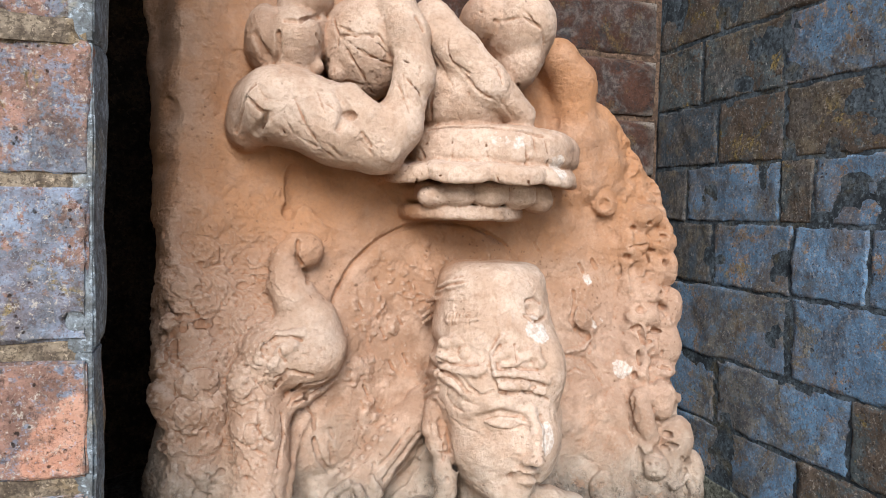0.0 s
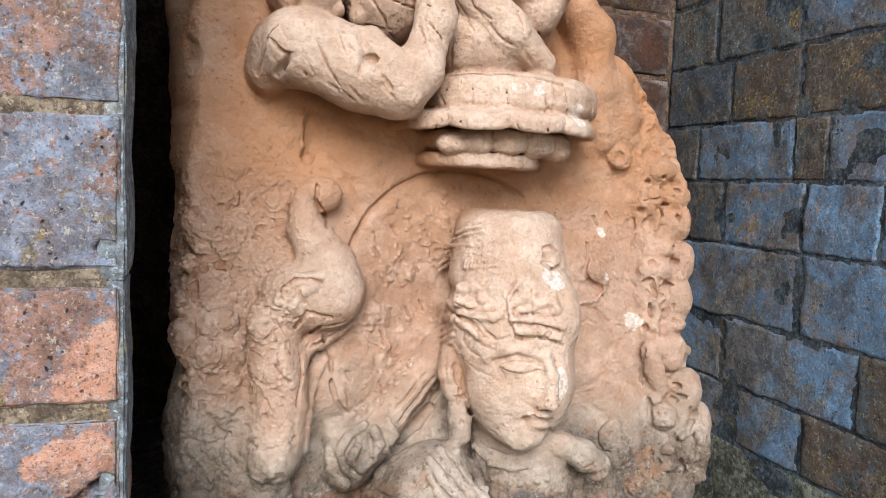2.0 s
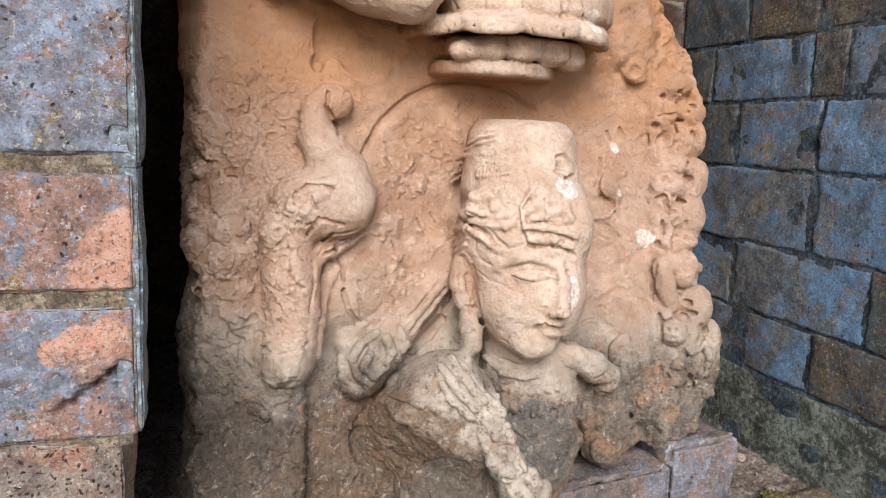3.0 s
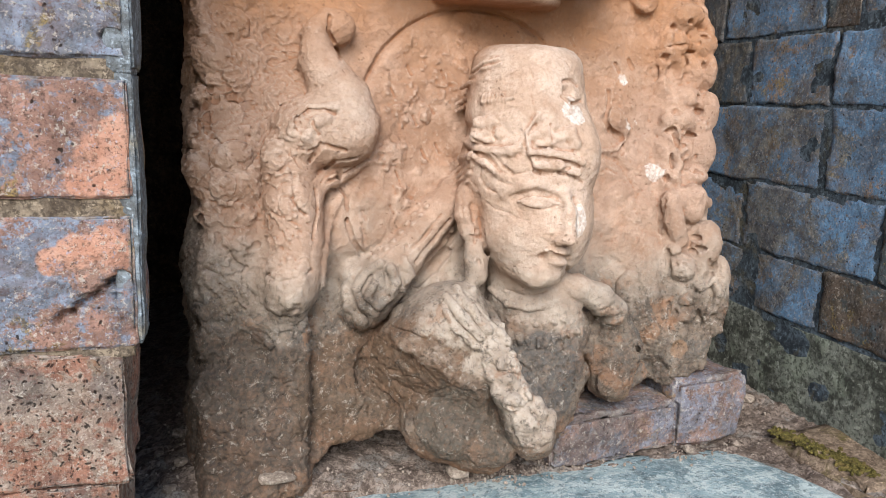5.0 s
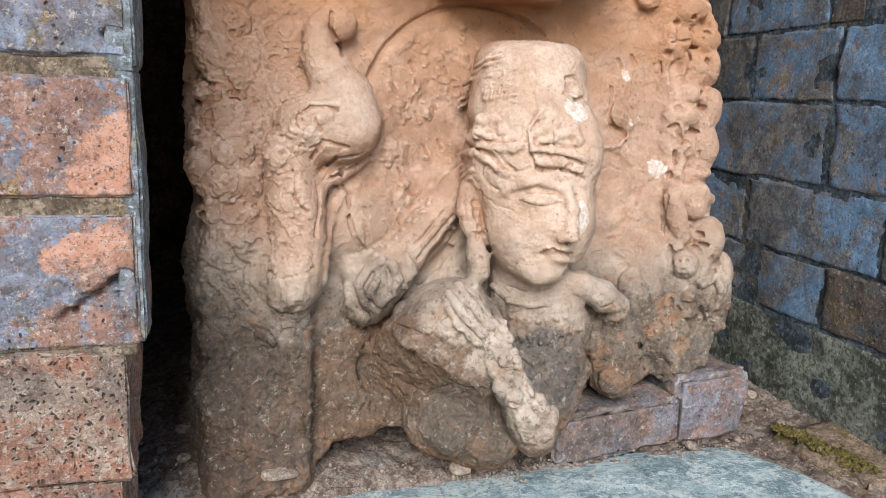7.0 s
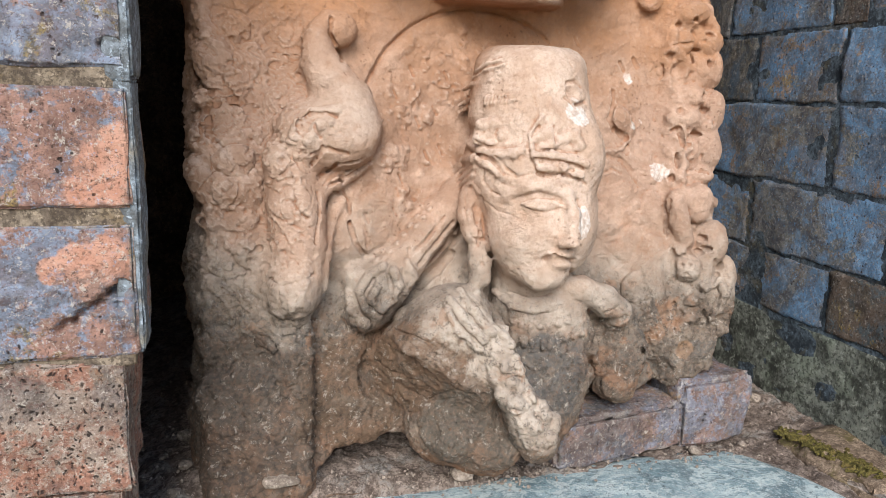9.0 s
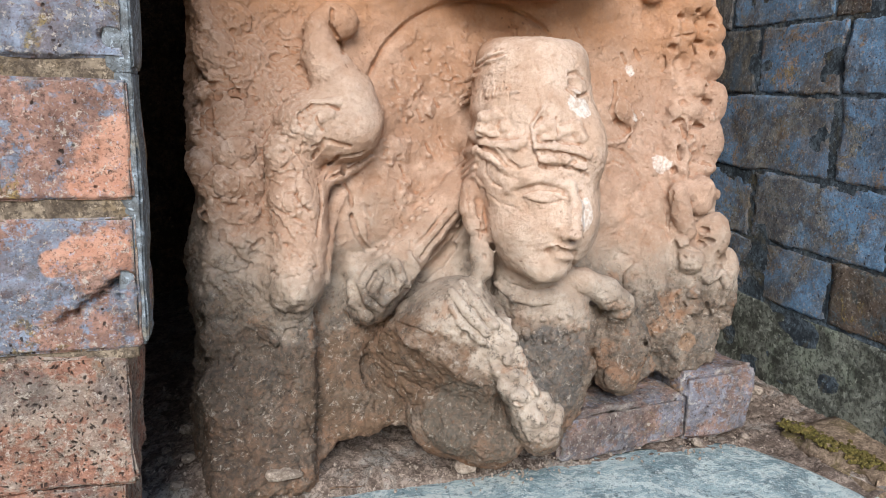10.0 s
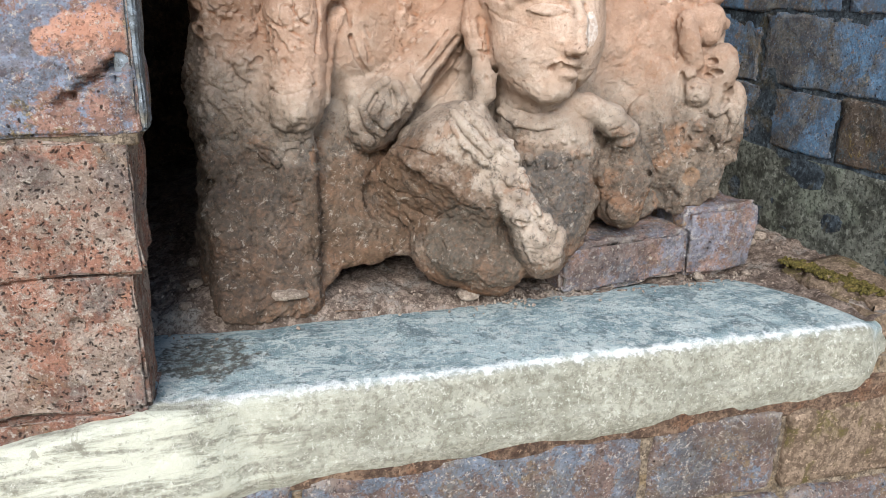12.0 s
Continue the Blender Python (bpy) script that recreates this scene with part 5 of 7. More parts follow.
st.ellipsoid((0.2002, 0.2090, 0.5803), (0.0058, 0.0045, 0.0042), -10, 0, 0.0020)
st.ellipsoid((0.2112, 0.2102, 0.5833), (0.0059, 0.0045, 0.0043), 10, 0, 0.0020)
st.ellipsoid((0.2187, 0.2135, 0.5729), (0.0059, 0.0045, 0.0043), 22, 0, 0.0020)
st.ellipsoid((0.2394, 0.2270, 0.6080), (0.0060, 0.0045, 0.0044), -5, 0, 0.0020)
st.ellipsoid((0.2544, 0.2328, 0.6302), (0.0061, 0.0045, 0.0044), 20, 0, 0.0020)
st.ellipsoid((0.2319, 0.2093, 0.5224), (0.0060, 0.0045, 0.0044), -15, 0, 0.0020)
# crown: tapering drum with a domed top, bands of twisted cord
st.drum((0.3295, 0.1740, 0.5633), (0.3310, 0.1880, 0.6440), 0.0605, 0.0500, 0.004, 0.018)
# head: skull, face, jaw, cheeks
st.ellipsoid((0.3325, 0.1749, 0.5338), (0.0645, 0.0630, 0.0704), 0, 0, 0.0060)
st.ellipsoid((0.3385, 0.1656, 0.4830), (0.0545, 0.0570, 0.0600), 0, 0, 0.0100)
st.ellipsoid((0.3328, 0.1500, 0.4434), (0.0268, 0.0340, 0.0215), 0, 0, 0.0140)
st.ellipsoid((0.3177, 0.1520, 0.4679), (0.0265, 0.0320, 0.0265), 0, 0, 0.0120)
st.ellipsoid((0.3544, 0.1420, 0.4815), (0.0222, 0.0300, 0.0328), 0, 0, 0.0220)
st.ellipsoid((0.3656, 0.1520, 0.5478), (0.0222, 0.0400, 0.0328), 0, 0, 0.0200)
st.ellipsoid((0.3812, 0.1500, 0.5017), (0.0075, 0.0120, 0.0065), 0, 0, 0.0100)
st.tube([(0.2686, 0.2050, 0.5825, 0.0022), (0.2827, 0.2211, 0.5870, 0.0027), (0.2784, 0.1532, 0.5915, 0.0024), (0.2973, 0.1331, 0.5953, 0.0020)], 0.0010)
st.tube([(0.2684, 0.2050, 0.5889, 0.0022), (0.2823, 0.2207, 0.5929, 0.0027), (0.2787, 0.1550, 0.5964, 0.0024), (0.2915, 0.1392, 0.5989, 0.0020)], 0.0010)
st.tube([(0.2728, 0.2050, 0.6038, 0.0022), (0.2756, 0.1845, 0.6090, 0.0025), (0.2833, 0.1550, 0.6119, 0.0020)], 0.0010)
st.tube([(0.2752, 0.2129, 0.5933, 0.0010), (0.2706, 0.2041, 0.5837, 0.0010)], 0.0006, True)
st.tube([(0.2789, 0.2134, 0.5941, 0.0010), (0.2757, 0.2094, 0.5844, 0.0010)], 0.0006, True)
st.tube([(0.2743, 0.1882, 0.5948, 0.0010), (0.2804, 0.2131, 0.5852, 0.0010)], 0.0006, True)
st.tube([(0.2737, 0.1760, 0.5956, 0.0009), (0.2722, 0.1769, 0.5863, 0.0009)], 0.0006, True)
st.tube([(0.2747, 0.1688, 0.5963, 0.0009), (0.2730, 0.1690, 0.5872, 0.0009)], 0.0006, True)
st.tube([(0.2761, 0.1632, 0.5970, 0.0009), (0.2744, 0.1631, 0.5880, 0.0009)], 0.0006, True)
st.tube([(0.2766, 0.1550, 0.5977, 0.0009), (0.2760, 0.1582, 0.5887, 0.0009)], 0.0006, True)
st.tube([(0.2789, 0.1521, 0.5985, 0.0009), (0.2772, 0.1519, 0.5895, 0.0009)], 0.0006, True)
st.tube([(0.2814, 0.1498, 0.5992, 0.0009), (0.2794, 0.1490, 0.5903, 0.0009)], 0.0006, True)
st.tube([(0.2838, 0.1475, 0.5999, 0.0009), (0.2817, 0.1463, 0.5910, 0.0009)], 0.0006, True)
st.tube([(0.2862, 0.1452, 0.6007, 0.0009), (0.2840, 0.1437, 0.5918, 0.0009)], 0.0006, True)
st.tube([(0.2886, 0.1428, 0.6014, 0.0009), (0.2863, 0.1410, 0.5925, 0.0009)], 0.0006, True)
st.tube([(0.2910, 0.1406, 0.6021, 0.0009), (0.2887, 0.1387, 0.5933, 0.0009)], 0.0006, True)
st.tube([(0.2935, 0.1387, 0.6028, 0.0009), (0.2910, 0.1364, 0.5940, 0.0009)], 0.0006, True)
st.tube([(0.2767, 0.1888, 0.6142, 0.0021), (0.2807, 0.1642, 0.6213, 0.0024), (0.2912, 0.1495, 0.6253, 0.0020)], 0.0010)
st.tube([(0.2771, 0.1809, 0.6201, 0.0021), (0.2820, 0.1641, 0.6268, 0.0024), (0.2899, 0.1536, 0.6297, 0.0020)], 0.0010)
st.tube([(0.2758, 0.1830, 0.6171, 0.0010), (0.2807, 0.1617, 0.6242, 0.0010), (0.2913, 0.1502, 0.6277, 0.0010)], 0.0012, True)
st.tube([(0.2782, 0.1686, 0.6248, 0.0012), (0.2862, 0.1615, 0.6318, 0.0012), (0.2944, 0.1522, 0.6338, 0.0012)], 0.0012, True)
st.ellipsoid((0.3512, 0.1286, 0.6041), (0.0080, 0.0040, 0.0090), 0, 0, 0.0030, True)
st.ellipsoid((0.3495, 0.1294, 0.5957), (0.0070, 0.0040, 0.0040), 0, 0, 0.0030)
st.tube([(0.3446, 0.1308, 0.6121, 0.0019), (0.3546, 0.1349, 0.6136, 0.0019), (0.3619, 0.1378, 0.6089, 0.0019)], 0.0012, True)
st.tube([(0.3423, 0.1261, 0.5989, 0.0019), (0.3509, 0.1261, 0.5928, 0.0019), (0.3675, 0.1379, 0.5962, 0.0019)], 0.0012, True)
st.tube([(0.3122, 0.1350, 0.6243, 0.0011), (0.3162, 0.1300, 0.6124, 0.0011), (0.3130, 0.1264, 0.5978, 0.0011), (0.3167, 0.1201, 0.5812, 0.0011)], 0.0012, True)
st.tube([(0.3493, 0.1381, 0.6310, 0.0011), (0.3524, 0.1369, 0.6253, 0.0011)], 0.0012, True)
# hair: rosette, rolls, curls over the brow
st.ellipsoid((0.2820, 0.1493, 0.5663), (0.0152, 0.0100, 0.0132), 0, 0, 0.0030)
st.ellipsoid((0.2726, 0.1447, 0.5733), (0.0065, 0.0050, 0.0055), 0, 0, 0.0020)
st.ellipsoid((0.2840, 0.1412, 0.5747), (0.0070, 0.0050, 0.0055), 0, 0, 0.0020)
st.ellipsoid((0.2895, 0.1375, 0.5651), (0.0055, 0.0050, 0.0065), 0, 0, 0.0020)
st.ellipsoid((0.2819, 0.1418, 0.5578), (0.0075, 0.0050, 0.0045), 0, 0, 0.0020)
st.ellipsoid((0.2703, 0.1455, 0.5613), (0.0060, 0.0050, 0.0060), 0, 0, 0.0020)
st.tube([(0.2708, 0.1416, 0.5664, 0.0011), (0.2774, 0.1396, 0.5687, 0.0011), (0.2835, 0.1382, 0.5649, 0.0011)], 0.0012, True)
st.tube([(0.2711, 0.1733, 0.5551, 0.0042), (0.2742, 0.1511, 0.5515, 0.0046), (0.2843, 0.1338, 0.5484, 0.0040), (0.2963, 0.1237, 0.5504, 0.0044), (0.3055, 0.1211, 0.5556, 0.0039)], 0.0030)
st.tube([(0.2687, 0.1827, 0.5386, 0.0043), (0.2709, 0.1560, 0.5425, 0.0046), (0.2780, 0.1401, 0.5389, 0.0040), (0.2867, 0.1306, 0.5308, 0.0040)], 0.0030)
st.tube([(0.2694, 0.1670, 0.5467, 0.0019), (0.2733, 0.1476, 0.5462, 0.0019), (0.2833, 0.1341, 0.5394, 0.0019), (0.2882, 0.1273, 0.5312, 0.0019)], 0.0012, True)
st.tube([(0.2660, 0.1433, 0.5593, 0.0016), (0.2762, 0.1416, 0.5547, 0.0016), (0.2889, 0.1327, 0.5545, 0.0016), (0.2967, 0.1256, 0.5561, 0.0016)], 0.0012, True)
st.tube([(0.2811, 0.1319, 0.5465, 0.0016), (0.2907, 0.1277, 0.5361, 0.0016), (0.2971, 0.1230, 0.5317, 0.0016)], 0.0012, True)
st.tube([(0.3174, 0.1220, 0.5821, 0.0034), (0.3082, 0.1231, 0.5687, 0.0034), (0.3080, 0.1180, 0.5544, 0.0034), (0.3130, 0.1151, 0.5400, 0.0034)], 0.0020)
st.tube([(0.3148, 0.1211, 0.5835, 0.0021), (0.3051, 0.1218, 0.5672, 0.0021), (0.3053, 0.1163, 0.5530, 0.0021), (0.3103, 0.1138, 0.5406, 0.0021), (0.3174, 0.1143, 0.5337, 0.0021)], 0.0012, True)
st.tube([(0.3152, 0.1203, 0.5641, 0.0044), (0.3249, 0.1187, 0.5693, 0.0049), (0.3283, 0.1165, 0.5597, 0.0044), (0.3196, 0.1168, 0.5571, 0.0034)], 0.0030)
st.tube([(0.3354, 0.1171, 0.5623, 0.0045), (0.3479, 0.1180, 0.5674, 0.0050), (0.3531, 0.1137, 0.5579, 0.0045)], 0.0030)
st.tube([(0.3104, 0.1129, 0.5494, 0.0034), (0.3263, 0.1129, 0.5497, 0.0039), (0.3421, 0.1118, 0.5471, 0.0040), (0.3583, 0.1106, 0.5424, 0.0030)], 0.0030)
st.tube([(0.3110, 0.1114, 0.5467, 0.0020), (0.3289, 0.1118, 0.5449, 0.0020), (0.3446, 0.1104, 0.5423, 0.0020), (0.3562, 0.1112, 0.5384, 0.0020)], 0.0012, True)
st.tube([(0.3164, 0.1151, 0.5533, 0.0016), (0.3349, 0.1146, 0.5536, 0.0016), (0.3504, 0.1129, 0.5520, 0.0016)], 0.0012, True)
st.tube([(0.3297, 0.1183, 0.5743, 0.0016), (0.3296, 0.1122, 0.5600, 0.0016)], 0.0012, True)
st.tube([(0.3094, 0.1191, 0.5655, 0.0016), (0.3162, 0.1202, 0.5739, 0.0016)], 0.0012, True)
st.ellipsoid((0.3228, 0.1128, 0.5384), (0.0108, 0.0045, 0.0044), 6, 0, 0.0015)
st.ellipsoid((0.3370, 0.1121, 0.5391), (0.0059, 0.0060, 0.0050), 0, 0, 0.0015)
st.ellipsoid((0.3515, 0.1121, 0.5333), (0.0080, 0.0040, 0.0040), 15, 0, 0.0015)
st.tube([(0.3154, 0.1158, 0.5336, 0.0020), (0.3250, 0.1130, 0.5310, 0.0020), (0.3381, 0.1124, 0.5331, 0.0020), (0.3471, 0.1114, 0.5373, 0.0020)], 0.0012, True)
st.tube([(0.3393, 0.1149, 0.5329, 0.0019), (0.3516, 0.1117, 0.5293, 0.0019), (0.3622, 0.1154, 0.5239, 0.0019)], 0.0012, True)
st.tube([(0.2686, 0.1718, 0.5239, 0.0013), (0.2722, 0.1566, 0.5188, 0.0012), (0.2760, 0.1509, 0.5122, 0.0012)], 0.0012, True)
st.tube([(0.2754, 0.1441, 0.5344, 0.0012), (0.2755, 0.1463, 0.5241, 0.0012), (0.2814, 0.1401, 0.5146, 0.0012)], 0.0012, True)
st.tube([(0.2872, 0.1307, 0.5233, 0.0012), (0.2956, 0.1243, 0.5206, 0.0012), (0.3084, 0.1169, 0.5235, 0.0012)], 0.0012, True)
st.tube([(0.2816, 0.1408, 0.5145, 0.0012), (0.2927, 0.1293, 0.5109, 0.0012), (0.3028, 0.1213, 0.5145, 0.0012)], 0.0012, True)
st.tube([(0.3081, 0.1166, 0.5275, 0.0012), (0.3175, 0.1136, 0.5269, 0.0012), (0.3301, 0.1120, 0.5291, 0.0012)], 0.0012, True)
st.tube([(0.3180, 0.1140, 0.5229, 0.0012), (0.3305, 0.1123, 0.5241, 0.0012), (0.3392, 0.1127, 0.5201, 0.0012)], 0.0012, True)
st.tube([(0.2867, 0.1308, 0.5333, 0.0012), (0.2970, 0.1223, 0.5293, 0.0012), (0.3099, 0.1156, 0.5335, 0.0012)], 0.0012, True)
st.tube([(0.2789, 0.1503, 0.5056, 0.0009), (0.2887, 0.1384, 0.4969, 0.0009), (0.2982, 0.1272, 0.4950, 0.0009)], 0.0012, True)
st.tube([(0.3002, 0.1251, 0.4922, 0.0009), (0.3084, 0.1182, 0.4902, 0.0009), (0.3127, 0.1153, 0.4886, 0.0009)], 0.0012, True)
st.tube([(0.3025, 0.1377, 0.4416, 0.0009), (0.3176, 0.1255, 0.4334, 0.0009)], 0.0012, True)
# brow, lids, nose, lips, chin
st.tube([(0.2945, 0.1313, 0.5117, 0.0040), (0.3070, 0.1195, 0.5212, 0.0040), (0.3239, 0.1152, 0.5228, 0.0040), (0.3395, 0.1127, 0.5161, 0.0035)], 0.0060)
st.tube([(0.2987, 0.1235, 0.5087, 0.0025), (0.3180, 0.1128, 0.5151, 0.0025), (0.3361, 0.1105, 0.5104, 0.0020)], 0.0040, True)
st.ellipsoid((0.3220, 0.1181, 0.5048), (0.0171, 0.0075, 0.0065), 3, 0, 0.0040)
st.tube([(0.3045, 0.1204, 0.5061, 0.0015), (0.3157, 0.1130, 0.5101, 0.0015), (0.3296, 0.1114, 0.5088, 0.0015), (0.3381, 0.1102, 0.5044, 0.0012)], 0.0010)
st.tube([(0.3051, 0.1189, 0.5038, 0.0012), (0.3115, 0.1144, 0.5009, 0.0012), (0.3228, 0.1115, 0.4997, 0.0012), (0.3377, 0.1093, 0.5040, 0.0012)], 0.0012, True)
st.tube([(0.3050, 0.1217, 0.5079, 0.0010), (0.3168, 0.1160, 0.5127, 0.0010), (0.3319, 0.1133, 0.5110, 0.0010)], 0.0012, True)
st.tube([(0.3443, 0.1113, 0.5153, 0.0040), (0.3475, 0.1060, 0.4979, 0.0050), (0.3474, 0.1029, 0.4802, 0.0060)], 0.0060)
st.ellipsoid((0.3444, 0.1015, 0.4744), (0.0075, 0.0100, 0.0050), 0, 0, 0.0040)
st.ellipsoid((0.3377, 0.1054, 0.4717), (0.0040, 0.0060, 0.0035), 0, 0, 0.0030)
st.tube([(0.3319, 0.1079, 0.4775, 0.0012), (0.3338, 0.1050, 0.4709, 0.0012), (0.3419, 0.1078, 0.4671, 0.0012)], 0.0012, True)
st.tube([(0.3544, 0.1132, 0.5105, 0.0019), (0.3584, 0.1107, 0.5007, 0.0019)], 0.0012, True)
st.ellipsoid((0.3463, 0.1077, 0.4670), (0.0035, 0.0040, 0.0015), 0, 0, 0.0020, True)
st.ellipsoid((0.3400, 0.1100, 0.4620), (0.0122, 0.0050, 0.0030), 4, 0, 0.0040)
st.ellipsoid((0.3421, 0.1130, 0.4520), (0.0097, 0.0060, 0.0041), 4, 0, 0.0040)
st.tube([(0.3279, 0.1142, 0.4573, 0.0018), (0.3324, 0.1076, 0.4612, 0.0018), (0.3422, 0.1093, 0.4580, 0.0018), (0.3542, 0.1131, 0.4558, 0.0018)], 0.0012, True)
st.tube([(0.3351, 0.1138, 0.4462, 0.0012), (0.3454, 0.1163, 0.4432, 0.0012), (0.3518, 0.1163, 0.4473, 0.0012)], 0.0012, True)
st.ellipsoid((0.3273, 0.1153, 0.4565), (0.0025, 0.0040, 0.0025), 0, 0, 0.0030, True)
st.tube([(0.3524, 0.1141, 0.4551, 0.0015), (0.3556, 0.1203, 0.4441, 0.0016), (0.3922, 0.2033, 0.4118, 0.0015)], 0.0030, True)
st.ellipsoid((0.3305, 0.1222, 0.4370), (0.0165, 0.0110, 0.0093), 0, 0, 0.0120)
# strands behind the ear, ear, lobe, pendant
st.tube([(0.2700, 0.1484, 0.5431, 0.0028), (0.2704, 0.1920, 0.5266, 0.0032), (0.2589, 0.2030, 0.5111, 0.0030)], 0.0012)
st.tube([(0.2710, 0.1552, 0.5354, 0.0028), (0.2696, 0.1920, 0.5190, 0.0032), (0.2586, 0.2030, 0.5040, 0.0030)], 0.0012)
st.tube([(0.2706, 0.1580, 0.5279, 0.0028), (0.2687, 0.1920, 0.5114, 0.0033), (0.2583, 0.2030, 0.4968, 0.0030)], 0.0012)
st.tube([(0.2710, 0.1633, 0.5201, 0.0029), (0.2679, 0.1920, 0.5038, 0.0033), (0.2580, 0.2030, 0.4896, 0.0030)], 0.0012)
st.tube([(0.2714, 0.1684, 0.5121, 0.0029), (0.2671, 0.1920, 0.4961, 0.0033), (0.2577, 0.2030, 0.4823, 0.0030)], 0.0012)
st.tube([(0.2828, 0.1760, 0.5128, 0.0075), (0.2729, 0.1720, 0.5042, 0.0101), (0.2706, 0.1680, 0.4888, 0.0106), (0.2743, 0.1650, 0.4716, 0.0095)], 0.0040)
st.tube([(0.2787, 0.1630, 0.4594, 0.0085), (0.2806, 0.1600, 0.4453, 0.0112), (0.2811, 0.1580, 0.4321, 0.0107)], 0.0030)
st.tube([(0.2774, 0.1527, 0.5068, 0.0031), (0.2743, 0.1583, 0.4966, 0.0037), (0.2757, 0.1573, 0.4836, 0.0031)], 0.0020, True)
st.tube([(0.2644, 0.1648, 0.5063, 0.0013), (0.2646, 0.1578, 0.4889, 0.0012), (0.2693, 0.1566, 0.4731, 0.0013)], 0.0012, True)
st.tube([(0.2784, 0.1573, 0.4745, 0.0020), (0.2768, 0.1560, 0.4624, 0.0020)], 0.0012, True)
st.tube([(0.2853, 0.1543, 0.4707, 0.0021), (0.2892, 0.1567, 0.4540, 0.0032), (0.3130, 0.2102, 0.4247, 0.0040), (0.3210, 0.2063, 0.4105, 0.0035)], 0.0020, True)
st.tube([(0.2715, 0.1560, 0.4695, 0.0013), (0.2828, 0.1596, 0.4670, 0.0013)], 0.0012, True)
st.ellipsoid((0.2789, 0.1482, 0.4453), (0.0026, 0.0030, 0.0031), 0, 0, 0.0010, True)
# neck and chest
st.tube([(0.3401, 0.1800, 0.4308, 0.0371), (0.3421, 0.1780, 0.4052, 0.0395)], 0.0100)
st.ellipsoid((0.3536, 0.1864, 0.3471), (0.0670, 0.0550, 0.0640), 0, 0, 0.0120)
st.ellipsoid((0.3442, 0.1796, 0.3011), (0.0560, 0.0520, 0.0611), 0, 0, 0.0120)
st.tube([(0.3029, 0.1764, 0.4111, 0.0033), (0.3128, 0.1516, 0.4038, 0.0032), (0.3314, 0.1402, 0.4012, 0.0032), (0.3514, 0.1406, 0.4086, 0.0027)], 0.0040)
st.tube([(0.3026, 0.1684, 0.4064, 0.0013), (0.3150, 0.1490, 0.3983, 0.0013), (0.3314, 0.1393, 0.3965, 0.0013), (0.3550, 0.1407, 0.4006, 0.0013)], 0.0012, True)
st.tube([(0.3087, 0.1581, 0.4173, 0.0013), (0.3259, 0.1425, 0.4125, 0.0013), (0.3477, 0.1400, 0.4167, 0.0013)], 0.0012, True)
st.ellipsoid((0.3670, 0.1515, 0.3855), (0.0244, 0.0160, 0.0277), 0, 0, 0.0100)
# near shoulder and broken arm, its faces split by the break
# near shoulder, broken arm stump
st.ellipsoid((0.2504, 0.1600, 0.3903), (0.0417, 0.0420, 0.0310), -28, 0, 0.0100)
st.ellipsoid((0.2270, 0.1607, 0.3465), (0.0473, 0.0460, 0.0457), -30, 0, 0.0080)
st.ellipsoid((0.2592, 0.1610, 0.3153), (0.0439, 0.0480, 0.0604), 0, 0, 0.0100)
st.capsule((0.2328, 0.1544, 0.3762), (0.2764, 0.1469, 0.3425), 0.0275, 0.0302, 0.0100)
st.shave((0.2271, 0.1213, 0.3607), (-0.45, -0.72, -0.50), 0.085)
st.ellipsoid((0.2505, 0.1669, 0.2841), (0.0367, 0.0400, 0.0400), 0, 0, 0.0080)
st.ellipsoid((0.2902, 0.1609, 0.2711), (0.0405, 0.0460, 0.0382), 0, 0, 0.0100)
st.tube([(0.2189, 0.1740, 0.3860, 0.0140), (0.2447, 0.1680, 0.3988, 0.0161), (0.2705, 0.1600, 0.3960, 0.0183)], 0.0100)
st.shave((0.2186, 0.1358, 0.3545), (-0.55, -0.62, -0.56), 0.05)
st.shave((0.2065, 0.1629, 0.3398), (-0.75, -0.62, -0.2), 0.045)
st.tube([(0.1996, 0.1609, 0.3832, 0.0020), (0.2123, 0.1348, 0.3848, 0.0019), (0.2255, 0.1246, 0.3795, 0.0019), (0.2350, 0.1186, 0.3624, 0.0019), (0.2458, 0.1182, 0.3511, 0.0019)], 0.0020, True)
st.tube([(0.1868, 0.1888, 0.3488, 0.0018), (0.2024, 0.1691, 0.3377, 0.0018), (0.2248, 0.1476, 0.3358, 0.0017)], 0.0012, True)
st.tube([(0.2374, 0.1515, 0.3192, 0.0017), (0.2514, 0.1256, 0.3342, 0.0017), (0.2758, 0.1164, 0.3304, 0.0017)], 0.0012, True)
st.tube([(0.2085, 0.1693, 0.3143, 0.0020), (0.2204, 0.1471, 0.2940, 0.0020), (0.2246, 0.1397, 0.2770, 0.0020)], 0.0012, True)
st.ellipsoid((0.2554, 0.1317, 0.2806), (0.0234, 0.0160, 0.0213), 0, 0, 0.0060)
st.ellipsoid((0.2919, 0.1217, 0.2702), (0.0246, 0.0140, 0.0160), 0, 0, 0.0060)
st.tube([(0.2383, 0.1370, 0.3054, 0.0026), (0.2416, 0.1277, 0.2951, 0.0042), (0.2460, 0.1192, 0.2846, 0.0042)], 0.0020)
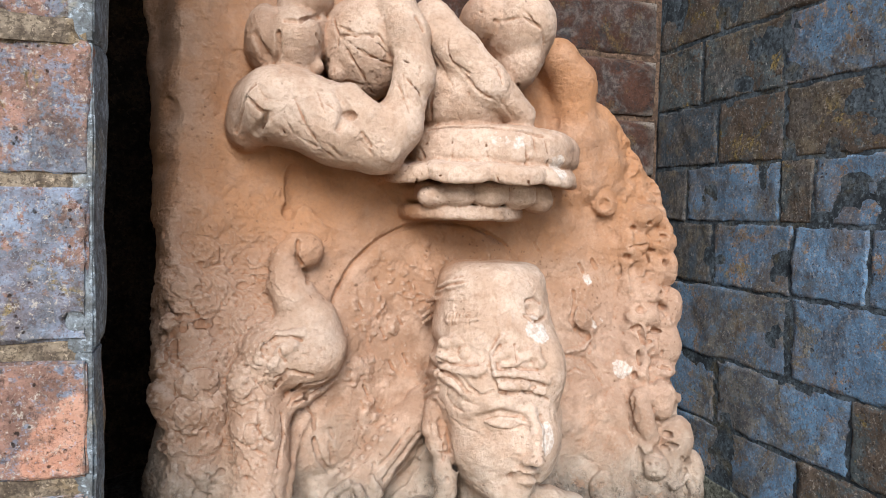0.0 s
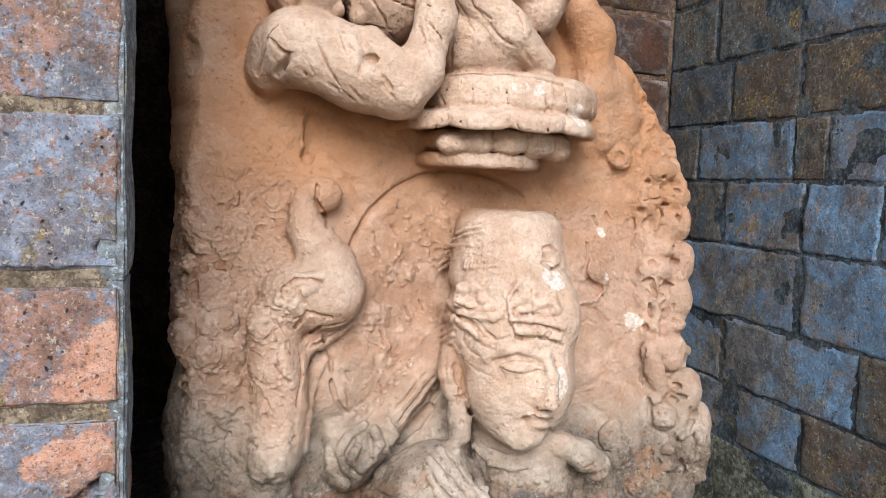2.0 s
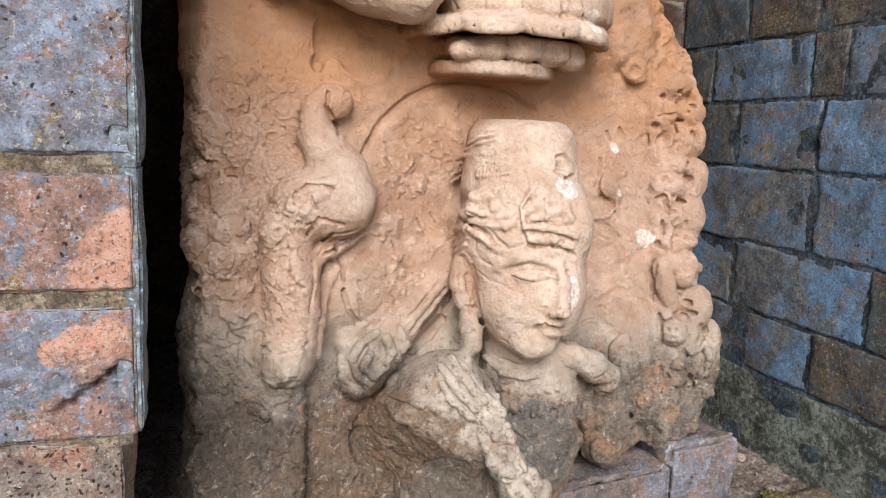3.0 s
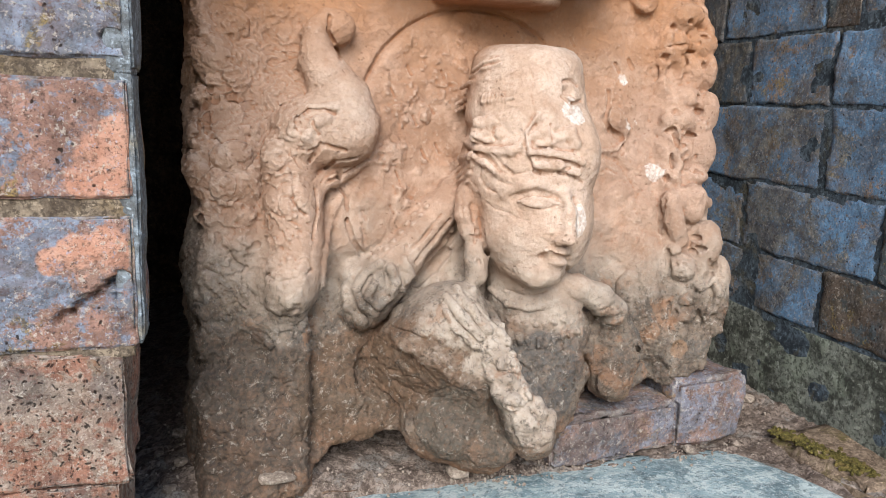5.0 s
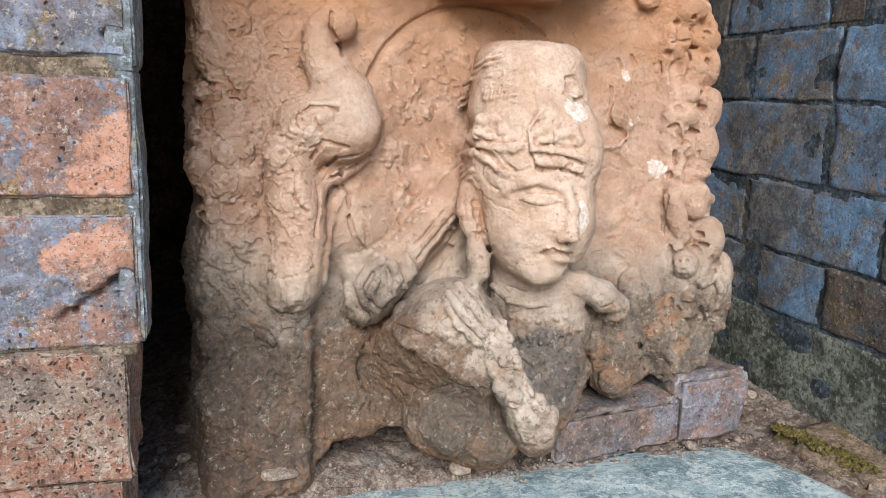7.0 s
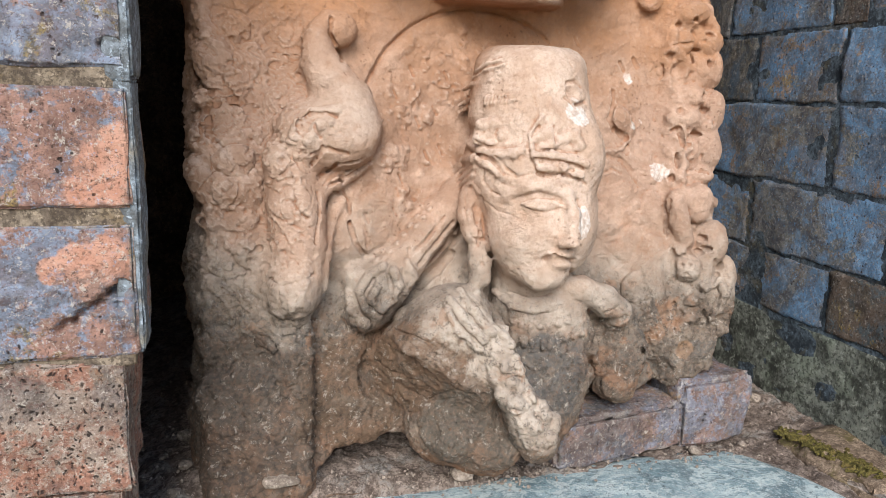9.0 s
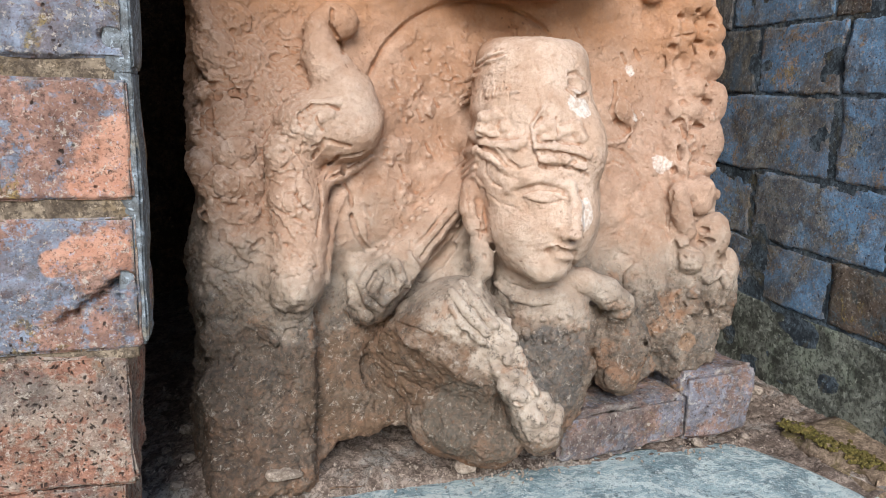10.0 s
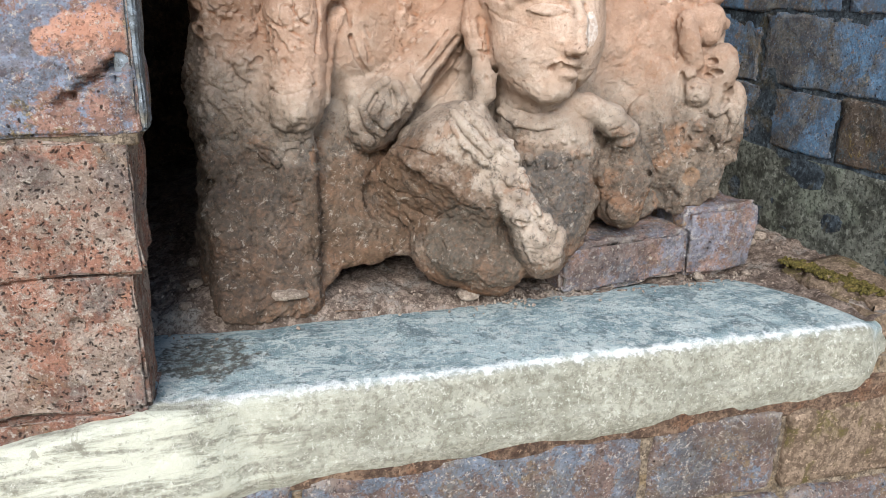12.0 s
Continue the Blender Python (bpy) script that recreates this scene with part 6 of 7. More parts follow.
# hair tress curling at its end beside the shoulder
st.tube([(0.2678, 0.2030, 0.5040, 0.0132), (0.2533, 0.2000, 0.4851, 0.0159), (0.2359, 0.1960, 0.4648, 0.0169), (0.2169, 0.1910, 0.4440, 0.0184), (0.1997, 0.1860, 0.4269, 0.0215), (0.1849, 0.1840, 0.4113, 0.0235)], 0.0100)
st.ellipsoid((0.1718, 0.1940, 0.4269), (0.0161, 0.0180, 0.0139), 0, 0, 0.0080)
st.ellipsoid((0.1777, 0.1880, 0.3922), (0.0215, 0.0220, 0.0162), 0, 0, 0.0080)
st.tube([(0.1905, 0.1686, 0.4420, 0.0047), (0.1768, 0.1708, 0.4333, 0.0047), (0.1685, 0.1671, 0.4201, 0.0047), (0.1732, 0.1626, 0.4051, 0.0047), (0.1850, 0.1634, 0.3973, 0.0042)], 0.0020)
st.tube([(0.1831, 0.1614, 0.4237, 0.0041), (0.1777, 0.1597, 0.4137, 0.0041), (0.1873, 0.1599, 0.4047, 0.0041), (0.1995, 0.1630, 0.4120, 0.0042)], 0.0020)
st.tube([(0.1991, 0.1641, 0.4385, 0.0047), (0.2042, 0.1616, 0.4256, 0.0047), (0.1989, 0.1609, 0.4168, 0.0042)], 0.0020)
st.tube([(0.2132, 0.1683, 0.4452, 0.0042), (0.2185, 0.1687, 0.4315, 0.0047), (0.2121, 0.1672, 0.4185, 0.0042)], 0.0020)
st.tube([(0.1606, 0.1835, 0.4162, 0.0042), (0.1620, 0.1740, 0.3997, 0.0047), (0.1739, 0.1657, 0.3896, 0.0047)], 0.0020)
st.tube([(0.1815, 0.1675, 0.4303, 0.0019), (0.1731, 0.1635, 0.4182, 0.0019), (0.1789, 0.1596, 0.4057, 0.0019), (0.1907, 0.1653, 0.3981, 0.0020)], 0.0012, True)
st.tube([(0.1940, 0.1644, 0.4343, 0.0022), (0.1966, 0.1605, 0.4208, 0.0022)], 0.0012, True)
st.tube([(0.2081, 0.1663, 0.4378, 0.0022), (0.2113, 0.1643, 0.4220, 0.0022)], 0.0012, True)
st.tube([(0.1652, 0.1721, 0.4136, 0.0020), (0.1688, 0.1675, 0.3985, 0.0020), (0.1792, 0.1656, 0.3904, 0.0020)], 0.0012, True)
st.tube([(0.2603, 0.1842, 0.4793, 0.0027), (0.2446, 0.1795, 0.4612, 0.0027), (0.2252, 0.1725, 0.4413, 0.0027)], 0.0012, True)
st.tube([(0.2736, 0.2015, 0.4650, 0.0031), (0.2554, 0.2017, 0.4409, 0.0031), (0.2386, 0.2015, 0.4242, 0.0031), (0.2159, 0.1651, 0.4189, 0.0030)], 0.0012, True)
st.tube([(0.2511, 0.1820, 0.4851, 0.0017), (0.2311, 0.1766, 0.4620, 0.0017), (0.2138, 0.1713, 0.4499, 0.0017)], 0.0012, True)
st.tube([(0.2251, 0.1876, 0.4790, 0.0013), (0.2074, 0.1797, 0.4591, 0.0013), (0.1931, 0.1742, 0.4471, 0.0013)], 0.0012, True)
st.tube([(0.2337, 0.2035, 0.4141, 0.0056), (0.2502, 0.2023, 0.4283, 0.0050), (0.2649, 0.2049, 0.4445, 0.0045)], 0.0030, True)
st.tube([(0.2161, 0.1751, 0.4572, 0.0020), (0.2165, 0.1662, 0.4456, 0.0020), (0.2222, 0.1709, 0.4363, 0.0020)], 0.0012, True)
st.tube([(0.1761, 0.1851, 0.4747, 0.0016), (0.1795, 0.1882, 0.4580, 0.0021), (0.1854, 0.1898, 0.4467, 0.0021)], 0.0030, True)
st.tube([(0.1615, 0.1862, 0.4799, 0.0026), (0.1665, 0.1837, 0.4618, 0.0026), (0.1779, 0.1933, 0.4461, 0.0027)], 0.0012, True)
st.tube([(0.1559, 0.1921, 0.5079, 0.0019), (0.1619, 0.1901, 0.4977, 0.0020), (0.1620, 0.1892, 0.4794, 0.0020)], 0.0012, True)
st.ellipsoid((0.1862, 0.1799, 0.4450), (0.0037, 0.0040, 0.0026), -40, 0, 0.0010)
st.ellipsoid((0.1936, 0.1883, 0.4520), (0.0037, 0.0040, 0.0027), -40, 0, 0.0010)
st.ellipsoid((0.1981, 0.1812, 0.4525), (0.0037, 0.0040, 0.0026), -40, 0, 0.0010)
st.ellipsoid((0.2011, 0.1910, 0.4595), (0.0037, 0.0040, 0.0027), -40, 0, 0.0010)
st.ellipsoid((0.2057, 0.1846, 0.4598), (0.0037, 0.0040, 0.0027), -40, 0, 0.0010)
st.ellipsoid((0.2128, 0.1903, 0.4676), (0.0038, 0.0040, 0.0027), -40, 0, 0.0010)
st.ellipsoid((0.2132, 0.1874, 0.4673), (0.0037, 0.0040, 0.0027), -40, 0, 0.0010)
st.ellipsoid((0.2199, 0.1909, 0.4756), (0.0038, 0.0040, 0.0027), -40, 0, 0.0010)
st.ellipsoid((0.2247, 0.1859, 0.4756), (0.0037, 0.0040, 0.0027), -40, 0, 0.0010)
st.ellipsoid((0.2275, 0.1934, 0.4832), (0.0038, 0.0040, 0.0027), -40, 0, 0.0010)
st.ellipsoid((0.2323, 0.1882, 0.4832), (0.0038, 0.0040, 0.0027), -40, 0, 0.0010)
st.ellipsoid((0.2388, 0.1910, 0.4917), (0.0038, 0.0040, 0.0027), -40, 0, 0.0010)
# raised hand, bracelet, forearm and elbow
st.tube([(0.2747, 0.1280, 0.3906, 0.0124), (0.2878, 0.1220, 0.3702, 0.0150), (0.2939, 0.1180, 0.3532, 0.0140), (0.3013, 0.1080, 0.3318, 0.0155), (0.3174, 0.1080, 0.3055, 0.0199), (0.3287, 0.1100, 0.2837, 0.0191)], 0.0080)
st.tube([(0.2569, 0.1448, 0.4221, 0.0037), (0.2648, 0.1238, 0.4094, 0.0046), (0.2780, 0.1127, 0.3910, 0.0048)], 0.0012)
st.tube([(0.2451, 0.1372, 0.4171, 0.0039), (0.2543, 0.1181, 0.4031, 0.0048), (0.2711, 0.1133, 0.3848, 0.0050)], 0.0012)
st.tube([(0.2739, 0.1464, 0.4200, 0.0036), (0.3004, 0.1761, 0.3900, 0.0047), (0.2904, 0.1136, 0.3874, 0.0046)], 0.0012)
st.tube([(0.2419, 0.1245, 0.4060, 0.0032), (0.2502, 0.1153, 0.3916, 0.0040), (0.2692, 0.1160, 0.3766, 0.0043)], 0.0012)
st.tube([(0.2521, 0.1355, 0.4173, 0.0011), (0.2603, 0.1225, 0.4057, 0.0011), (0.2720, 0.1103, 0.3894, 0.0011)], 0.0012, True)
st.tube([(0.2648, 0.1382, 0.4187, 0.0011), (0.2747, 0.1271, 0.4054, 0.0011), (0.2851, 0.1141, 0.3891, 0.0011)], 0.0012, True)
st.tube([(0.2437, 0.1275, 0.4093, 0.0011), (0.2526, 0.1171, 0.3972, 0.0011), (0.2674, 0.1115, 0.3814, 0.0011)], 0.0012, True)
st.tube([(0.2822, 0.1506, 0.4164, 0.0012), (0.3042, 0.1675, 0.3923, 0.0012), (0.3110, 0.1520, 0.3767, 0.0012)], 0.0012, True)
st.tube([(0.2832, 0.1183, 0.3932, 0.0036), (0.2957, 0.1107, 0.3800, 0.0041), (0.3012, 0.1089, 0.3669, 0.0036)], 0.0020)
st.ellipsoid((0.2895, 0.1056, 0.3608), (0.0061, 0.0070, 0.0061), 20, 0, 0.0030)
st.ellipsoid((0.3010, 0.1075, 0.3615), (0.0061, 0.0070, 0.0051), 10, 0, 0.0030)
st.ellipsoid((0.3047, 0.1059, 0.3542), (0.0051, 0.0060, 0.0062), 9, 0, 0.0030)
st.ellipsoid((0.2830, 0.1086, 0.3493), (0.0071, 0.0070, 0.0071), 15, 0, 0.0030)
st.ellipsoid((0.2939, 0.1009, 0.3472), (0.0071, 0.0070, 0.0066), -10, 0, 0.0030)
st.ellipsoid((0.2972, 0.0929, 0.3302), (0.0091, 0.0090, 0.0101), 10, 0, 0.0030)
st.ellipsoid((0.2867, 0.1018, 0.3355), (0.0061, 0.0060, 0.0092), -15, 0, 0.0030)
st.ellipsoid((0.3112, 0.0940, 0.3313), (0.0061, 0.0060, 0.0071), -15, 0, 0.0030)
st.ellipsoid((0.3362, 0.1320, 0.3193), (0.0065, 0.0060, 0.0076), -10, 0, 0.0030)
st.ellipsoid((0.3255, 0.0930, 0.3169), (0.0072, 0.0070, 0.0092), 10, 0, 0.0030)
st.ellipsoid((0.3158, 0.0884, 0.3089), (0.0081, 0.0060, 0.0061), 5, 0, 0.0030)
st.ellipsoid((0.3363, 0.0968, 0.3060), (0.0062, 0.0080, 0.0114), 15, 0, 0.0030)
st.ellipsoid((0.3302, 0.0915, 0.2950), (0.0072, 0.0070, 0.0072), 9, 0, 0.0030)
st.ellipsoid((0.3059, 0.0918, 0.3137), (0.0071, 0.0050, 0.0081), 15, 0, 0.0030)
st.ellipsoid((0.3252, 0.1000, 0.3249), (0.0052, 0.0060, 0.0052), -25, 0, 0.0030)
st.tube([(0.2913, 0.0871, 0.3278, 0.0021), (0.3004, 0.0865, 0.3246, 0.0021), (0.3126, 0.0901, 0.3263, 0.0022)], 0.0012, True)
st.tube([(0.3045, 0.0920, 0.3381, 0.0019), (0.3101, 0.0887, 0.3309, 0.0019), (0.3221, 0.0928, 0.3244, 0.0019)], 0.0012, True)
st.tube([(0.2946, 0.0952, 0.3429, 0.0019), (0.3012, 0.0907, 0.3389, 0.0019)], 0.0012, True)
st.tube([(0.3158, 0.0901, 0.3190, 0.0019), (0.3229, 0.0861, 0.3109, 0.0019)], 0.0012, True)
st.tube([(0.2819, 0.1070, 0.3608, 0.0016), (0.2909, 0.1013, 0.3542, 0.0016), (0.3045, 0.1008, 0.3507, 0.0017)], 0.0012, True)
st.tube([(0.2768, 0.1109, 0.3810, 0.0012), (0.2749, 0.1110, 0.3678, 0.0012), (0.2801, 0.1077, 0.3579, 0.0012)], 0.0012, True)
st.tube([(0.2997, 0.0955, 0.3044, 0.0019), (0.3136, 0.0989, 0.2792, 0.0020)], 0.0012, True)
st.shave((0.3219, 0.0977, 0.2733), (0.0, -0.72, -0.69), 0.035)
st.tube([(0.3000, 0.1069, 0.3757, 0.0020), (0.3222, 0.1376, 0.3469, 0.0022), (0.3381, 0.1314, 0.3309, 0.0027)], 0.0030, True)
# bead collar and pendants on the chest
st.ellipsoid((0.2927, 0.1204, 0.3921), (0.0041, 0.0045, 0.0041), 0, 0, 0.0010)
st.ellipsoid((0.3139, 0.1484, 0.3736), (0.0043, 0.0045, 0.0043), 0, 0, 0.0010)
st.ellipsoid((0.3217, 0.1431, 0.3723), (0.0043, 0.0045, 0.0043), 0, 0, 0.0010)
st.ellipsoid((0.3301, 0.1393, 0.3713), (0.0043, 0.0045, 0.0043), 0, 0, 0.0010)
st.ellipsoid((0.3389, 0.1368, 0.3710), (0.0043, 0.0045, 0.0043), 0, 0, 0.0010)
st.ellipsoid((0.3482, 0.1354, 0.3716), (0.0043, 0.0045, 0.0043), 0, 0, 0.0010)
st.ellipsoid((0.3577, 0.1346, 0.3730), (0.0043, 0.0045, 0.0043), 0, 0, 0.0010)
st.ellipsoid((0.3677, 0.1348, 0.3750), (0.0043, 0.0045, 0.0043), 0, 0, 0.0010)
st.ellipsoid((0.3790, 0.1373, 0.3766), (0.0044, 0.0045, 0.0044), 0, 0, 0.0010)
st.ellipsoid((0.3152, 0.1453, 0.3696), (0.0027, 0.0040, 0.0049), 0, 0, 0.0010)
st.ellipsoid((0.3220, 0.1405, 0.3686), (0.0027, 0.0040, 0.0048), 0, 0, 0.0010)
st.ellipsoid((0.3295, 0.1373, 0.3675), (0.0027, 0.0040, 0.0048), 0, 0, 0.0010)
st.ellipsoid((0.3375, 0.1354, 0.3666), (0.0027, 0.0040, 0.0048), 0, 0, 0.0010)
st.ellipsoid((0.3458, 0.1344, 0.3665), (0.0027, 0.0040, 0.0049), 0, 0, 0.0010)
st.ellipsoid((0.3543, 0.1339, 0.3672), (0.0027, 0.0040, 0.0049), 0, 0, 0.0010)
st.ellipsoid((0.3632, 0.1341, 0.3684), (0.0027, 0.0040, 0.0049), 0, 0, 0.0010)
st.ellipsoid((0.3726, 0.1353, 0.3696), (0.0027, 0.0040, 0.0049), 0, 0, 0.0010)
st.ellipsoid((0.3143, 0.1529, 0.3865), (0.0033, 0.0030, 0.0027), 0, 0, 0.0010)
st.ellipsoid((0.3214, 0.1473, 0.3853), (0.0032, 0.0030, 0.0027), 0, 0, 0.0010)
st.ellipsoid((0.3292, 0.1435, 0.3842), (0.0032, 0.0030, 0.0027), 0, 0, 0.0010)
st.ellipsoid((0.3375, 0.1410, 0.3839), (0.0032, 0.0030, 0.0027), 0, 0, 0.0010)
st.ellipsoid((0.3458, 0.1387, 0.3849), (0.0032, 0.0030, 0.0027), 0, 0, 0.0010)
st.ellipsoid((0.3542, 0.1368, 0.3869), (0.0032, 0.0030, 0.0027), 0, 0, 0.0010)
st.ellipsoid((0.3631, 0.1359, 0.3892), (0.0032, 0.0030, 0.0027), 0, 0, 0.0010)
st.tube([(0.2943, 0.1064, 0.3772, 0.0011), (0.3269, 0.1368, 0.3594, 0.0012), (0.3483, 0.1326, 0.3612, 0.0012), (0.3681, 0.1324, 0.3714, 0.0012)], 0.0012, True)
st.tube([(0.3565, 0.1363, 0.3934, 0.0013), (0.3645, 0.1316, 0.3747, 0.0013), (0.3710, 0.1334, 0.3393, 0.0013)], 0.0012, True)
st.tube([(0.3322, 0.1339, 0.3476, 0.0013), (0.3437, 0.1299, 0.3253, 0.0013), (0.3282, 0.0874, 0.3218, 0.0012)], 0.0012, True)
# far shoulder lock, upper arm, plain slab beside it
st.tube([(0.3613, 0.1520, 0.4254, 0.0066), (0.3819, 0.1500, 0.4185, 0.0116), (0.4080, 0.1510, 0.4046, 0.0140), (0.4265, 0.1540, 0.3907, 0.0147)], 0.0060)
st.tube([(0.4325, 0.1780, 0.3755, 0.0235), (0.4414, 0.1740, 0.3412, 0.0284), (0.4404, 0.1700, 0.3133, 0.0237)], 0.0100)
st.tube([(0.4100, 0.1695, 0.3828, 0.0035), (0.4159, 0.1449, 0.3839, 0.0034), (0.4283, 0.1402, 0.3905, 0.0028)], 0.0040, True)
st.tube([(0.4025, 0.1391, 0.3961, 0.0013), (0.4162, 0.1370, 0.4012, 0.0013), (0.4263, 0.1396, 0.3949, 0.0013)], 0.0012, True)
st.tube([(0.4112, 0.1698, 0.3778, 0.0040), (0.3940, 0.1439, 0.3515, 0.0045), (0.4299, 0.2116, 0.2796, 0.0056)], 0.0050, True)
st.ellipsoid((0.4921, 0.2100, 0.3877), (0.0249, 0.0220, 0.0684), 0, 0, 0.0140)
st.ellipsoid((0.5046, 0.2000, 0.3447), (0.0150, 0.0200, 0.0287), 0, 0, 0.0080)
st.tube([(0.4466, 0.1594, 0.3792, 0.0029), (0.4549, 0.1490, 0.3520, 0.0029), (0.4940, 0.1954, 0.3043, 0.0031)], 0.0012, True)
st.tube([(0.3815, 0.1369, 0.3431, 0.0021), (0.3863, 0.1441, 0.3104, 0.0021)], 0.0012, True)
st.ellipsoid((0.4345, 0.1500, 0.3153), (0.0196, 0.0100, 0.0139), 0, 0, 0.0040)
st.tube([(0.4827, 0.1894, 0.3936, 0.0013), (0.4916, 0.1884, 0.3683, 0.0013)], 0.0012, True)
st.tube([(0.4637, 0.2083, 0.4208, 0.0013), (0.4769, 0.1951, 0.4172, 0.0013)], 0.0012, True)
st.ellipsoid((0.4729, 0.2163, 0.4438), (0.0245, 0.0078, 0.0245), 0, 0, 0.0010)
st.ellipsoid((0.4927, 0.2198, 0.4741), (0.0185, 0.0078, 0.0308), 0, 0, 0.0010)
st.ellipsoid((0.4754, 0.2019, 0.4031), (0.0207, 0.0078, 0.0183), 8, 0, 0.0010)
st.ellipsoid((0.4571, 0.2218, 0.4987), (0.0182, 0.0078, 0.0182), 0, 0, 0.0010)
# -- carving ends --
verts, faces = st.skin()
wear = 0.0007 * fractal(verts, 75, 71, 5, 0.68)
flakes = fractal(verts, 19, 91, 5, 0.62) * 3
flakes = np.floor(flakes) + smooth_step(0.0, 0.14, flakes - np.floor(flakes))
border = smooth_step(0.135, 0.11, verts[:, 0]) * smooth_step(0.74, 0.62, verts[:, 2]) + 0.25 * smooth_step(0.40, 0.46, verts[:, 0]) + 0.3 * smooth_step(0.42, 0.36, verts[:, 2])
wear += 0.0019 * flakes * np.clip(border, 0.0, 1) * smooth_step(0.09, 0.05, face_of(verts[:, 0], verts[:, 2]) - verts[:, 1])
lower = smooth_step(0.45, 0.36, verts[:, 2] + 0.04 * fractal(verts, 14, 151, 2))
wear += 0.0011 * lower * fractal(verts, 150, 141, 3, 0.75) + 0.0016 * lower * np.abs(fractal(verts, 40, 161, 3, 0.6))
wear -= 0.0016 * np.clip(fractal(verts, 130, 131, 3, 0.6) - 0.35, 0, 1) * np.clip(border + 0.3, 0, 1)
out = np.zeros_like(verts)
side = np.cross(verts[faces[:, 2]] - verts[faces[:, 0]], verts[faces[:, 3]] - verts[faces[:, 1]])
for i in range(4):
    np.add.at(out, faces[:, i], side)
out /= np.maximum(np.linalg.norm(out, axis=1), 1e-12)[:, None]
verts = verts + out * wear[:, None]
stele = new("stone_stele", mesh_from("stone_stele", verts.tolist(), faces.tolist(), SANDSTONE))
tagged(stele, "broken orange sandstone stele with carved figures, grey-stained foot", "sculpture")
del st.f

# ---- the niche ----
pier = new("wall_left", plain_box("wall_left", (-0.5, 0.014, -0.02), (-0.022, 0.061, 1.95), MORTAR))
tagged(pier, "red brick pier with worn blue limewash beside the niche", "wall", kind="structure")
# side and back of the gap: set deep and coloured dark for its shade
recess = new("wall_recess", plain_box("wall_recess", (-0.5, 0.0612, -0.02), (-0.26, 1.0, 1.95), DARKENED))
tagged(recess, "side of the niche behind the pier, darkened for the gap's shade", "wall", kind="structure")
rear = new("wall_rear", plain_box("wall_rear", (-0.2598, 0.86, -0.02), (0.16, 1.0, 1.95), DARKENED))
tagged(rear, "back of the gap beside the stone, darkened for its shade", "wall", kind="structure")
# unseen cover over the gap, added to block light from above
gap_cover = new("ceiling", plain_box("ceiling", (-0.2598, 0.12, 1.10), (0.0998, 0.8598, 1.20), DARKENED))
tagged(gap_cover, "unseen cover added to keep light out of the deep gap", "ceiling", kind="structure")
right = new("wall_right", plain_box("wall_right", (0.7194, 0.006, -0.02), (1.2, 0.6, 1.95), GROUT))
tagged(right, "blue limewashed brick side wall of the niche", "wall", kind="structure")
back = new("wall_back", plain_box("wall_back", (0.10, 0.506, -0.02), (0.7192, 0.8598, 1.95), DARKENED))
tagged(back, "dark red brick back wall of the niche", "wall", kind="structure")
# top of the niche is out of view; added to limit overhead light
top_cover = new("wall_top", plain_box("wall_top", (-1.6, 0.006, 1.9502), (2.3, 0.62, 2.6), WALLS))
tagged(top_cover, "unseen plain masonry added above the niche against light from overhead", "wall", kind="structure")
for name, x0, x1 in (("wall_west", -1.6, -0.5002), ("wall_east", 1.2002, 2.3)):
    side_wall = new(name, plain_box(name, (x0, 0.006, -0.7), (x1, 0.62, 1.95), WALLS))
    tagged(side_wall, "plain masonry beside the niche", "wall", kind="structure")


def earth_height(p):
    h = 0.221 + 0.003 * fractal(p, 30, 3, 4) + 0.0025 * fractal(p, 140, 8, 3)
    h -= 0.02 * smooth_step(0.15, 0.13, p[:, 1]) * smooth_step(0.60, 0.57, p[:, 0])
    h += 0.034 * np.exp(-((p[:, 0] - 0.04) / 0.10) ** 2) * smooth_step(0.12, 0.165, p[:, 1])
    h += 0.012 * np.exp(-((p[:, 0] - 0.24) / 0.14) ** 2) * smooth_step(0.12, 0.17, p[:, 1])
    h += 0.012 * smooth_step(0.62, 0.72, p[:, 0])
    return h - 0.05 * smooth_step(0.03, -0.0, p[:, 1]) * smooth_step(0.62, 0.66, p[:, 0])


floor = new("floor", sheet("floor", -0.26, 0.73, 0.03, 0.87, 330, 240, earth_height, EARTH))
tagged(floor, "dry brown earth and grit on the niche floor", "floor", kind="structure")
base = new("wall_base", plain_box("wall_base", (-0.5, 0.012, -0.7), (1.2, 0.5, 0.19), MORTAR))
tagged(base, "brick masonry below the niche", "wall", kind="structure")
yard = new("ground", sheet("ground", -60, 60, -90, 30, 60, 60, lambda p: -0.7 + 0.02 * fractal(p, 0.4, 4, 3), SOIL))
tagged(yard, "bare pale earth of the courtyard", "ground", kind="structure")


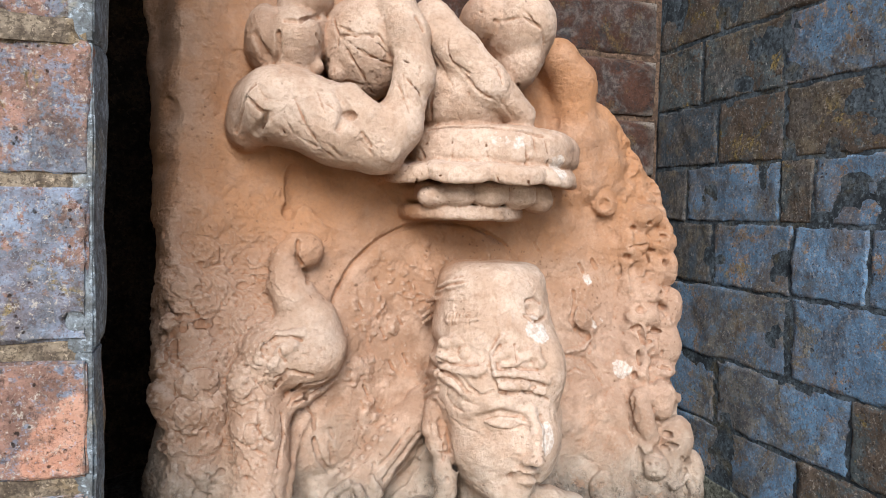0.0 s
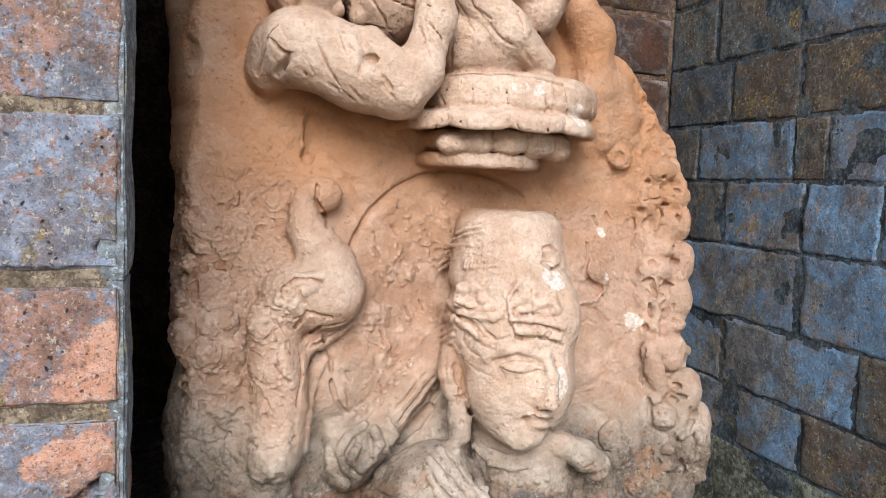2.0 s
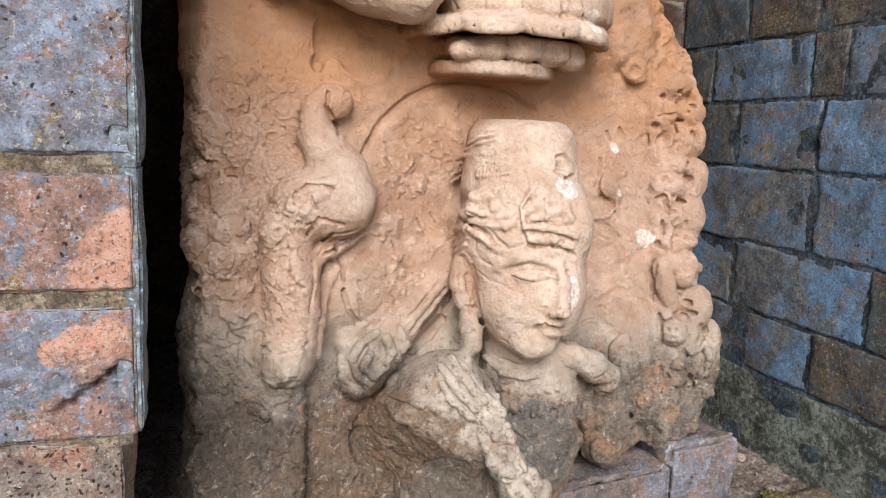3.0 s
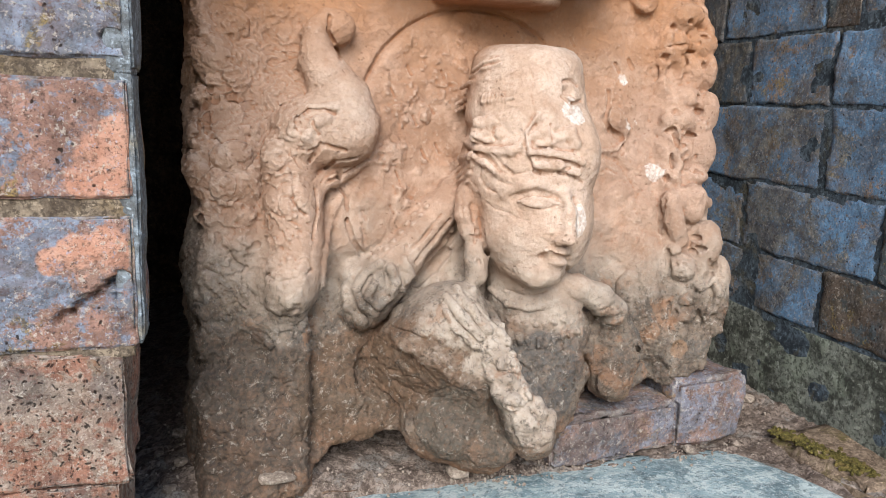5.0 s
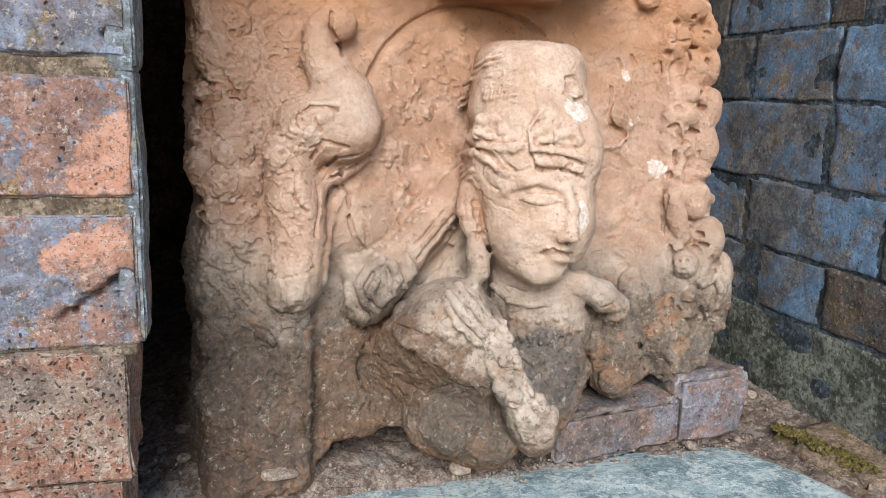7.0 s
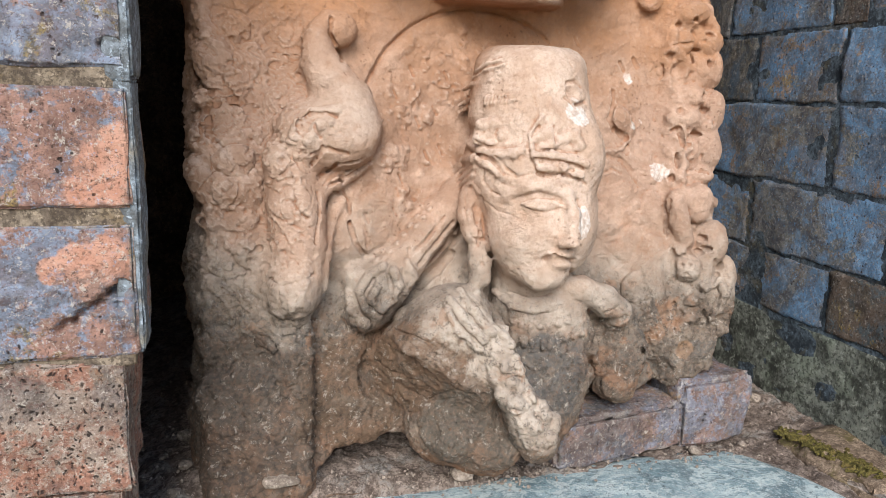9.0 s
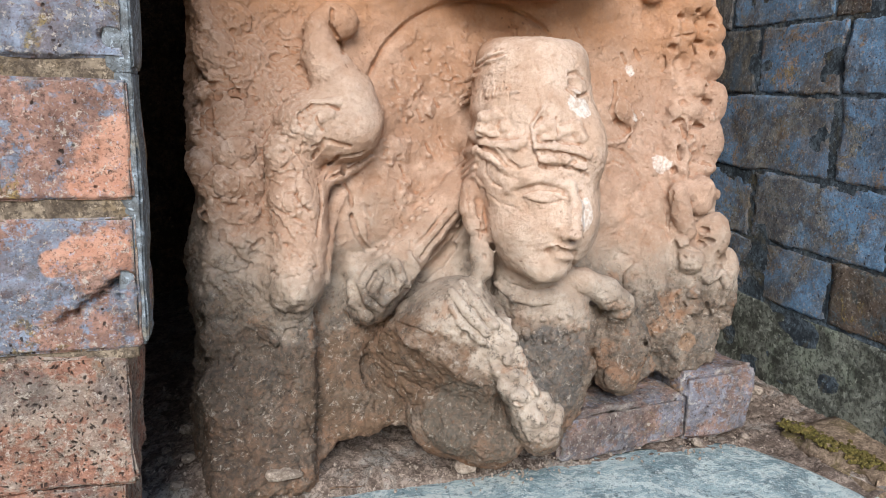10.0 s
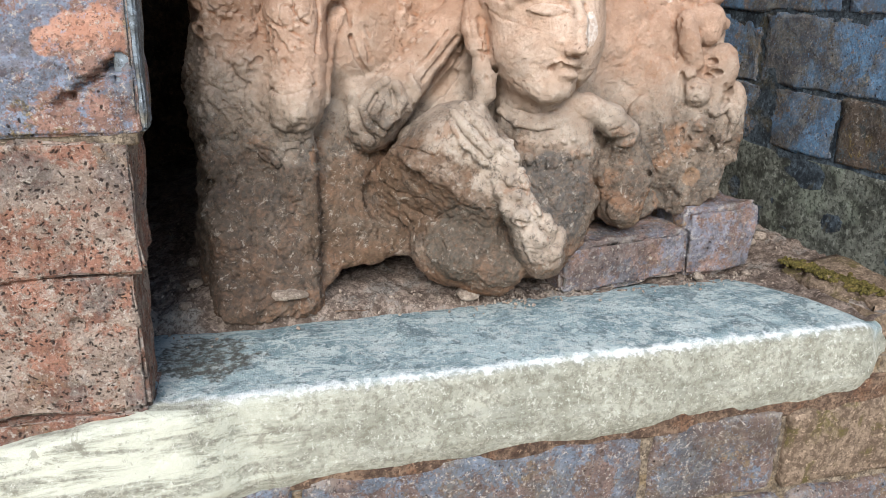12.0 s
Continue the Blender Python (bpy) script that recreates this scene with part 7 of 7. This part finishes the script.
def ledge():
    """Cement ledge: a sloping, rounded strip with a worn front and a broken right end."""
    nu, profile = 260, 46
    grid = []
    for i in range(nu):
        x = -0.125 + 0.785 * i / (nu - 1)
        p = np.array([[x, 0.0, 0.2]])
        n1, n2 = float(fractal(p, 14, 61, 4)[0]), float(fractal(p, 14, 77, 4)[0])
        on_pier = float(smooth_step(0.025, -0.06, x))
        end = float(smooth_step(0.61, 0.662, x))
        cut = float(smooth_step(0.575, 0.66, x))
        top = 0.228 + 0.004 * on_pier - 0.012 * end - 0.16 * max(0.0, -x - 0.02) + 0.0015 * n1
        low = 0.164 + 0.006 * n2 + 0.014 * float(smooth_step(0.35, 0.62, x)) + 0.025 * end + 0.016 * on_pier
        front = -0.004 - 0.018 * float(smooth_step(0.06, 0.005, x)) + 0.0025 * n1 + 0.02 * end ** 2
        deep = 0.165 + 0.006 * n2 - 0.13 * cut
        deep = max(deep, front + 0.012)
        for j in range(profile):
            t = j / (profile - 1)
            if t < 0.35:
                q = t / 0.35
                y, z = front + 0.004 + 0.008 * q, low + (top - 0.008 - low) * q
            elif t < 0.5:
                a = (t - 0.35) / 0.15 * math.pi / 2
                y, z = front + 0.012 + 0.011 * (1 - math.cos(a)), top - 0.008 + 0.008 * math.sin(a)
            else:
                q = (t - 0.5) / 0.5
                y, z = front + 0.023 + (deep - front - 0.023) * q, top - 0.008 * q ** 4
            grid.append((x, y, z))
    g = np.array(grid)
    lump = 0.0012 * fractal(g, 24, 13, 4) + 0.0006 * fractal(g, 120, 19, 3)
    g[:, 1] -= lump
    g[:, 2] += lump * 0.8
    g = g.reshape(nu, profile, 3)
    under = g[:, ::-1].copy()
    under[:, :, 2] = 0.12
    under[:, :, 1] = np.maximum(under[:, :, 1], 0.02)
    loop = np.concatenate([g, under[:, [0, -1]]], 1)
    m = loop.shape[1]
    verts = loop.reshape(-1, 3).tolist()
    faces = [(i * m + j, i * m + (j + 1) % m, (i + 1) * m + (j + 1) % m, (i + 1) * m + j) for i in range(nu - 1) for j in range(m)]
    faces += [tuple(range(m))[::-1], tuple((nu - 1) * m + j for j in range(m))]
    faces = [f[::-1] for f in faces]
    return mesh_from("cement_ledge", verts, faces, CEMENT)


slab = new("cement_ledge", ledge())
tagged(slab, "grey weathered cement ledge with a buff trowelled front below the carved stone", "ledge", kind="structure")

band = new("mortar_band", block_mesh("mortar_band", (-0.45, 0.007, 0.138), (0.80, 0.06, 0.172), RUBBLE, 70, 0.004, 0.003, 301, 1.5, (), 6))
tagged(band, "crumbling brown mortar band under the cement ledge", "mortar", kind="structure")

# ---- loose things on the floor ----
for lo, hi, turn, label in (((-0.082, -0.03, 0), (0.080, 0.05, 0.057), 6, "worn purple-grey brick propping the stone, mortar crust below"),
                            ((-0.046, -0.035, 0), (0.048, 0.05, 0.080), 4, "squared purple brick end propping the stone's corner")):
    x = 0.443 if hi[0] > 0.06 else 0.566
    b = new("loose_brick", block_mesh("loose_brick", lo, hi, LOOSE, 40, 0.009, 0.0045, 17 + turn, 1.6, (), 6))
    b.matrix_world = pose(x, 0.185 if hi[0] > 0.06 else 0.205, 0.223, 0, -1.5, turn)
    tagged(b, label, "brick", "bricks under the stone")


def chip(seed, x, y, z, a, b, c, turn, label):
    bm = bmesh.new()
    bmesh.ops.create_icosphere(bm, subdivisions=3, radius=1)
    p = np.array([v.co for v in bm.verts])
    p = np.sign(p) * np.abs(p) ** 0.8 * (1 + 0.28 * fractal(p, 1.3, seed, 3))[:, None]
    for v, co in zip(bm.verts, p):
        v.co = (co[0] * a, co[1] * b, co[2] * c)
    me = bpy.data.meshes.new("pebble")
    bm.to_mesh(me)
    bm.free()
    me.materials.append(PEBBLE)
    me.polygons.foreach_set("use_smooth", [True] * len(me.polygons))
    ob = new("pebble", me)
    ob.matrix_world = pose(x, y, z, 8, 0, turn)
    tagged(ob, label, "pebble", "stone chips on the floor")


chip(3, 0.094, 0.134, 0.258, 0.016, 0.010, 0.0045, 10, "pale flat stone flake lying at the foot of the carved stone")
chip(5, 0.268, 0.150, 0.236, 0.011, 0.008, 0.005, -15, "small pale pebble on the earth below the carved stone")
chip(8, 0.655, 0.235, 0.236, 0.010, 0.008, 0.005, 30, "small grey pebble on the grit by the side wall")
chip(9, 0.530, 0.150, 0.232, 0.006, 0.005, 0.004, 70, "tiny pale pebble at the joint of two loose bricks")

for n, (x, y, r) in enumerate(((0.002, 0.150, 0.006), (0.010, 0.185, 0.007), (-0.012, 0.215, 0.006), (0.006, 0.250, 0.008), (0.62, 0.205, 0.006), (0.675, 0.185, 0.007), (0.69, 0.26, 0.009), (0.60, 0.162, 0.005))):
    z = float(earth_height(np.array([[x, y, 0.0]]))[0]) + r * 0.35
    chip(20 + n, x, y, z, r, r * 0.75, r * 0.55, 47 * n, "small grey-brown pebble lying in the grit")


def twig():
    """A short bent dry stalk."""
    curve = bpy.data.curves.new("twig", "CURVE")
    curve.dimensions, curve.bevel_depth, curve.bevel_resolution = "3D", 0.0008, 2
    line = curve.splines.new("POLY")
    line.points.add(5)
    for i, p in enumerate(line.points):
        p.co = (0.135 + 0.0065 * i, 0.142 + 0.0015 * math.sin(i * 1.3), 0.2325 - 0.0002 * i, 1)
        p.radius = 1.2 - 0.12 * i
    curve.materials.append(RUBBLE)
    return new("twig", curve)


tagged(twig(), "short dry brown twig lying on the ledge's edge", "twig")

rng = np.random.RandomState(11)
bm = bmesh.new()
for i in range(420):
    t = rng.uniform(0, 1)
    x, y = 0.655 + 0.022 * t + rng.normal(0, 0.007), 0.160 - 0.105 * t + rng.normal(0, 0.006)
    r = rng.uniform(0.0012, 0.0036)
    bmesh.ops.create_icosphere(bm, subdivisions=1, radius=r, matrix=pose(x, y, 0.2355 + rng.uniform(0, 0.002), *rng.uniform(0, 360, 3)) @ Matrix.Diagonal((1.2, 1, 0.6, 1)))
me = bpy.data.meshes.new("moss")
bm.to_mesh(me)
bm.free()
me.materials.append(rough_material("olive_moss", (0.055, 0.045, 0.012), (0.16, 0.13, 0.035), (0.20, 0.14, 0.05), 200, 0.95, 0.003))
tagged(new("moss", me), "olive moss cushions on the paving stone", "moss", kind="stuff")

rng = np.random.RandomState(5)
bm = bmesh.new()
for i in range(520):
    x = rng.uniform(-0.02, 0.70)
    y = rng.uniform(0.10, 0.40) if x < 0.02 or x > 0.60 else rng.normal(0.152, 0.012)
    if i % 4 == 1:
        x, y = rng.uniform(-0.05, 0.03), rng.uniform(0.10, 0.45)
    if i % 4 == 0:
        x, y = rng.normal(0.315, 0.03), rng.normal(0.145, 0.012)
    r = rng.uniform(0.0006, 0.0019)
    z = max(float(earth_height(np.array([[x, y, 0.0]]))[0]), 0.228 if y < 0.16 else 0) + r * 0.5
    bmesh.ops.create_icosphere(bm, subdivisions=1, radius=r, matrix=pose(x, y, z, *rng.uniform(0, 360, 3)) @ Matrix.Diagonal((1.3, 1, 0.7, 1)))
me = bpy.data.meshes.new("grit")
bm.to_mesh(me)
bm.free()
me.materials.append(PEBBLE)
tagged(new("grit", me), "scattered pale grit and crumbs on the floor", "grit", kind="stuff")

moss_stone = new("paving_stone", block_mesh("paving_stone", (0.648, 0.03, 0.17), (0.80, 0.17, 0.236), MOSS, 12, 0.012, 0.005, 31, 1.5))
tagged(moss_stone, "brown broken paving stone patched with olive moss", "stone")

# ---- bricks of the walls ----
def course(parent, cells, plane, z0, z1, material, axis, face, back_to, cuts, seed, gap=0.006, rough=0.0016, round_by=0.003, holes=(), octaves=4):
    """A course of bricks between upright joints at the given places."""
    for i, (a, b) in enumerate(zip(cells, cells[1:])):
        jut = (0.0025 if axis == "x" else 0.0006) * math.sin(seed * 7.3 + i * 4.1)
        if axis == "x":
            lo, hi = (a + gap / 2, face + jut, z0 + gap / 2), (b - gap / 2, back_to, z1 - gap / 2)
        else:
            lo, hi = (face + jut, a + gap / 2, z0 + gap / 2), (back_to, b - gap / 2, z1 - gap / 2)
        part("brick", block_mesh("brick", lo, hi, material[i % len(material)], cuts, round_by, rough, seed * 13 + i, 1.0, holes, octaves), parent)


# pier: courses of long bricks, the lower ones eaten by salt
HOLES = (((-0.007, 0.0, 0.6195), 0.006, 0.018), ((-0.079, 0.0, 0.545), 0.010, 0.010), ((-0.05, 0.0, 0.798), 0.008, 0.008), ((-0.055, 0.0, 0.302), 0.006, 0.006),
         ((-0.083, 0.0, 0.520), 0.006, 0.006), ((-0.02, 0.0, 0.462), 0.003, 0.004), ((-0.028, 0.0, 0.455), 0.003, 0.004), ((-0.012, 0.0, 0.463), 0.003, 0.004)) + tuple(((-0.045 + 0.0042 * i, 0.0, 0.449 + 0.003 * i + 0.0015 * math.sin(i * 2.1)), 0.0042, 0.007) for i in range(10))
for n, (z0, z1, first, mat) in enumerate(((0.115, 0.2345, -0.16, PIER_LOW), (0.2325, 0.3375, -0.21, PIER_LOW), (0.3345, 0.428, -0.15, PIER_LOW),
                                          (0.428, 0.516, -0.22, PIER), (0.523, 0.598, -0.16, PIER), (0.606, 0.702, -0.23, PIER),
                                          (0.706, 0.789, -0.15, PIER), (0.796, 0.890, -0.22, PIER), (0.890, 0.985, -0.16, PIER), (0.985, 1.08, -0.2, PIER))):
    course(pier, [first - 0.24, first, -0.014 if z0 < 0.3 else -0.007 if z0 < 0.4 else 0.002], "y", z0, z1, [mat], "x", 0.0 if mat is PIER else -0.002, 0.062, 84, 3 + n, 0.003, 0.0016 if mat is PIER else 0.003, 0.003, HOLES, 6)

PIER_BEDS = ((0.428, -0.003, 0.003), (0.5195, -0.0005, 0.0055), (0.602, 0.0, 0.0055), (0.704, -0.001, 0.0045), (0.7925, -0.001, 0.0055), (0.890, -0.001, 0.0035), (0.985, -0.001, 0.0035))
for n, (z, x, half) in enumerate(PIER_BEDS):
    part("mortar_bed", block_mesh("mortar_bed", (-0.5, 0.0008, z - half - 0.003), (x - 0.001, 0.061, z + half + 0.003), MORTAR, 70, 0.002, 0.0020, 200 + n, 1.5, (), 6), pier)

# limewash skin left on the pier's return
for n, (z0, z1, deep) in enumerate(((0.430, 0.602, 0.040), (0.601, 0.79, 0.054), (0.789, 1.08, 0.062))):
    part("plaster_skin", block_mesh("plaster_skin", (-0.012, 0.0018, z0), (0.0030, deep, z1), SKIN, 60, 0.0015, 0.0016, 400 + n, 1.2, (), 6), pier, "grey-blue limewash skin, worn")

# side wall
ROWS = ((0.225, 0.340, (0.01, 0.505), (GREEN,)),
        (0.340, 0.415, (0.01, 0.194, 0.505), (BROWN, BLUE)),
        (0.415, 0.503, (0.01, 0.122, 0.345, 0.505), (BROWN, BLUE, BLUE)),
        (0.503, 0.601, (0.01, 0.216, 0.505), (BLUE, BLUE)),
        (0.601, 0.686, (0.01, 0.111, 0.217, 0.362, 0.505), (BLUE, BLUE, BLUE, SHADED_BLUE)),
        (0.686, 0.763, (0.01, 0.190, 0.241, 0.425, 0.505), (BLUE, BROWN, BLUE, SHADED_BLUE)),
        (0.763, 0.848, (0.01, 0.238, 0.361, 0.505), (BROWN, BROWN, SHADED_BLUE)),
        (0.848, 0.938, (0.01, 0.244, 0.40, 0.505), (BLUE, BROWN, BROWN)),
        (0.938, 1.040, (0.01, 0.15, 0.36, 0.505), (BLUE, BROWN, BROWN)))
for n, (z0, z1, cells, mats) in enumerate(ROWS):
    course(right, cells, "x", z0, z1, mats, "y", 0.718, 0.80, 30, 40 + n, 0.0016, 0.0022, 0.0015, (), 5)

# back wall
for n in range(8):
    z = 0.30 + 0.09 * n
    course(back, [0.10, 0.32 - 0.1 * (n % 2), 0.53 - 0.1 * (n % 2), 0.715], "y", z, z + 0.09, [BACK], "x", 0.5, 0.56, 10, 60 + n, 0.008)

# masonry under the ledge
for n, (z0, z1, cells) in enumerate(((-0.05, 0.055, (-0.5, -0.20, 0.12, 0.33, 0.56, 0.80, 1.1)), (0.055, 0.152, (-0.5, -0.12, 0.085, 0.40, 0.545, 0.80, 1.1)))):
    course(base, cells, "y", z0, z1, [PLINTH, PLINTH, PLINTH, PLINTH, MOSS, MOSS] if n else [PLINTH], "x", 0.004, 0.09, 14, 80 + n, 0.010, 0.003)
